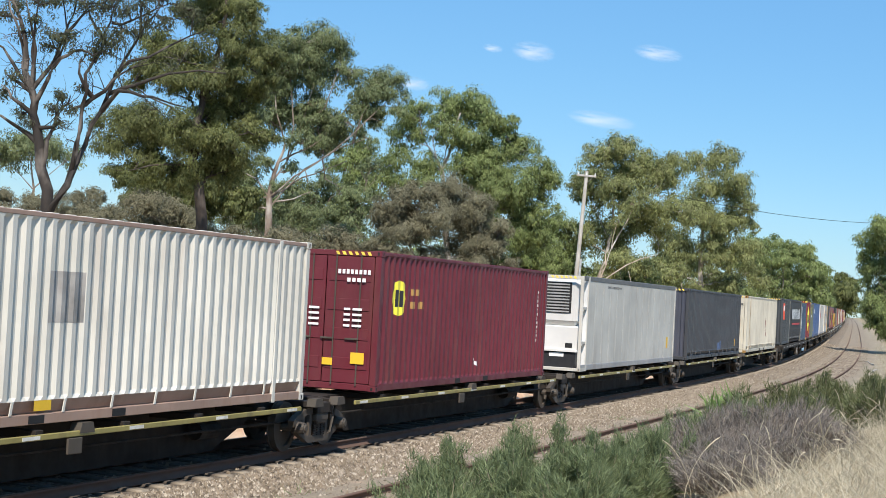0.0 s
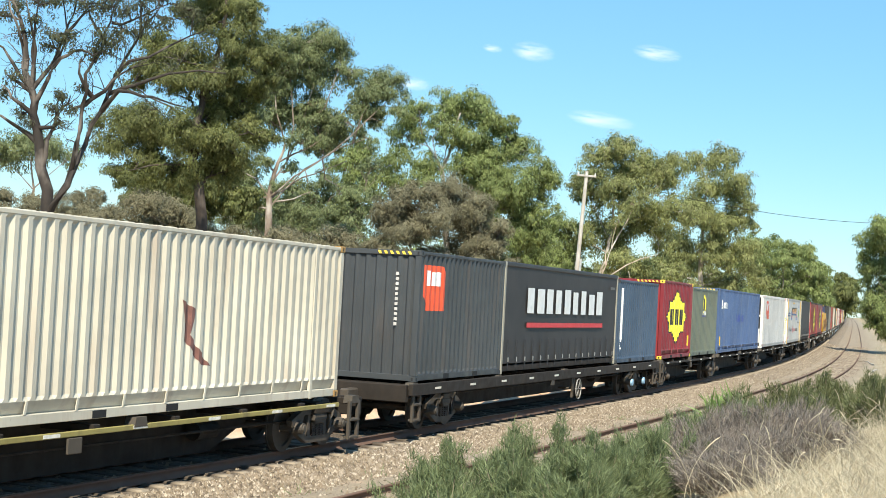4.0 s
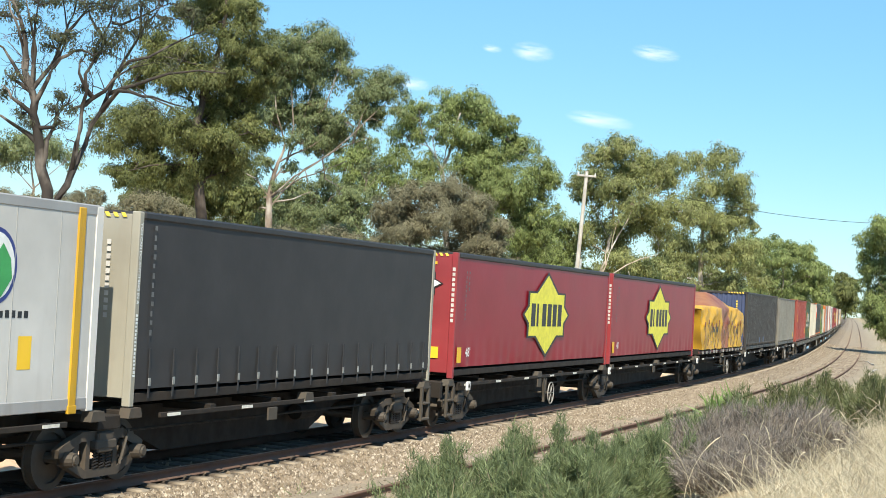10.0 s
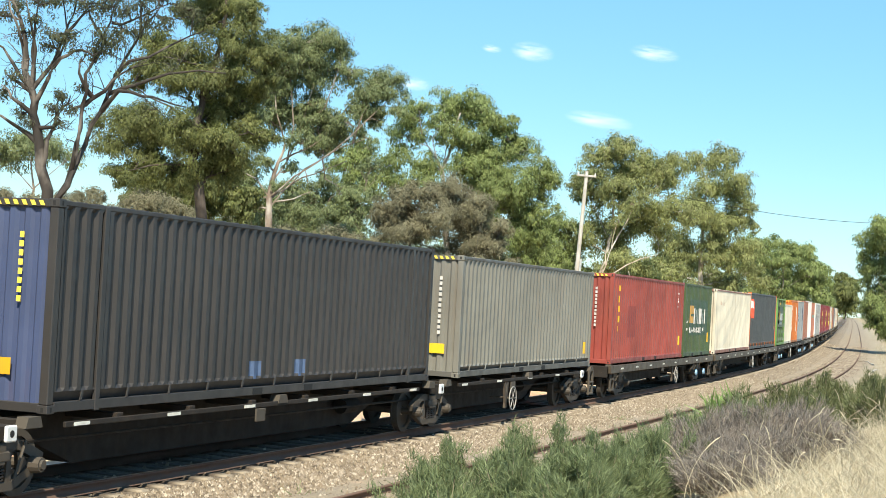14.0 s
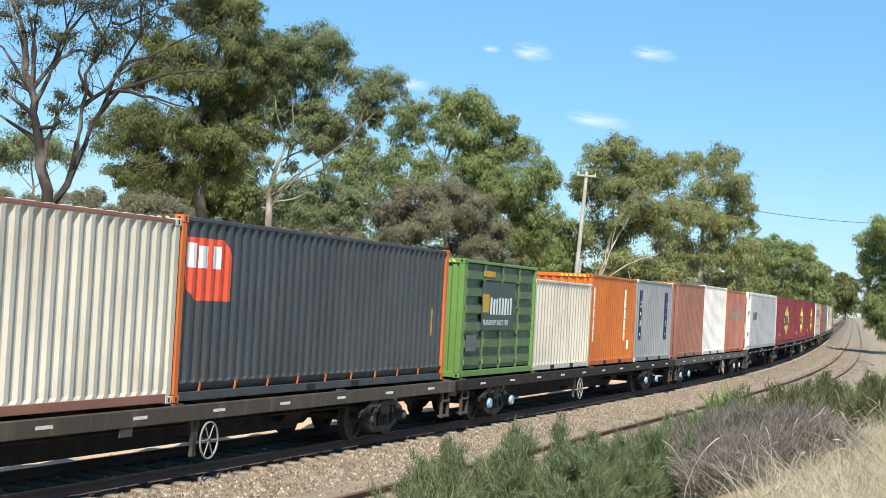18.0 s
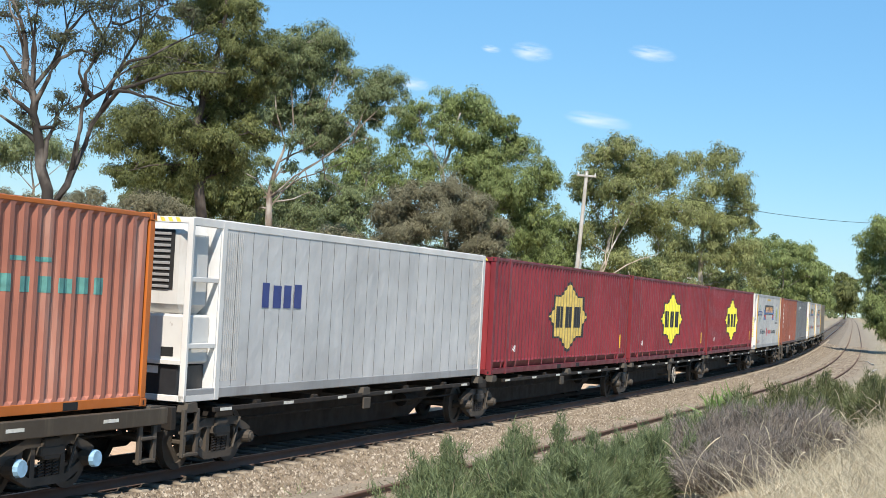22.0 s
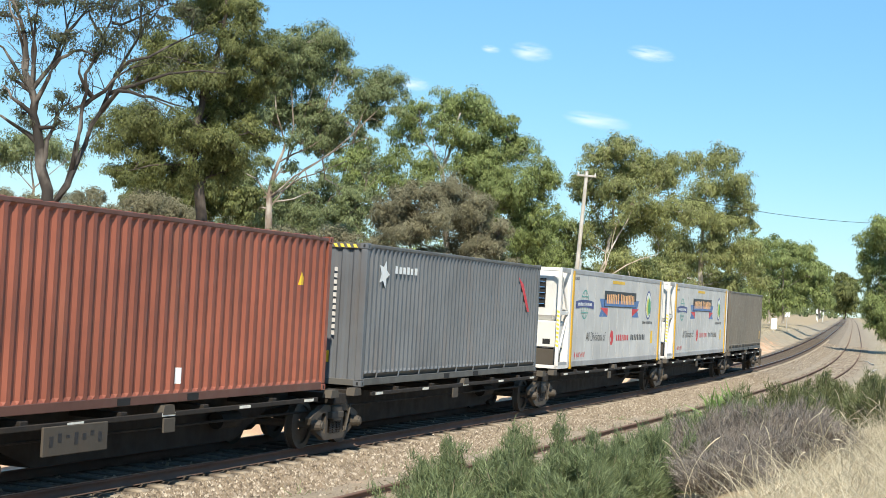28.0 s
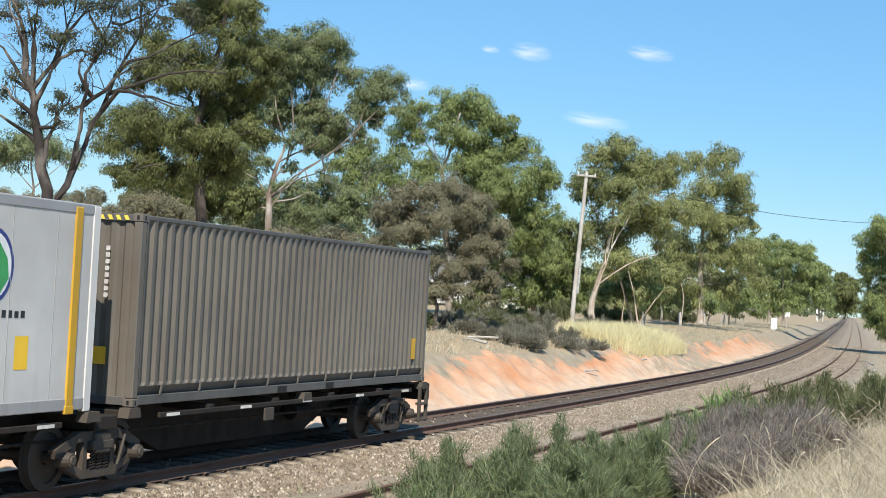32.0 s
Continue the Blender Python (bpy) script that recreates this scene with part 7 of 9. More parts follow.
bough(t, (-12.38, 46.0, 7.64), (-12.82, 46.07, 8.1), (-13.02, 45.76, 8.21))
bough(t, (-11.13, 46.0, 4.13), (-11.05, 46.32, 5.22), (-10.69, 45.52, 6.35), (-10.77, 46.14, 7.46), (-10.6, 45.58, 8.36), (-10.64, 46.56, 9.19), (-10.17, 45.99, 9.94), (-9.94, 45.85, 10.79))
bough(t, (-11.2, 46.0, 4.04), (-10.97, 45.66, 5.11), (-10.75, 46.67, 6.44), (-10.29, 46.3, 7.44), (-9.98, 46.3, 8.51), (-9.56, 46.46, 9.43), (-9.19, 46.14, 10.0), (-8.63, 45.74, 10.64))
bough(t, (-9.88, 46.0, 8.51), (-9.47, 45.84, 8.82), (-8.89, 45.68, 9.05), (-8.19, 46.55, 9.7), (-7.34, 45.42, 9.88))
bough(t, (-10.09, 46.0, 8.04), (-9.26, 45.88, 8.22), (-8.31, 45.87, 8.59), (-7.46, 46.09, 8.8), (-6.74, 46.23, 8.82))
bough(t, (-10.31, 46.0, 7.24), (-9.7, 45.75, 8.01), (-8.95, 45.31, 7.86), (-8.43, 46.0, 7.85), (-7.84, 46.49, 7.76))
bough(t, (-10.25, 46.0, 9.8), (-9.88, 46.15, 9.94), (-9.24, 46.09, 10.31), (-8.46, 45.87, 10.66))
bough(t, (-9.4, 46.0, 9.51), (-9.31, 46.06, 10.22), (-9.4, 45.9, 10.85))
bough(t, (-10.63, 46.0, 8.65), (-10.38, 46.16, 9.12), (-10.28, 45.68, 9.42))
bough(t, (-10.67, 46.0, 7.21), (-10.17, 46.03, 8.0), (-9.71, 45.96, 8.52), (-9.22, 46.22, 8.9))
bough(t, (-10.43, 46.0, 9.62), (-10.78, 46.04, 10.09), (-11.21, 47.02, 10.65))
bough(t, (-11.39, 46.0, 9.7), (-11.01, 46.3, 10.2), (-10.77, 46.6, 10.55))
bough(t, (-10.67, 46.0, 7.62), (-10.85, 45.59, 8.38), (-10.86, 45.86, 8.9))
t = sketch('gumdark', 0.108, 0.82, [(-7.65, 52.0, 0.9), (-8.13, 52.0, 5.72), (-8.39, 52.0, 7.19), (-8.31, 52.0, 8.31), (-8.06, 52.0, 9.63), (-7.82, 52.0, 11.14), (-7.83, 52.0, 12.26)], 1.4)
clumps(t, (-8.04, 52.82, 11.71, 0.81), (-6.97, 52.11, 10.9, 0.73), (-8.47, 52.35, 10.99, 0.60), (-9.14, 52.51, 11.49, 0.47), (-6.68, 52.49, 10.29, 0.60), (-9.54, 52.38, 9.97, 0.64), (-8.9, 52.48, 9.96, 0.64), (-10.1, 52.4, 10.3, 0.51), (-7.49, 51.57, 10.22, 0.73), (-9.38, 51.97, 8.96, 0.64))
clumps(t, (-8.38, 51.71, 9.01, 0.77), (-10.21, 51.73, 9.41, 0.47), (-10.55, 52.07, 8.9, 0.39), (-7.62, 51.74, 9.36, 0.60), (-10.86, 52.23, 7.33, 0.81), (-10.01, 52.14, 7.73, 0.73), (-8.92, 51.31, 7.48, 0.73), (-8.22, 51.89, 6.86, 0.81), (-11.23, 51.86, 6.7, 0.51), (-10.16, 52.58, 6.43, 0.73))
clumps(t, (-9.19, 52.3, 6.17, 0.60), (-7.25, 51.24, 7.0, 0.77), (-6.74, 52.72, 7.86, 0.60), (-7.27, 53.02, 8.7, 0.73), (-8.08, 52.69, 8.12, 0.69), (-6.09, 51.59, 9.9, 0.51), (-6.26, 52.01, 9.33, 0.43), (-10.86, 51.91, 5.94, 0.39), (-8.49, 52.22, 5.8, 0.56), (-10.4, 51.83, 5.74, 0.43))
clumps(t, (-6.97, 51.6, 11.52, 0.56), (-7.66, 52.8, 12.39, 0.77), (-8.49, 51.6, 12.04, 0.64), (-6.66, 52.47, 8.97, 0.47), (-6.15, 52.43, 7.51, 0.43), (-7.45, 52.48, 6.28, 0.60), (-9.65, 52.39, 7.02, 0.64), (-6.81, 51.64, 6.56, 0.43))
bough(t, (-8.34, 52.0, 7.66), (-9.3, 51.86, 8.21), (-9.94, 51.41, 8.47), (-10.45, 51.33, 8.79))
bough(t, (-8.34, 52.0, 7.19), (-9.47, 52.13, 7.57), (-10.61, 52.43, 7.22))
bough(t, (-8.23, 52.0, 8.5), (-7.21, 52.0, 9.52), (-6.53, 52.17, 9.98))
bough(t, (-8.24, 52.0, 7.57), (-7.39, 52.03, 7.37), (-6.68, 52.07, 7.62))
bough(t, (-8.33, 52.0, 6.45), (-9.27, 51.62, 6.34), (-10.2, 51.77, 6.08))
bough(t, (-8.09, 52.0, 9.44), (-8.91, 52.03, 9.75), (-9.58, 51.61, 9.82))
bough(t, (-8.41, 52.0, 7.37), (-8.03, 51.88, 7.49), (-7.6, 51.59, 7.26), (-6.83, 51.83, 7.53))
bough(t, (-8.33, 52.0, 7.94), (-8.64, 52.21, 8.49), (-9.33, 51.8, 8.75))
t = sketch('gum', 0.15, 0.75, [(-8.66, 78.0, 0.9), (-8.67, 78.0, 6.0), (-8.68, 78.0, 7.31), (-8.43, 78.0, 8.31), (-8.16, 78.0, 9.31)], 1.4)
clumps(t, (-9.06, 76.79, 13.72, 1.03), (-8.09, 77.06, 14.23, 0.90), (-6.84, 77.78, 14.39, 1.09), (-5.85, 78.59, 13.97, 0.71), (-7.49, 77.35, 13.38, 1.03), (-6.38, 78.44, 13.07, 1.09), (-5.21, 77.85, 12.98, 0.64), (-8.55, 77.46, 12.75, 0.96), (-7.35, 78.41, 12.36, 0.84), (-9.08, 77.62, 11.69, 0.84))
clumps(t, (-9.63, 77.78, 12.7, 0.71), (-3.61, 78.61, 12.77, 0.96), (-4.29, 77.99, 11.85, 0.96), (-2.99, 78.39, 12.12, 0.58), (-4.78, 78.03, 11.14, 0.64), (-5.48, 77.48, 10.63, 0.64), (-6.64, 77.86, 10.18, 1.03), (-7.86, 78.86, 10.45, 0.96), (-9.25, 78.13, 10.43, 0.84), (-5.84, 78.86, 9.89, 0.77))
clumps(t, (-7.4, 77.15, 9.44, 0.71), (-11.04, 78.96, 7.98, 0.96), (-10.13, 78.9, 7.44, 0.90), (-9.07, 77.8, 8.24, 0.51), (-10.59, 78.71, 6.54, 0.71), (-9.77, 78.46, 9.01, 0.71), (-8.53, 78.32, 11.54, 0.71), (-7.53, 78.77, 6.19, 0.77), (-6.79, 78.71, 5.83, 0.71), (-9.47, 78.71, 5.96, 0.71))
clumps(t, (-4.47, 78.08, 10.11, 0.51), (-6.82, 78.25, 11.27, 0.64), (-3.87, 78.46, 10.98, 0.51), (-8.41, 78.2, 7.21, 0.45), (-2.77, 78.05, 11.32, 0.45), (-11.14, 78.93, 7.01, 0.77), (-7.78, 78.07, 8.09, 0.45), (-6.36, 78.23, 9.29, 0.58))
bough(t, (-8.57, 78.0, 6.76), (-7.56, 77.52, 7.74), (-6.49, 77.29, 8.43), (-4.89, 76.81, 9.91), (-3.5, 78.15, 11.66), (-3.04, 79.03, 12.53))
bough(t, (-8.45, 78.0, 6.64), (-7.19, 78.08, 7.73), (-6.16, 78.62, 8.27), (-5.23, 79.63, 8.82))
bough(t, (-8.62, 78.0, 7.32), (-8.01, 78.14, 8.49), (-7.5, 78.2, 10.22), (-6.98, 77.72, 12.31))
bough(t, (-8.14, 78.0, 9.12), (-8.62, 77.2, 10.72), (-9.21, 78.76, 13.08))
bough(t, (-8.35, 78.0, 8.32), (-6.96, 77.12, 9.15), (-5.91, 78.65, 10.12), (-5.4, 77.99, 11.22), (-4.85, 79.13, 12.24))
bough(t, (-8.64, 78.0, 6.9), (-9.38, 77.97, 7.44), (-10.15, 77.18, 7.82))
bough(t, (-8.67, 78.0, 6.62), (-9.75, 78.18, 6.67), (-10.66, 77.44, 6.97))
bough(t, (-8.56, 78.0, 6.07), (-8.08, 77.91, 6.94), (-7.08, 78.04, 8.15), (-5.51, 77.87, 9.33), (-4.16, 77.81, 9.92))
bough(t, (-7.53, 78.0, 10.06), (-6.35, 77.58, 11.23), (-5.85, 77.81, 13.25))
bough(t, (-8.0, 78.0, 8.49), (-7.71, 76.93, 10.08), (-8.12, 77.84, 12.22), (-8.27, 76.8, 13.46))
bough(t, (-6.55, 78.0, 8.47), (-6.11, 78.56, 7.77), (-5.44, 79.27, 7.53))
bough(t, (-4.96, 78.0, 10.01), (-4.49, 77.02, 10.92), (-4.2, 78.14, 11.76))
bough(t, (-8.6, 78.0, 5.84), (-9.69, 77.94, 6.25), (-10.18, 76.95, 6.38))
bough(t, (-8.33, 78.0, 6.59), (-7.53, 78.27, 6.67), (-6.67, 77.54, 7.05))
t = sketch('gumbright', 0.21, 0.8, [(1.01, 108.0, 0.9), (0.29, 108.0, 4.67), (-0.13, 108.0, 7.72), (-0.47, 108.0, 10.77), (-0.02, 108.0, 12.74), (0.38, 108.0, 14.71)], 1.4)
clumps(t, (-2.43, 108.27, 14.65, 0.98), (-0.63, 109.29, 15.38, 1.33), (1.25, 109.31, 15.23, 1.42), (2.52, 107.14, 14.19, 0.98), (3.63, 108.27, 13.47, 0.89), (-3.15, 109.26, 12.89, 1.33), (-0.7, 107.17, 13.46, 1.16), (1.2, 107.69, 12.75, 1.51), (3.16, 108.68, 11.84, 1.33), (4.73, 108.66, 12.52, 1.16))
clumps(t, (5.95, 107.87, 11.33, 1.07), (6.97, 108.3, 10.59, 0.89), (-1.39, 108.54, 10.65, 1.33), (-3.71, 107.59, 10.93, 1.16), (-5.74, 108.36, 11.81, 0.98), (-6.55, 108.21, 10.57, 1.16), (-4.32, 108.63, 9.63, 1.33), (-5.8, 108.03, 9.08, 1.16), (2.16, 107.41, 10.5, 1.51), (4.14, 107.76, 9.93, 1.51))
clumps(t, (5.81, 109.26, 9.38, 1.25), (3.87, 109.33, 8.43, 1.33), (5.6, 109.33, 7.41, 1.33), (-3.41, 107.47, 14.13, 0.71), (3.86, 107.55, 14.39, 0.53), (0.9, 106.65, 10.8, 1.16), (-7.94, 108.68, 10.17, 0.80), (-7.07, 109.04, 8.91, 0.89), (-2.42, 107.16, 9.4, 1.33), (2.95, 107.25, 9.3, 1.33))
clumps(t, (6.78, 109.07, 8.36, 1.07), (6.76, 109.16, 6.42, 1.16), (4.61, 109.33, 6.62, 1.33), (-5.76, 109.07, 7.27, 1.07), (-7.33, 108.98, 7.44, 0.98), (-8.83, 108.89, 6.92, 0.89), (1.7, 107.42, 14.96, 0.80), (-8.03, 108.13, 11.59, 0.53))
bough(t, (-0.44, 108.0, 10.39), (-1.31, 109.06, 11.94), (-2.18, 107.85, 13.12), (-2.41, 108.04, 14.47))
bough(t, (-0.29, 108.0, 9.63), (-1.1, 107.44, 11.83), (-1.37, 107.12, 12.74))
bough(t, (-0.24, 108.0, 10.79), (-0.33, 108.34, 12.75), (-0.77, 109.18, 15.12))
bough(t, (-0.02, 108.0, 12.74), (1.43, 108.45, 13.88), (2.57, 109.45, 14.46))
bough(t, (-0.08, 108.0, 8.11), (2.13, 108.43, 10.26), (3.92, 108.03, 11.74), (5.45, 109.0, 12.53))
bough(t, (-0.09, 108.0, 7.34), (-2.83, 108.36, 9.43), (-5.27, 107.88, 11.12))
bough(t, (0.02, 108.0, 6.96), (3.1, 108.44, 8.02), (5.74, 109.54, 9.46))
bough(t, (-0.47, 108.0, 10.77), (-0.87, 108.14, 11.33), (-1.52, 107.57, 12.19), (-2.72, 108.86, 12.58))
bough(t, (-0.11, 108.0, 7.53), (-3.94, 109.14, 8.6), (-6.63, 107.75, 9.07))
t = sketch('casuarina', 0.134, 1.15, [(-0.15, 70.0, 0.9), (0.0, 70.0, 2.1), (-0.71, 70.0, 3.66), (-1.56, 70.0, 4.83), (-1.34, 70.0, 5.98)], 1.4)
clumps(t, (-2.24, 69.81, 6.37, 0.85), (-1.24, 70.02, 6.86, 0.80), (0.19, 70.6, 7.12, 0.94), (1.5, 70.45, 6.52, 0.94), (-0.21, 69.25, 5.97, 0.90), (-1.57, 69.51, 5.12, 0.90), (1.18, 70.67, 5.09, 0.94), (2.23, 69.99, 4.91, 0.55), (-0.45, 70.24, 4.13, 0.80), (0.51, 70.42, 3.47, 0.80))
clumps(t, (2.01, 70.18, 3.4, 0.70), (-2.38, 70.31, 5.52, 0.70), (-3.01, 70.04, 5.96, 0.50), (2.42, 69.74, 5.8, 0.50), (-2.03, 69.55, 4.04, 0.75), (1.05, 70.71, 5.96, 0.75), (3.04, 69.63, 4.23, 0.40), (-0.94, 70.22, 2.89, 0.60), (2.33, 70.29, 2.67, 0.40), (1.06, 69.74, 2.82, 0.50))
clumps(t, (-0.18, 69.57, 2.71, 0.50), (-1.95, 69.89, 3.05, 0.55), (-2.82, 69.79, 4.47, 0.65), (1.45, 69.95, 4.1, 0.65))
bough(t, (-0.13, 70.0, 2.21), (0.52, 70.09, 3.27), (1.42, 69.68, 4.34), (1.53, 69.15, 5.82))
bough(t, (-0.71, 70.0, 3.66), (-0.37, 69.83, 4.93), (0.24, 70.43, 6.51))
bough(t, (-1.34, 70.0, 4.6), (-2.14, 69.88, 5.28), (-2.48, 70.47, 6.02))
bough(t, (-0.04, 70.0, 1.72), (-0.75, 70.38, 2.03), (-1.21, 70.02, 3.12))
bough(t, (0.34, 70.0, 1.13), (0.62, 69.72, 2.16), (0.64, 69.35, 3.28))
bough(t, (-0.53, 70.0, 3.93), (0.43, 69.99, 4.38), (1.9, 70.44, 4.77))
t = sketch('gum', 0.188, 0.8, [(-7.77, 98.0, 0.9), (-8.03, 98.0, 5.93), (-8.46, 98.0, 7.64), (-8.89, 98.0, 9.36)], 1.4)
clumps(t, (-9.39, 97.19, 7.87, 0.97), (-8.02, 97.75, 7.6, 1.05), (-6.69, 98.26, 7.99, 0.97), (-7.39, 97.18, 8.81, 0.73), (-8.73, 98.78, 6.78, 0.97), (-6.9, 97.79, 6.72, 1.05), (-5.68, 97.46, 6.99, 0.89), (-10.0, 97.41, 6.72, 0.89), (-11.38, 98.32, 7.41, 0.89), (-11.97, 96.95, 6.07, 0.97))
clumps(t, (-10.62, 97.46, 5.86, 0.89), (-5.24, 97.58, 7.83, 0.89), (-4.88, 97.53, 9.67, 0.81), (-9.15, 98.58, 5.68, 1.05), (-13.19, 98.23, 6.19, 1.05), (-14.4, 98.94, 6.82, 0.97), (-15.34, 98.43, 6.36, 0.89), (-5.79, 97.56, 6.11, 0.89), (-7.5, 97.63, 5.79, 0.89), (-14.27, 97.2, 8.14, 0.89))
clumps(t, (-15.27, 97.5, 7.2, 0.81))
bough(t, (-8.03, 98.0, 5.93), (-7.12, 97.24, 7.72), (-6.4, 98.4, 8.55))
bough(t, (-8.06, 98.0, 6.28), (-9.39, 97.85, 7.21), (-10.9, 98.74, 7.47))
bough(t, (-8.26, 98.0, 6.96), (-8.06, 97.84, 8.02), (-7.59, 97.41, 8.91))
t = sketch('gumdark', 0.159, 0.9, [(-11.35, 66.0, 0.9), (-11.52, 66.0, 5.06), (-11.51, 66.0, 6.0)], 1.4)
clumps(t, (-12.13, 65.4, 6.15, 0.60), (-11.38, 65.27, 5.86, 0.71), (-10.75, 66.44, 5.85, 0.71), (-12.66, 65.99, 5.66, 0.54), (-9.97, 65.88, 6.01, 0.65), (-11.01, 66.23, 5.23, 0.71), (-11.99, 66.41, 5.22, 0.65), (-13.03, 65.55, 5.56, 0.44), (-9.47, 66.78, 5.62, 0.71), (-10.25, 66.72, 5.08, 0.65))
clumps(t, (-8.63, 65.88, 5.49, 0.60), (-8.1, 65.96, 6.06, 0.49), (-9.14, 65.67, 6.31, 0.60))
bough(t, (-11.5, 66.0, 5.29), (-10.52, 65.77, 5.84))
bough(t, (-11.51, 66.0, 5.18), (-12.36, 66.18, 5.82))
t = sketch('casuarina', 0.142, 0.95, [(-16.97, 70.0, 0.9), (-17.02, 70.0, 2.99), (-17.06, 70.0, 3.98)], 1.4)
clumps(t, (-19.18, 69.41, 4.4, 0.60), (-18.36, 69.59, 4.16, 0.65), (-17.68, 70.47, 4.6, 0.65), (-16.68, 70.13, 4.47, 0.65), (-15.71, 69.42, 4.88, 0.60), (-18.72, 69.9, 3.34, 0.65), (-17.69, 69.97, 3.38, 0.65), (-16.54, 69.47, 3.52, 0.65), (-15.77, 70.36, 3.76, 0.65), (-14.62, 69.45, 4.23, 0.60))
clumps(t, (-19.33, 69.87, 5.23, 0.50), (-16.34, 70.02, 5.4, 0.50), (-15.44, 69.92, 5.57, 0.50), (-14.5, 70.1, 4.96, 0.50), (-18.18, 70.26, 5.2, 0.45), (-13.9, 70.6, 4.15, 0.55), (-12.84, 69.72, 3.97, 0.55))
bough(t, (-17.01, 70.0, 3.24), (-17.98, 69.94, 3.9))
bough(t, (-17.04, 70.0, 3.49), (-16.1, 70.24, 4.33))
bough(t, (-17.03, 70.0, 3.74), (-16.78, 69.95, 4.38))
t = sketch('gumbright', 0.244, 1.0, [(7.75, 127, 0.33), (7.54, 127, 2.8), (7.12, 127, 5.03)])
clumps(t, (6.23, 125.2, 6.5, 1.71), (8.02, 125.96, 5.46, 1.62), (5.78, 127.75, 4.23, 1.44), (9.07, 127.12, 3.61, 1.53), (7.29, 126.6, 2.78, 1.44), (9.96, 129.03, 5.52, 1.44), (5.35, 127.45, 2.15, 1.26), (10.23, 126.4, 2.59, 1.17))
bough(t, (7.58, 127.0, 2.35), (9.07, 127.43, 3.84))
bough(t, (7.54, 127.0, 2.8), (6.06, 127.34, 4.48))
t = sketch('gumolive', 0.242, 0.85, [(12.25, 126, 0.62), (12.02, 126, 2.75), (12.51, 126, 4.37), (12.9, 126, 6.2), (13.27, 126, 8.7), (13.23, 126, 11.85)])
clumps(t, (11.65, 125.32, 13.69, 1.43), (13.28, 124.61, 14.67, 1.43), (14.9, 126.19, 13.58, 1.7), (11.65, 127.72, 11.13, 1.7), (13.95, 123.83, 10.9, 2.06), (16.79, 127.75, 12.49, 1.88), (18.0, 127.69, 14.19, 1.25), (13.27, 127.84, 8.31, 1.88), (16.46, 127.95, 8.59, 1.88))
clumps(t, (17.92, 123.32, 10.12, 1.7), (11.17, 126.66, 7.64, 1.61), (10.2, 127.25, 11.66, 1.07), (14.38, 123.68, 5.63, 1.61))
bough(t, (12.76, 126.0, 4.7), (14.69, 125.72, 5.86), (17.04, 126.07, 6.78))
bough(t, (12.72, 126.0, 5.15), (12.86, 125.97, 6.64), (11.45, 126.66, 7.07))
bough(t, (13.27, 126.0, 8.7), (15.47, 125.47, 11.12), (16.46, 125.1, 12.08))
bough(t, (13.12, 126.0, 7.79), (11.51, 125.48, 10.32))
t = sketch('gumolive', 0.288, 0.85, [(24.81, 150, 1.13), (24.34, 150, 6.7), (24.21, 150, 11.51), (24.2, 150, 14.72)])
clumps(t, (23.97, 152.59, 16.22, 1.7), (25.97, 151.93, 16.9, 1.7), (26.61, 147.88, 14.54, 1.6), (24.29, 150.01, 13.66, 1.92), (27.48, 149.12, 12.02, 1.49), (23.27, 148.8, 10.85, 2.02), (26.03, 149.04, 10.03, 2.02), (21.96, 150.95, 8.12, 2.02), (29.01, 150.21, 10.86, 0.75))
clumps(t, (25.11, 149.15, 7.3, 1.92), (20.99, 148.21, 5.34, 1.81), (27.79, 149.01, 8.06, 1.81), (19.49, 148.08, 4.15, 1.6), (24.06, 150.28, 4.27, 1.6), (27.11, 151.1, 4.8, 1.6))
bough(t, (24.27, 150.0, 8.84), (26.51, 149.5, 11.69), (27.34, 149.23, 13.88))
bough(t, (24.41, 150.0, 7.78), (22.01, 150.13, 9.18))
t = sketch('gumbright', 0.384, 1.0, [(43.32, 200, 1.47), (42.9, 200, 6.56), (42.88, 200, 9.41)])
clumps(t, (40.28, 201.93, 8.49, 2.13), (42.74, 199.24, 9.04, 1.99), (45.81, 201.92, 6.81, 1.99), (41.38, 200.78, 5.35, 1.99), (43.59, 199.66, 10.18, 1.56), (46.57, 199.3, 7.59, 1.7), (37.35, 199.98, 4.65, 1.99), (38.88, 201.01, 10.15, 1.56), (47.92, 199.64, 5.22, 1.42))
clumps(t, (45.09, 200.97, 4.24, 1.56), (42.74, 199.82, 3.7, 1.42), (39.37, 198.84, 3.42, 1.42))
bough(t, (43.02, 200.0, 5.15), (40.0, 200.23, 7.74))
bough(t, (42.96, 200.0, 5.85), (45.65, 199.91, 7.51))
t = sketch('gumbright', 0.451, 1.0, [(48.83, 235, 0.94), (48.5, 235, 6.94), (48.48, 235, 11.13)])
clumps(t, (45.31, 234.52, 11.85, 2.0), (49.18, 237.23, 12.41, 1.84), (51.89, 237.22, 12.31, 1.59), (53.5, 234.43, 11.73, 1.42), (47.95, 237.76, 8.16, 2.17), (51.21, 236.94, 7.6, 2.09), (54.79, 233.73, 6.24, 1.67), (42.92, 234.77, 8.97, 2.0), (42.28, 232.79, 4.33, 1.84))
clumps(t, (57.65, 235.92, 4.37, 0.92), (47.08, 235.87, 3.87, 1.67), (56.49, 236.66, 9.32, 1.34), (53.43, 236.72, 5.68, 1.84), (49.64, 235.81, 3.26, 1.5))
bough(t, (48.56, 235.0, 6.11), (45.5, 235.08, 10.87))
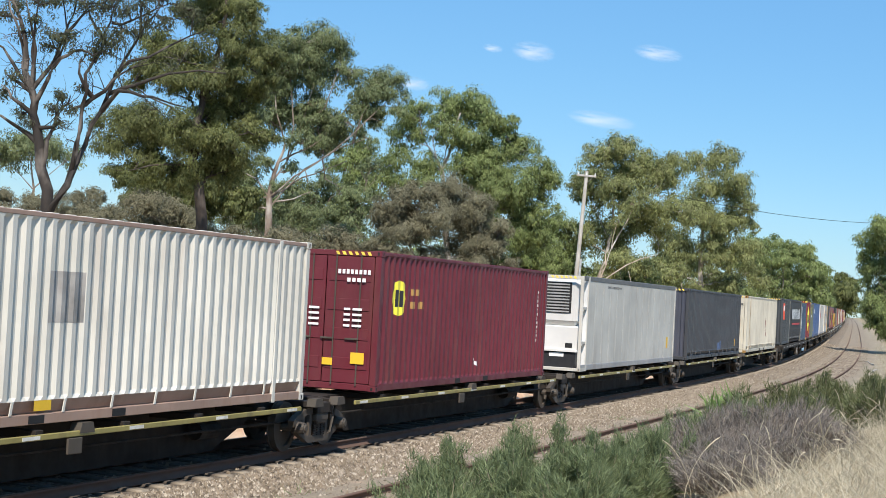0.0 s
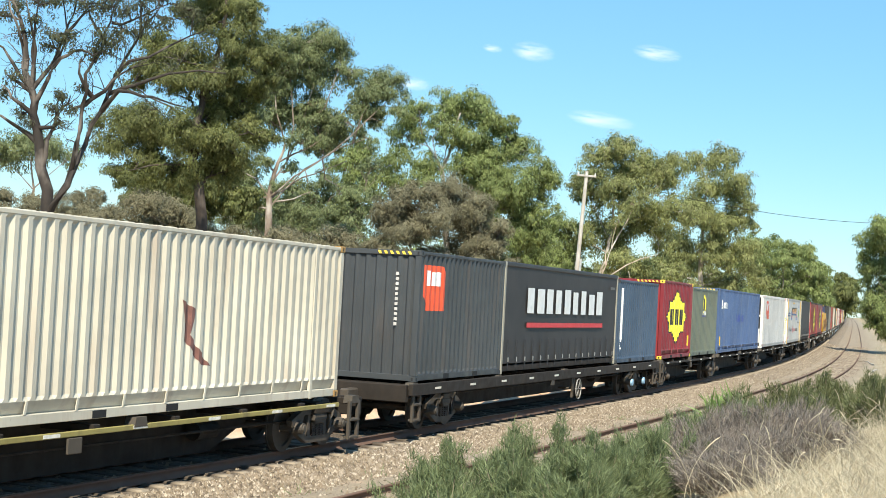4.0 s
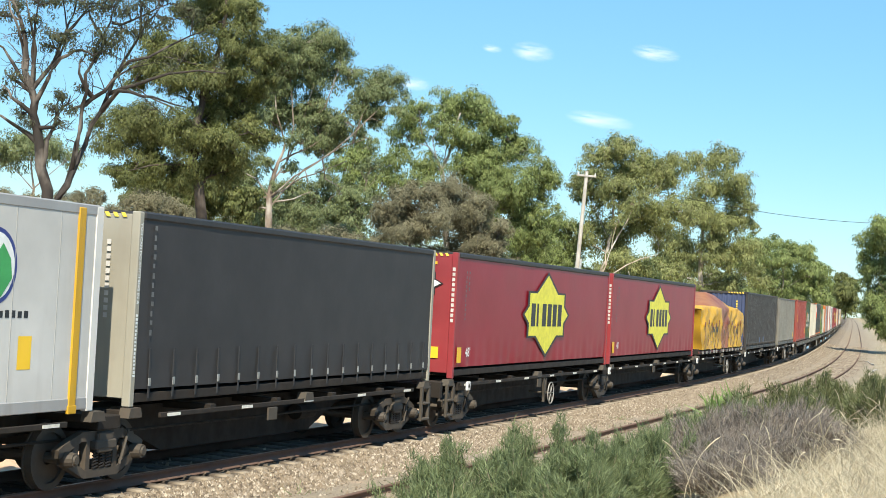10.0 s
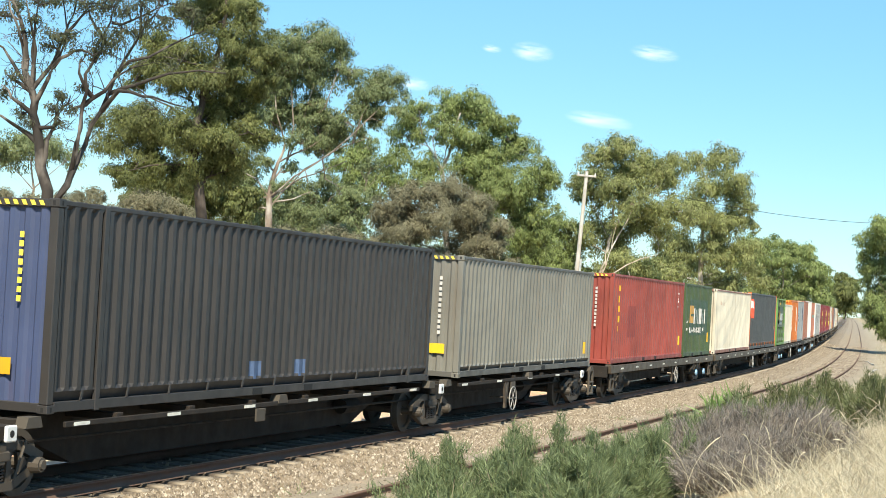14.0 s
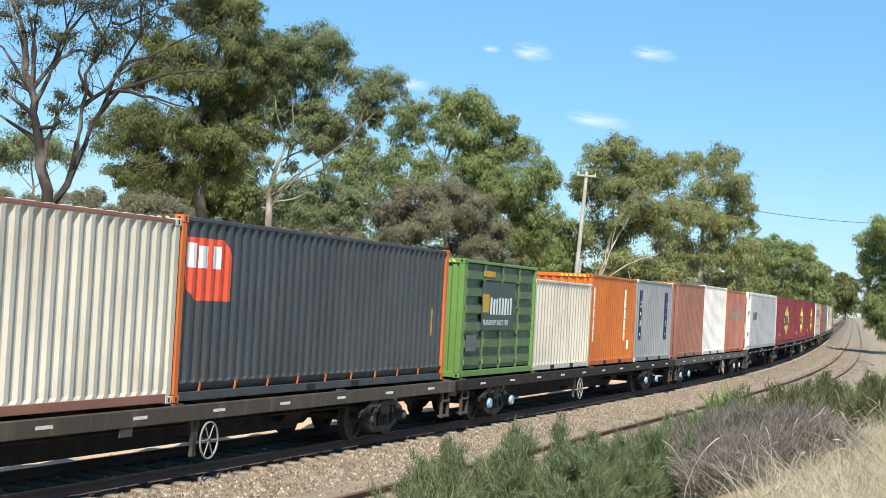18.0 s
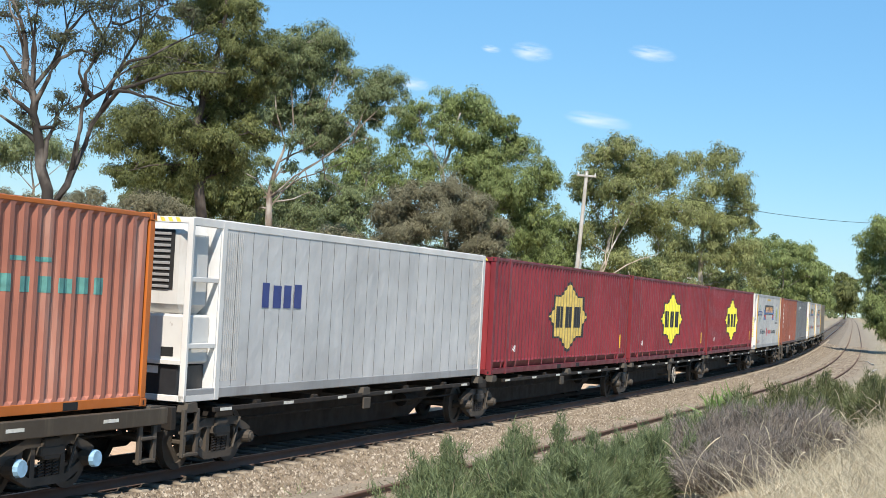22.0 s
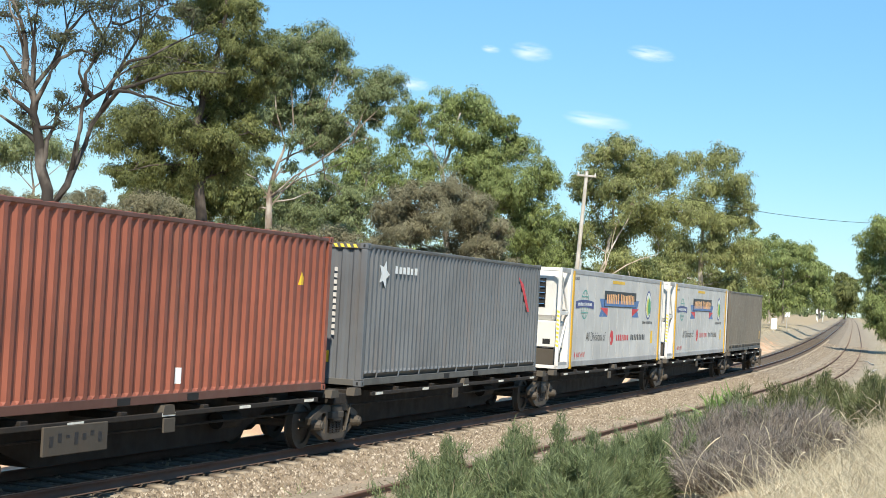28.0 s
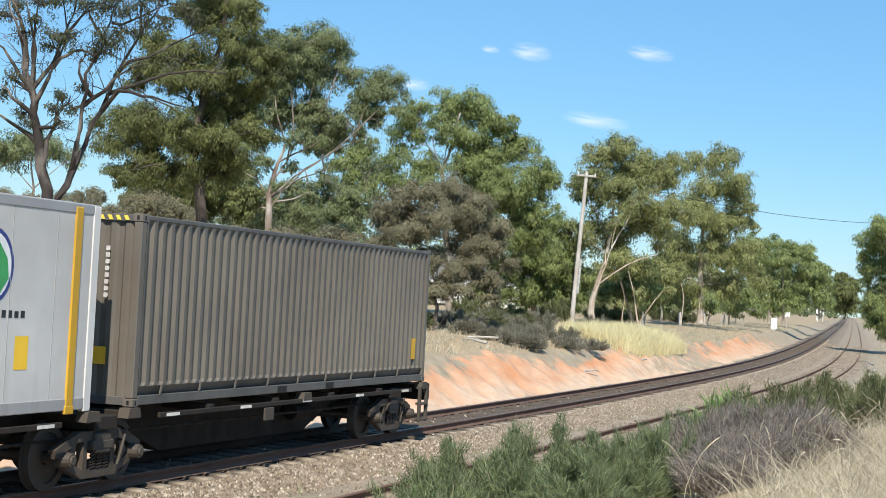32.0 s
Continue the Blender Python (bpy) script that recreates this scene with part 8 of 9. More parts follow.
bough(t, (48.58, 235.0, 6.95), (53.14, 235.11, 9.86))
t = sketch('gumbright', 0.575, 1.2, [(71.83, 300, 1.83), (71.04, 300, 8.71)])
clumps(t, (69.83, 296.96, 10.73, 1.92), (67.76, 298.06, 13.21, 1.7), (72.89, 301.31, 8.33, 1.49), (69.67, 297.2, 7.01, 1.92), (72.75, 298.33, 5.14, 1.28), (71.22, 298.36, 4.47, 1.28))
t = sketch('gumbright', 0.288, 1.0, [(43.28, 150, 0.76), (42.78, 150, 5.63), (42.31, 150, 9.34)])
clumps(t, (41.74, 151.3, 2.4, 1.07), (42.45, 148.69, 1.8, 1.28), (43.21, 147.56, 2.8, 1.6), (40.48, 151.4, 10.28, 1.28), (40.6, 148.32, 11.55, 1.39), (43.25, 152.35, 9.45, 2.13), (40.79, 150.77, 7.6, 1.39), (41.62, 151.6, 4.98, 1.49), (40.16, 151.08, 6.47, 0.75))
clumps(t, (42.47, 150.43, 3.73, 1.7), (44.54, 152.34, 6.85, 2.45), (42.43, 147.15, 10.88, 1.92), (40.85, 150.91, 4.11, 1.07), (39.71, 150.03, 8.58, 0.75))
bough(t, (42.92, 150.0, 4.58), (41.07, 149.53, 6.56))
bough(t, (42.64, 150.0, 6.69), (41.31, 150.52, 10.33))
t = sketch('gumdark', 0.825, 2.0, [(109.91, 430, 2.19), (109.26, 430, 10.11)])
clumps(t, (107.61, 426.57, 8.46, 2.44), (107.86, 428.97, 5.4, 1.83), (111.0, 430.31, 4.89, 1.53), (108.42, 432.24, 12.33, 2.14), (109.42, 428.24, 10.13, 2.14), (107.02, 428.43, 8.39, 1.53), (110.6, 428.9, 7.17, 1.37), (106.57, 430.45, 10.64, 1.22), (111.55, 431.12, 11.84, 1.37))
t = sketch('casuarina', 0.123, 0.8, [(-15.38, 64, -0.38), (-15.7, 64, 2.56), (-15.89, 64, 4.14)])
clumps(t, (-16.79, 63.77, 4.39, 0.68), (-15.32, 63.69, 4.75, 0.73), (-13.83, 63.73, 4.49, 0.82), (-14.53, 63.63, 3.68, 0.77), (-16.15, 63.82, 3.54, 0.68), (-12.81, 62.97, 3.7, 0.77))
bough(t, (-15.8, 64.0, 3.46), (-14.57, 64.57, 4.27))
bough(t, (-15.85, 64.0, 3.69), (-16.92, 64.3, 4.29))
t = sketch('casuarina', 0.115, 0.8, [(-9.97, 60, 0.25), (-10.2, 60, 2.79), (-10.46, 60, 4.48)])
clumps(t, (-11.21, 59.17, 5.06, 0.77), (-10.25, 60.52, 4.73, 0.85), (-10.84, 60.59, 3.93, 0.72), (-9.32, 60.4, 4.16, 0.72), (-11.74, 60.03, 4.37, 0.64), (-9.73, 59.97, 3.58, 0.64))
bough(t, (-10.26, 60.0, 3.43), (-11.44, 60.48, 4.84))
t = sketch('casuarina', 0.138, 0.8, [(-7.13, 72, 0.03), (-7.41, 72, 2.57), (-7.77, 72, 4.34)])
clumps(t, (-9.68, 70.97, 4.27, 0.92), (-8.63, 70.88, 3.99, 0.87), (-7.34, 72.65, 4.52, 0.82), (-8.1, 73.09, 3.81, 0.82), (-6.22, 72.05, 4.22, 0.87), (-4.95, 71.84, 4.45, 0.87), (-4.08, 72.5, 4.41, 0.72), (-9.62, 71.13, 3.4, 0.87))
bough(t, (-7.48, 72.0, 3.34), (-5.68, 71.64, 4.26))
bough(t, (-7.45, 72.0, 3.08), (-9.27, 71.78, 4.2))
t = sketch('gum', 0.182, 0.6, [(-23.84, 95, -2.31), (-24.74, 95, 6.75), (-24.98, 95, 8.26)])
clumps(t, (-25.76, 93.96, 8.68, 1.21), (-24.2, 95.74, 8.83, 1.21), (-22.77, 96.27, 8.65, 0.88), (-27.11, 94.21, 8.01, 1.21), (-25.08, 95.67, 9.32, 1.01))
bough(t, (-24.74, 95.0, 6.75), (-23.22, 95.42, 8.27))
bough(t, (-24.73, 95.0, 6.58), (-26.42, 94.72, 8.11))
t = sketch('casuarina', 0.176, 0.8, [(-5.53, 92, -0.6), (-5.76, 92, 2.0)])
clumps(t, (-5.75, 90.82, 2.66, 1.31), (-3.8, 89.81, 3.15, 1.44), (-7.2, 91.91, 3.51, 1.44), (-4.38, 91.51, 1.47, 1.31), (-2.42, 90.77, 1.66, 1.18), (-8.37, 91.36, 2.43, 1.44), (-10.28, 91.18, 2.26, 1.44))
t = sketch('gumbright', 0.251, 1.0, [(16.1, 131, 1.08), (14.89, 131, 4.33), (14.54, 131, 5.7)])
clumps(t, (15.55, 132.06, 3.45, 1.21), (17.56, 129.51, 3.42, 1.3), (13.97, 132.61, 3.3, 1.02), (11.21, 130.92, 3.55, 1.21), (9.76, 131.32, 1.78, 1.02), (16.41, 130.88, 5.4, 1.21))
bough(t, (16.09, 131.0, 1.17), (17.25, 131.39, 4.54))
bough(t, (16.18, 131.0, 1.18), (13.92, 130.98, 4.72))
t = sketch('gumbright', 0.326, 1.2, [(31.13, 170, 1.09), (31.02, 170, 3.8)])
clumps(t, (26.56, 170.77, 2.79, 1.09), (29.08, 171.24, 2.7, 1.09), (31.53, 169.65, 2.76, 1.09), (24.44, 170.9, 2.91, 1.21), (34.29, 171.33, 2.72, 0.91))
bough(t, (30.89, 170.0, 1.06), (30.49, 169.68, 4.36))
bough(t, (28.72, 170.0, 0.88), (28.42, 170.26, 3.57))
t = sketch('gum', 0.161, 0.7, [(-6.83, 84, -0.41), (-7.04, 84, 1.97), (-7.38, 84, 4.04)])
clumps(t, (-9.41, 84.67, 4.17, 1.19), (-7.99, 85.75, 4.01, 1.19), (-10.91, 85.35, 3.14, 1.19), (-6.43, 83.02, 2.62, 1.19), (-5.03, 82.87, 3.63, 1.13), (-3.65, 83.22, 4.64, 1.01), (-2.69, 82.98, 3.84, 1.01), (-8.36, 84.78, 2.45, 1.19), (-4.16, 85.23, 2.51, 1.07))
clumps(t, (-5.9, 85.14, 5.09, 0.9), (-9.94, 83.2, 5.28, 1.01))
bough(t, (-7.04, 84.0, 1.97), (-8.99, 83.78, 3.89))
bough(t, (-7.13, 84.0, 2.26), (-4.81, 84.27, 3.66))
t = sketch('gumbright', 0.246, 0.9, [(7.18, 128, -0.2), (6.92, 128, 2.74), (6.42, 128, 5.89)])
clumps(t, (3.23, 125.95, 7.83, 1.55), (5.31, 125.99, 7.11, 1.55), (7.52, 129.46, 7.39, 1.36), (9.11, 127.15, 8.38, 1.27), (10.19, 127.37, 6.66, 1.36), (4.48, 128.4, 4.81, 1.55), (6.81, 128.82, 4.56, 1.45), (9.09, 125.7, 4.74, 1.45), (11.31, 127.33, 4.03, 1.27))
clumps(t, (3.29, 127.72, 2.42, 1.36), (7.45, 127.95, 1.87, 1.18), (10.1, 126.9, 1.89, 1.18))
bough(t, (6.92, 128.0, 2.74), (4.36, 128.55, 6.17))
bough(t, (6.84, 128.0, 3.64), (9.07, 128.05, 7.03))
t = sketch('gumolive', 0.316, 0.9, [(23.21, 165, 0.55), (22.94, 165, 3.75), (22.45, 165, 6.06)])
clumps(t, (16.74, 163.0, 4.98, 1.64), (19.77, 163.82, 4.66, 1.64), (22.81, 165.87, 6.69, 1.64), (25.0, 162.97, 6.86, 1.64), (28.07, 166.89, 5.97, 1.52), (22.6, 166.84, 3.71, 1.41), (18.8, 163.49, 1.95, 1.17), (25.01, 166.99, 3.62, 1.41), (30.32, 164.43, 5.58, 1.41))
clumps(t, (32.28, 166.02, 6.93, 1.17), (33.57, 165.97, 5.56, 1.17), (16.54, 164.23, 2.03, 1.17))
bough(t, (22.98, 165.0, 3.17), (19.35, 165.18, 4.62))
bough(t, (22.94, 165.0, 3.75), (27.41, 164.72, 5.91))
t = sketch('gumdark', 0.997, 2.5, [(131.78, 520, 2.21), (131.33, 520, 7.73)])
clumps(t, (127.86, 521.5, 9.26, 1.85), (130.17, 522.73, 7.59, 1.85), (131.95, 521.12, 8.14, 2.03), (134.0, 520.26, 9.81, 2.22), (134.86, 517.71, 7.14, 1.85), (133.39, 519.97, 5.13, 1.48), (130.28, 519.3, 4.87, 1.48), (135.74, 521.03, 11.44, 1.48), (128.38, 520.84, 5.6, 1.48))
t = sketch('deadgum', 0.207, 0.5, [(10.51, 108, 0.94), (10.48, 108, 2.67), (10.71, 108, 3.96), (11.1, 108, 5.23), (11.39, 108, 6.41), (11.62, 108, 8.16)])
clumps(t, (12.6, 108.12, 9.53, 0.58), (11.76, 107.45, 8.54, 0.54), (11.2, 108.18, 7.94, 0.38))
bough(t, (10.81, 108.0, 4.16), (12.44, 107.61, 5.34), (13.59, 108.94, 5.92), (14.67, 108.56, 6.32))
bough(t, (11.17, 108.0, 5.31), (11.04, 108.52, 6.12), (10.06, 107.14, 6.51))
bough(t, (11.39, 108.0, 6.41), (12.33, 108.26, 8.35), (12.7, 108.23, 9.43))
t = sketch('deadgum', 0.232, 0.6, [(15.22, 121, 1.16), (14.76, 121, 3.49), (14.19, 121, 5.17)])
clumps(t, (15.12, 121.11, 3.52, 0.6), (17.48, 121.28, 3.94, 0.6))
bough(t, (15.08, 121.0, 1.79), (14.49, 120.77, 4.33))
bough(t, (16.16, 121.0, 1.24), (16.36, 120.48, 3.21), (17.48, 121.52, 4.37))
bough(t, (18.52, 121.0, 1.45), (18.58, 121.05, 3.39), (18.33, 121.58, 4.66))
bough(t, (19.8, 121.0, 1.56), (19.74, 120.72, 3.28))
bough(t, (14.01, 121.0, 1.18), (14.17, 121.45, 3.0), (13.54, 119.9, 4.25))
for i, args in enumerate(TREES):
    build_tree(*args, seed=40 + i)

# ---- woods far behind ----
rng = np.random.default_rng(9)
cs = []
for i in range(420):
    s, off = rng.uniform(60, 700), rng.uniform(24, 120)
    if s < 130 and off < 40:
        off += 30
    if s < 110 and off > 60:
        continue
    px, py = on_line(s, off)
    if px < -0.10 * py:
        continue
    h = rng.uniform(4, 11)
    for k in range(6):
        cs.append((px + rng.normal(0, 3), py + rng.normal(0, 3), 1.0 + h * rng.random()))
for i in range(60):
    s, off = rng.uniform(300, 1000), rng.uniform(-60, -9)
    px, py = on_line(s, off)
    for k in range(6):
        cs.append((px + rng.normal(0, 2.5), py + rng.normal(0, 3), 0.5 + 9 * rng.random()))
v, f = leaves(np.array(cs), np.full(len(cs), 1.0), 100000, 0.50, rng, 0.5, 0.29)
me = fast_mesh("far_woods", v, f)
me.materials.append(LEAF["gumbright"])
tagged(new("far_woods", me), "distant line of green gum woodland", "woodland", kind="stuff")


cs = []
for i in range(230):
    s, off = rng.uniform(650, 1330), rng.uniform(-170, 170)
    if abs(off) < 7:
        continue
    px, py = on_line(s, off)
    h = rng.uniform(6, 12)
    for k in range(8):
        cs.append((px + rng.normal(0, 4), py + rng.normal(0, 4), 1.0 + h * rng.random()))
v, f = leaves(np.array(cs), np.full(len(cs), 1.6), 46000, 1.5, rng, 0.5, 0.3)
me = fast_mesh("horizon_woods", v, f)
me.materials.append(LEAF["gum"])
tagged(new("horizon_woods", me), "hazy grey-green woods along the horizon", "woodland", kind="stuff")


def z_at(px, py):
    """Height of the ground under a place."""
    j = np.argmin((_X - px) ** 2 + (_Y - py) ** 2)
    th = _th[j]
    off = -(px - _X[j]) * math.cos(th) + (py - _Y[j]) * math.sin(th)
    return float(ground_height(LINE_S[j], off))


# ---- shrubs on the bank ----
SHRUBLEAF = leaf_material("feathery green shrub leaf", (0.062, 0.086, 0.038), (0.232, 0.284, 0.132), (0.43, 0.46, 0.27), 0.65)
GREYTWIG = leaf_material("grey-mauve dry twig", (0.13, 0.108, 0.092), (0.34, 0.295, 0.25), (0.50, 0.44, 0.36), 0.9)
GREYSCRUB = leaf_material("grey half-dead scrub", (0.105, 0.100, 0.075), (0.300, 0.285, 0.215), (0.46, 0.43, 0.34), 0.9)
OLIVESHRUB = leaf_material("yellow-green shrub leaf", (0.060, 0.072, 0.028), (0.185, 0.20, 0.085), (0.33, 0.29, 0.15), 0.7)
STRAW = leaf_material("dry straw grass", (0.30, 0.25, 0.16), (0.68, 0.61, 0.46), (0.84, 0.80, 0.66), 0.8)
YELLOWGRASS = leaf_material("pale yellow standing grass", (0.58, 0.51, 0.28), (0.86, 0.79, 0.50), (0.90, 0.86, 0.64), 0.8)
STALK = plain("dry stalk", (0.30, 0.25, 0.18), 0.9)


def shrub(x, y, radius, height, count, leaf, size, label, upright=0.9, thin=0.055, stems=34, seed=1, lift=0.0):
    """A many-stemmed shrub: thin leaves set along stems that fan out from one foot."""
    rng = np.random.default_rng(seed)
    count = int(count * 1.35)
    z = z_at(x, y) + lift
    t = thing("shrub", label, "shrub", pose(x, y, z), group="shrubs on the bank")
    wood = Geo()
    pts = []
    for i in range(stems):
        a, r = rng.uniform(0, 2 * math.pi), radius * math.sqrt(rng.random())
        h = height * (1.0 - 0.45 * (r / radius) ** 2) * rng.uniform(0.6, 1.15)
        foot = np.array([0.35 * r * math.cos(a), 0.35 * r * math.sin(a), 0.0])
        tip = np.array([r * math.cos(a), r * math.sin(a), h])
        mid = foot + (tip - foot) * 0.5 + rng.normal(0, 0.05, 3) - np.array([0, 0, 0.05])
        wood.path([Vector(foot), Vector(mid), Vector(tip)], [0.012, 0.009, 0.004], 4)
        for k in range(14):
            u = 0.25 + 0.75 * (k + rng.random()) / 14
            b = foot + (mid - foot) * min(1, u * 2) if u < 0.5 else mid + (tip - mid) * (u - 0.5) * 2
            side = rng.normal(0, 0.075 + 0.04 * height, 3) * (1.1 - u)
            pts.append(np.concatenate([b + side, (tip - foot) / np.linalg.norm(tip - foot)]))
    pts = np.array(pts)
    which = rng.integers(0, len(pts), count)
    p = pts[which, :3] + rng.normal(0, 0.045, (count, 3))
    d = pts[which, 3:] * upright + rng.normal(0, 0.5, (count, 3)) + np.array([0, 0, 0.15 * upright])
    d /= np.linalg.norm(d, axis=1)[:, None]
    side = np.cross(d, rng.normal(0, 1, (count, 3)))
    side /= np.linalg.norm(side, axis=1)[:, None] + 1e-9
    ln = size * rng.uniform(0.5, 1.3, count)[:, None]
    v = np.stack([p + side * ln * thin, p + d * ln, p - side * ln * thin], 1).reshape(-1, 3)
    v[:, 2] = np.maximum(v[:, 2], 0.01)
    part("stem", wood, STALK, t)
    me = fast_mesh("foliage", v, np.arange(count * 3).reshape(count, 3))
    me.materials.append(leaf)
    part("foliage", me, leaf, t)
    return t


GREEN_LABEL = "feathery green shrub on the bank beside the siding"
for i, (x, y, r, h, n) in enumerate(((0.1, 21.0, 0.75, 1.15, 9000), (0.85, 21.9, 0.9, 1.50, 14000), (1.75, 22.6, 0.95, 1.36, 14000), (2.7, 23.6, 0.95, 1.10, 12000),
                                     (3.5, 24.6, 0.95, 0.95, 11000), (1.3, 20.4, 0.9, 1.0, 12000), (2.4, 21.2, 0.9, 0.95, 12000), (3.3, 22.2, 0.8, 0.95, 10000),
                                     (0.5, 19.6, 0.8, 0.85, 9000), (1.9, 19.4, 0.8, 0.7, 8000), (4.1, 26.3, 0.9, 0.90, 9000), (4.75, 27.6, 0.9, 1.05, 10000), (5.6, 28.6, 1.0, 1.15, 10000))):
    shrub(x, y, r, h, n, SHRUBLEAF, 0.125, GREEN_LABEL, 0.9, 0.05, 27, seed=60 + i)
for i, (x, y, r, h, n) in enumerate(((4.35, 24.4, 0.85, 0.95, 9000), (5.3, 25.6, 0.95, 0.95, 10000), (6.2, 26.4, 0.8, 0.85, 8000), (4.9, 23.0, 0.7, 0.6, 6000), (5.6, 23.6, 0.8, 0.75, 8000), (4.2, 22.2, 0.8, 0.7, 8000), (3.9, 20.8, 0.7, 0.5, 6000))):
    shrub(x, y, r, h, n, GREYTWIG, 0.16, "dead grey-mauve twiggy shrub on the bank", 0.8, 0.035, 46, seed=80 + i)
for i, (x, y, r, h, n) in enumerate(((6.0, 29.5, 1.1, 1.15, 11000), (7.3, 31.5, 1.2, 1.15, 11000), (8.8, 34.0, 1.2, 1.1, 10000), (8.6, 30.6, 0.9, 0.85, 8000), (10.6, 38.5, 1.2, 1.0, 9000), (6.6, 27.8, 0.8, 0.9, 8000))):
    shrub(x, y, r, h, n, OLIVESHRUB, 0.14, "yellow-green scrubby shrub on the dry bank", 0.8, 0.06, 36, seed=90 + i)
FAN = leaf_material("glossy green strap leaf", (0.11, 0.18, 0.05), (0.26, 0.40, 0.12), (0.38, 0.47, 0.2), 0.4)
px, py = on_line(12.0, -4.75)
shrub(float(px), float(py), 0.65, 0.75, 300, FAN, 0.75, "bright green clump of strap leaves", 0.75, 0.055, 14, seed=99)
for i in range(12):
    rr = random.Random(200 + i)
    s, off = rr.uniform(30, 46), rr.uniform(6.0, 9.0)
    px, py = on_line(s, off)
    shrub(float(px), float(py), rr.uniform(0.6, 1.0), rr.uniform(0.4, 0.8), 2600, GREYSCRUB, 0.2, "low grey scrub on top of the cutting", 0.8, 0.05, 22, seed=210 + i)
# scrub between the cutting and the trees
for i in range(26):
    rr = random.Random(i)
    s, off = rr.uniform(24, 62), rr.uniform(9.5, 15.0)
    px, py = on_line(s, off)
    shrub(float(px), float(py), rr.uniform(0.8, 1.3), rr.uniform(0.6, 1.15), 2600, GREYSCRUB if i % 3 else OLIVESHRUB, 0.22, "low grey scrub above the cutting", 0.8, 0.07, 22, seed=120 + i)
for i in range(14):
    rr = random.Random(50 + i)
    s, off = rr.uniform(60, 150), rr.uniform(15.0, 21.0)
    px, py = on_line(s, off)
    shrub(float(px), float(py), rr.uniform(1.0, 1.6), rr.uniform(0.9, 1.8), 2200, OLIVESHRUB, 0.32, "low green scrub under the trees", 0.8, 0.08, 22, seed=160 + i)


# ---- grasses ----
def grass(name, label, spots, size, leaf, seed, thin=0.018, lean=0.35):
    rng = np.random.default_rng(seed)
    s, off = spots[:, 0], spots[:, 1]
    x, y = on_line(s, off)
    p = np.stack([x, y, ground_height(s, off) - 0.03 + lumpy(s, off) * 0.05], -1)
    n = len(p)
    d = rng.normal(0, lean, (n, 3))
    d[:, 2] = 1.0
    ln = size * rng.uniform(0.45, 1.2, n)[:, None]
    side = np.cross(d, rng.normal(0, 1, (n, 3)))
    side /= np.linalg.norm(side, axis=1)[:, None] + 1e-9
    side = side * thin
    mid = p + d * ln * 0.55
    bend = rng.normal(0, 0.25, (n, 3)) * ln
    bend[:, 2] = -np.abs(bend[:, 2]) * 0.6
    tip = mid + d * ln * 0.45 + bend
    v = np.stack([p - side, p + side, mid + side * 0.8, mid - side * 0.8, tip + side * 0.15, tip - side * 0.15], 1).reshape(-1, 3)
    k = (np.arange(n) * 6)[:, None, None]
    me = fast_mesh(name, v, (k + np.array([(0, 1, 2, 3), (3, 2, 4, 5)])[None]).reshape(-1, 4))
    me.materials.append(leaf)
    return tagged(new(name, me), label, "grass", kind="stuff")


rng = np.random.default_rng(5)
def spots(n, s0, s1, o0, o1, clump=0.0, keep=0.0):
    q = np.stack([rng.uniform(s0, s1, n * 2), rng.uniform(o0, o1, n * 2)], -1)
    if clump:
        g = lumpy(q[:, 0] * 1.6, q[:, 1] * 1.6) + rng.normal(0, 0.18, len(q))
        q = q[g > clump]
    return q[:n]


grass("tall_grass", "tall pale yellow grass on top of the cutting", np.concatenate([spots(21000, 44, 63, 5.2, 9.0, -0.3),]), 0.95, YELLOWGRASS, 11, 0.008, 0.16)
grass("dry_grass", "matted dry straw grass on the near bank", np.concatenate([spots(30000, -18, 6, -15.0, -9.3, 0.02), spots(16000, 6, 40, -11.5, -6.2, -0.2), spots(5000, 40, 150, -9, -5.2, -0.2)]), 0.24, STRAW, 12, 0.0036, 0.8)
grass("verge_grass", "thin dry grass beyond the cutting", np.concatenate([spots(6000, 62, 100, 6.0, 11, 0.0), spots(5000, 10, 45, 6.2, 12, 0.1), spots(6000, 100, 230, 5.5, 13, 0.0), spots(5000, 16, 170, -13, -5.6, 0.0)]), 0.35, STRAW, 13, 0.008, 0.5)
WEED = leaf_material("fresh weed blade", (0.10, 0.15, 0.06), (0.24, 0.30, 0.13), (0.4, 0.4, 0.2), 0.6)
grass("track_weeds", "weeds between the rails and the siding", np.concatenate([spots(500, -14, 22, -1.9, -1.2, 0.35), spots(500, -12, 10, -4.6, -3.9, 0.2)]), 0.2, WEED, 14, 0.006, 0.6)
grass("straw_stalks", "long bent straw stalks over the dry bank", np.concatenate([spots(6000, -18, 4, -14.0, -9.4, -0.1), spots(3000, 4, 34, -11.0, -6.8, 0.1)]), 0.58, STRAW, 15, 0.0032, 0.65)
# seed stalks over the near bank
tall = Geo()
rr = random.Random(4)
for i in range(70):
    s, off = rr.uniform(-14, 2), rr.uniform(-10.5, -8.4)
    px, py = on_line(s, off)
    z = float(ground_height(s, off))
    h, lx, ly = rr.uniform(0.5, 1.05), rr.uniform(-0.35, 0.35), rr.uniform(-0.2, 0.2)
    p0 = Vector((float(px), float(py), z))
    bend = rr.uniform(0.15, 0.9)
    arc = [p0 + Vector((lx * u * u * 1.4, ly * u * u * 1.4, h * (u - 0.35 * bend * u ** 4))) for u in (0, 0.25, 0.5, 0.68, 0.82, 0.92, 1.0)]
    tall.path(arc, [0.004, 0.004, 0.0035, 0.003, 0.007, 0.008, 0.003], 4)
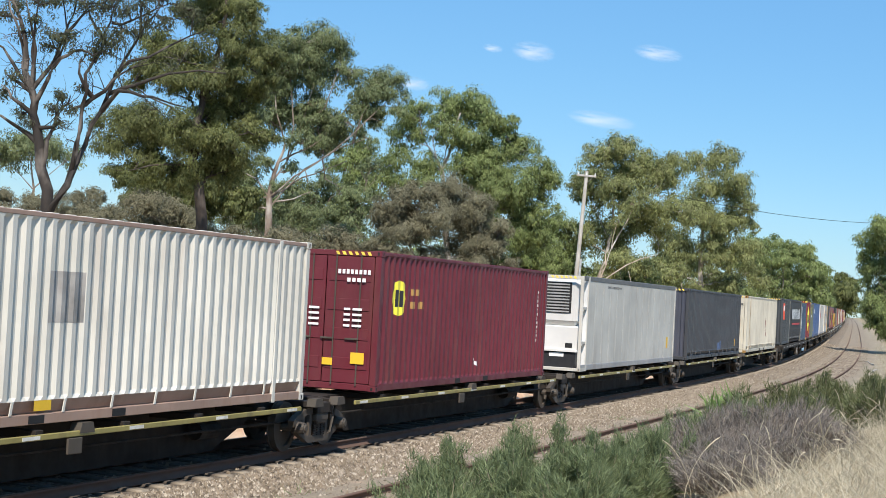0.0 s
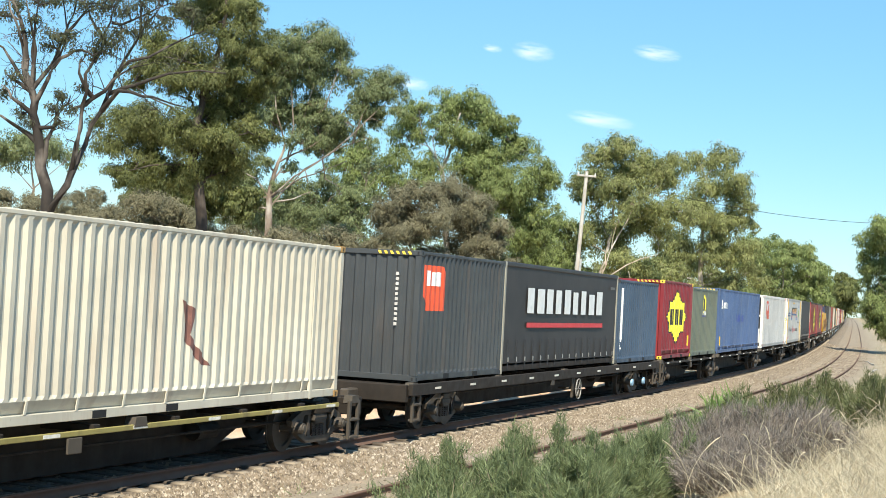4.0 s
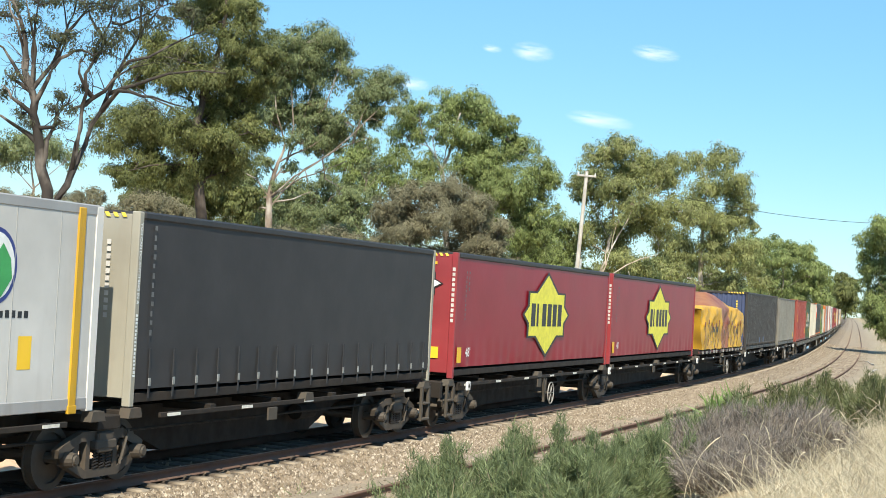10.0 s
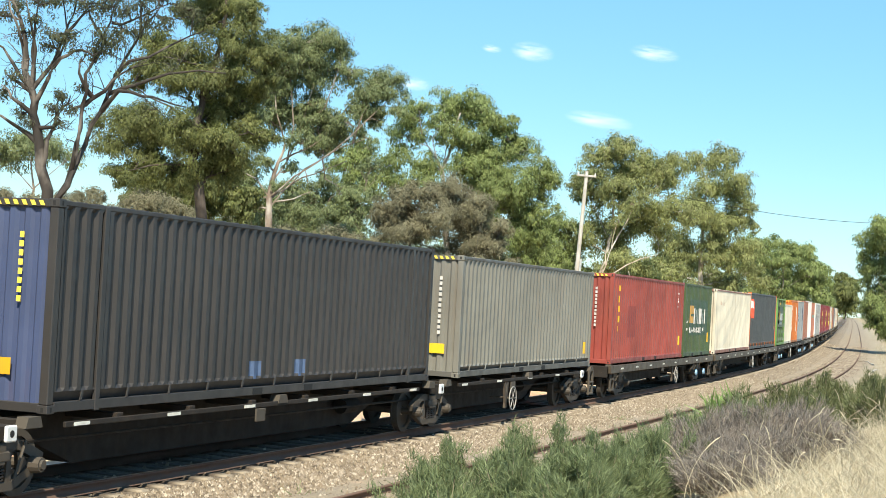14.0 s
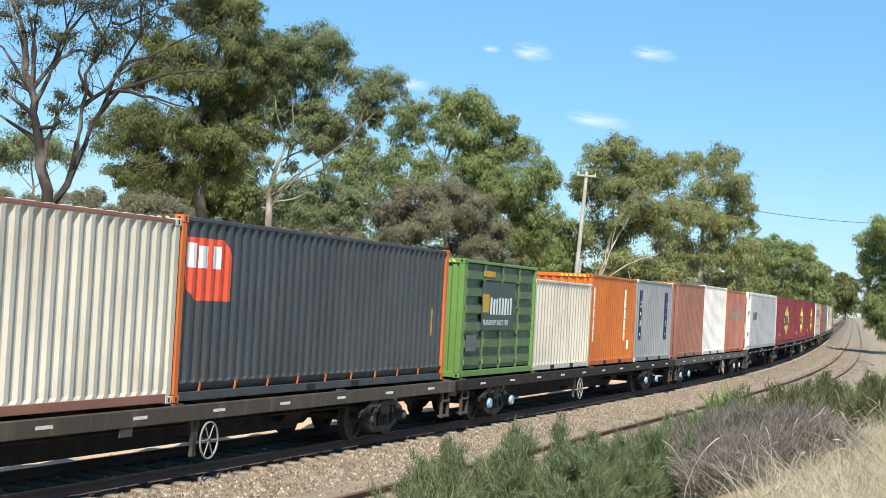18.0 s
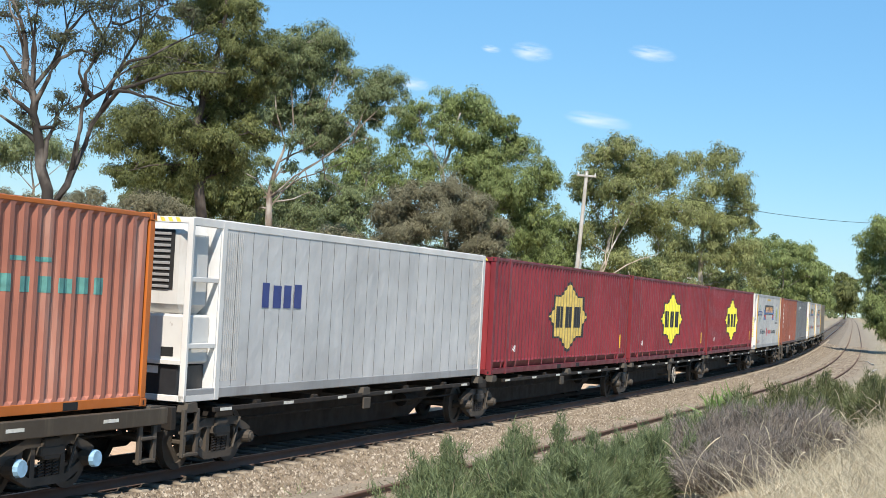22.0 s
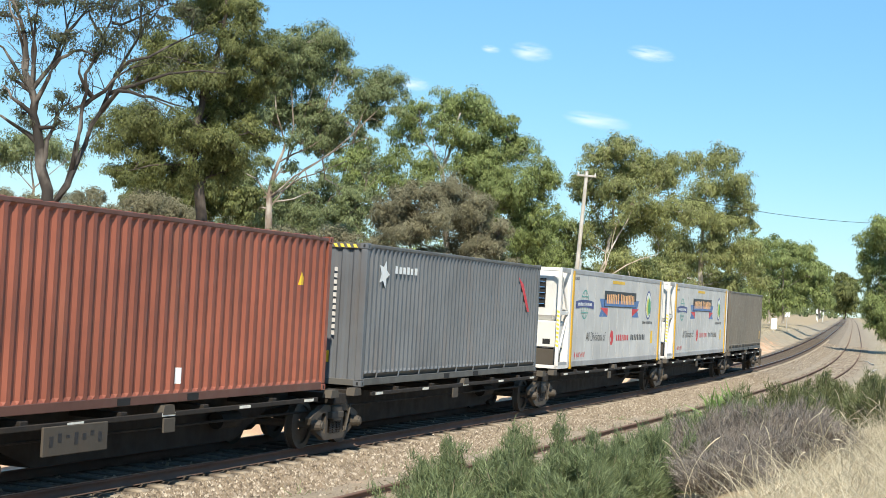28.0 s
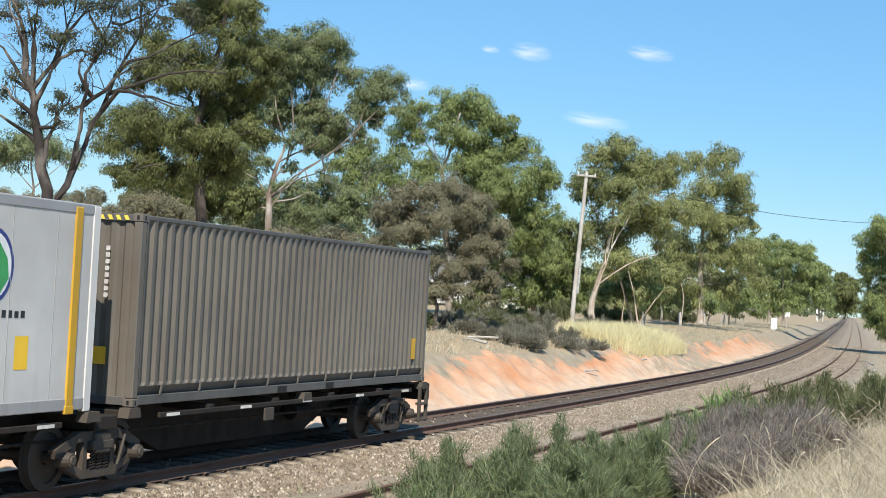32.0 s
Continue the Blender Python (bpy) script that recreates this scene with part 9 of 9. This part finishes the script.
me = tall.mesh("seed_stalks")
me.materials.append(STRAW)
tagged(new("seed_stalks", me), "bleached seed stalks standing in the dry grass", "grass", kind="stuff")

# ---- ballast stones that can be told apart ----
rng = np.random.default_rng(21)
N = 72000
s = np.where(rng.random(N) < 0.8, rng.uniform(-20, 46, N), rng.uniform(40, 150, N))
off = np.where(rng.random(N) < 0.97, rng.uniform(-1.75, -0.1, N), rng.uniform(-1.9, 3.2, N))
off = np.where(rng.random(N) < np.where(s > 40, 0.5, 0.12), rng.uniform(-4.6, -1.6, N), off)
x, y = on_line(s, off)
zb = np.interp(off, bed_o, bed_z)
zb = np.where((off < -1.75), ground_height(s, off), zb)
r = rng.uniform(0.016, 0.044, N)
octa = np.array([(1, 0, -0.3), (-1, 0, -0.3), (0, 1, -0.3), (0, -1, -0.3), (0, 0, 1)], float)
v = octa[None] * rng.uniform(0.6, 1.25, (N, 5, 1)) * r[:, None, None] + rng.normal(0, 0.006, (N, 5, 3))
v += np.stack([x, y, zb + r * 0.35], -1)[:, None]
tri = np.array([(0, 2, 4), (2, 1, 4), (1, 3, 4), (3, 0, 4)])
f = (np.arange(N) * 5)[:, None, None] + tri[None]
me = fast_mesh("ballast_stones", v.reshape(-1, 3), f.reshape(-1, 3))
me.materials.append(STONE_M)
tagged(new("ballast_stones", me), "loose broken ballast stones on the shoulder", "stones", kind="stuff")

# ---- pole, wires, signs, posts ----
GREYWOOD = bark("weathered pole timber", (0.50, 0.47, 0.43), (0.36, 0.33, 0.29), (0.58, 0.55, 0.51))
GALV = plain("galvanised sheet", (0.46, 0.47, 0.47), 0.5, 0.4)
SIGNWHITE = plain("white sign face", (0.80, 0.80, 0.78), 0.5, 0, 0.06)
POLE = (10.35, 122.6)
pole = thing("power_pole", "weathered leaning timber power pole with a crossarm", "pole", pose(POLE[0], POLE[1], 0.9) @ pose(0, 0, 0, 0, 0.9, 0))
part("shaft", Geo().tube((0, 0, 0), (0, 0, 11.7), 0.19, 0.13, 12), GREYWOOD, pole)
part("cable_guard", Geo().cbox(0.14, 0.30, -0.24, -0.16, 2.2, 4.9, 0.02), GALV, pole, "grey cable guard")
arm = part("crossarm", Geo().cbox(-0.75, 0.75, -0.20, -0.10, 11.25, 11.40, 0.015), GREYWOOD, pole)
for x in (-0.65, 0.0, 0.65):
    part("insulator", Geo().tube((x, -0.15, 11.4), (x, -0.15, 11.58), 0.05, 0.03, 8), SIGNWHITE, arm)
part("stay_bracket", Geo().tube((0, -0.12, 10.7), (0.5, -0.15, 11.25), 0.02, n=5), GALV, pole)
ca, cb = Vector((POLE[0] + 0.7, POLE[1] - 0.1, 12.35)), Vector((70.0, 190.0, 17.45))
for k, dz in ((0, 0.0),):
    pts = []
    for i in range(33):
        t = i / 32
        q = ca.lerp(cb, t)
        q.z -= 4 * 2.5 * t * (1 - t) - dz
        pts.append(q)
    w = Geo().path(pts, [0.022] * 33, 5)
    me = w.mesh("power_line")
    me.materials.append(BLACK)
    tagged(new("power_line", me), "single dark overhead wire leaving the pole", "wire")
end_pole = thing("power_pole", "timber power pole beyond the line", "pole", pose(70.0, 190.0, 0.0))
part("shaft", Geo().tube((0, 0, 0), (0, 0, 17.7), 0.18, 0.12, 10), GREYWOOD, end_pole)


def at_off(s, off):
    px, py = on_line(s, off)
    return float(px), float(py), float(ground_height(s, off))


x, y, z = at_off(156, 6.1)
board = thing("trackside_board", "plain white trackside board on a short post", "sign", pose(x, y, z))
part("panel", Geo().cbox(-0.34, 0.34, -0.03, 0.0, 0.35, 1.65, 0.01), SIGNWHITE, board)
part("post", Geo().cbox(-0.05, 0.05, 0.002, 0.08, -0.3, 1.5, 0.01), GREYWOOD, board)
x, y, z = at_off(200, 6.5)
sign = thing("trackside_sign", "small square white sign on a tall post", "sign", pose(x, y, z))
part("panel", Geo().cbox(-0.36, 0.36, -0.03, 0.0, 1.75, 2.5, 0.01), SIGNWHITE, sign)
part("post", Geo().cbox(-0.05, 0.05, 0.002, 0.08, -0.3, 2.4, 0.01), GREYWOOD, sign)
for i in range(14):
    s = 96 + i * 8.5
    x, y, z = at_off(s, 13.2 + 1.2 * math.sin(i * 2.1))
    ob = thing("fence_post", "grey weathered timber fence post in dry grass", "fence post", pose(x, y, z, 4 * math.sin(i * 1.7), 5 * math.sin(i * 2.9)), group="fence posts above the cutting")
    part("post", Geo().tube((0, 0, -0.2), (0, 0, 1.25 + 0.15 * math.sin(i)), 0.085, 0.07, 8), GREYWOOD, ob)

# level crossing and yard far along the line
for k, (s, off, h) in enumerate(((470, 6.5, 5.2), (500, 9.0, 4.2), (430, 7.2, 3.2), (480, -11.0, 4.0))):
    x, y, z = at_off(s, off)
    ob = thing("crossing_signal", "pale level-crossing signal mast far along the line", "signal", pose(x, y, 0.0), group="signals at the far crossing")
    part("mast", Geo().tube((0, 0, 0), (0, 0, h), 0.10, n=8), SIGNWHITE, ob)
    part("target", Geo().tube((0, -0.12, h), (0, -0.08, h), 0.75 if k % 2 == 0 else 0.5, n=16), SIGNWHITE, ob)
    part("lamp_hood", Geo().cbox(-0.7, 0.7, -0.3, -0.13, h * 0.62, h * 0.62 + 0.35, 0.03), BLACK, ob)
SHED = paint("pale shed sheeting", (0.55, 0.58, 0.62), amount=0.2)
shed = thing("shed", "pale metal shed far beyond the crossing", "shed", place(820, -16, 0.0))
part("wall", Geo().cbox(-6, 6, -5, 5, 0, 4.5, 0.05), SHED, shed)
part("roof", Geo().prism([(-6.4, 4.5), (6.4, 4.5), (0, 7.2)], -5.3, 5.3), SHED, shed)
house = thing("house", "white house half hidden behind the trees", "house", pose(2.5, 150.0, 1.1, 0, 0, 12))
part("wall", Geo().cbox(-5, 5, -3, 3, 0, 2.7, 0.03), SIGNWHITE, house)
part("roof", Geo().prism([(-5.5, 2.7), (5.5, 2.7), (4.0, 4.4), (-4.0, 4.4)], -3.5, 3.5), GALV, house)
for x in (-3, 0.2, 3.2):
    part("window", Geo().box(x - 0.6, x + 0.6, -3.02, -2.98, 0.9, 2.1), BLACK, house)

# fallen branches and sleepers lying about the cutting
for i, (s, off, ln, rz) in enumerate(((34, 4.6, 1.8, 60), (47, 4.9, 1.5, 75), (88, -4.9, 6.0, 80), (30, 8.0, 2.2, 20), (26, 7.4, 1.4, 130), (70, -5.6, 3.0, 70))):
    x, y, z = at_off(s, off)
    ob = thing("fallen_branch", "grey fallen branch lying on the bank", "branch", pose(x, y, z + 0.1, 0, 0, rz))
    part("stick", Geo().path([(-ln / 2, 0, 0), (-ln / 6, 0.12, 0.05), (ln / 5, -0.05, 0.08), (ln / 2, 0.1, 0.02)], [0.06, 0.05, 0.04, 0.02], 6), GREYWOOD, ob)

# ---- clouds ----
CLOUD, nt, bs = nodes_of("thin fair-weather cloud")
tc = nt.nodes.new("ShaderNodeTexCoord")
ln_ = nt.nodes.new("ShaderNodeVectorMath")
ln_.operation = "LENGTH"
nt.links.new(tc.outputs["Object"], ln_.inputs[0])
fall = ramp(nt, ln_.outputs["Value"], 0.15, 1.0, 1.0, 0.0)
puff = ramp(nt, tex(nt, 1.5, 7, (0.7, 1, 1.6), 0.62), 0.38, 0.80, 0.0, 0.42)
al = nt.nodes.new("ShaderNodeMath")
al.operation = "MULTIPLY"
al.use_clamp = True
nt.links.new(fall, al.inputs[0])
nt.links.new(puff, al.inputs[1])
tb = nt.nodes.new("ShaderNodeBsdfTransparent")
# the sheets glow by themselves: the cloud's sunlit white is put in as emission
em = nt.nodes.new("ShaderNodeEmission")
em.inputs["Color"].default_value, em.inputs["Strength"].default_value = (0.95, 0.97, 1.0, 1), 1.0
mx = nt.nodes.new("ShaderNodeMixShader")
nt.links.new(al.outputs[0], mx.inputs[0])
nt.links.new(tb.outputs[0], mx.inputs[1])
nt.links.new(em.outputs[0], mx.inputs[2])
nt.links.new(mx.outputs[0], nt.nodes["Material Output"].inputs[0])
for x0, y0, z0, x1, y1, z1, rx, rz in [(120, 2600, 385, 116, 2600, 384, 37, 17), (324, 2600, 400, 311, 2600, 398, 42, 14), (241, 2600, 283, 232, 2600, 281, 59, 14), (-71, 2600, 316, -70, 2600, 315, 28, 12), (53, 2600, 385, 49, 2600, 383, 17, 7)]:
    g = Geo()
    for k in range(3):                      # three thin sheets make the puff
        q = [(0.0, (k - 1) * 0.12, 0.0)] + [(math.cos(i * math.pi / 16), (k - 1) * 0.12, math.sin(i * math.pi / 16)) for i in range(32)]
        g.add(q, [(0, 1 + i, 1 + (i + 1) % 32) for i in range(32)])
    me = g.mesh("cloud")
    me.materials.append(CLOUD)
    ob = tagged(new("cloud", me), "small thin white fair-weather cloud", "cloud", "clouds")
    ob.scale = (rx, rx, rz)
    tilt = pose(0, 0, 0, 0, 5.0, 0)
    DRIFT.append((ob, Matrix.Translation((x0, y0, z0)) @ tilt, Matrix.Translation((x1, y1, z1)) @ tilt))


def motions():
    """All that moves: wagons, bogies and their loads along the line, wheels on their bogies, clouds."""
    for ob, s1, s2, shift in MOVERS:
        rows = []
        for t in KEY_TIMES:
            m = riding(s1, s2, t)
            low = -0.14 if s2 < -192 and not ob.name.startswith("bogie") else 0.0
            rows.append((t, m @ pose(0, 0, low) if shift is None else m @ pose(shift, 0, low + 0.004)))
        walk(ob, rows)
    along = {ob.name: (s1 + s2) / 2 for ob, s1, s2, shift in MOVERS}
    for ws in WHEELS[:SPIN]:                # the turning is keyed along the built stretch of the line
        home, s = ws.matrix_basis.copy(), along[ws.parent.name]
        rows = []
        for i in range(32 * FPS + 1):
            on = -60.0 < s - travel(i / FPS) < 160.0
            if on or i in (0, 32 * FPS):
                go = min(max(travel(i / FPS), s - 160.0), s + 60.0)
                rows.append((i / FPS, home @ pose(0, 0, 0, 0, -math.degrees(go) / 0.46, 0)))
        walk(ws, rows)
    for ob, m0, m1 in DRIFT:
        walk(ob, [(0.0, m0), (16.0, Matrix.Translation((m0.translation + m1.translation) / 2) @ m0.to_3x3().to_4x4()), (32.0, m1)])


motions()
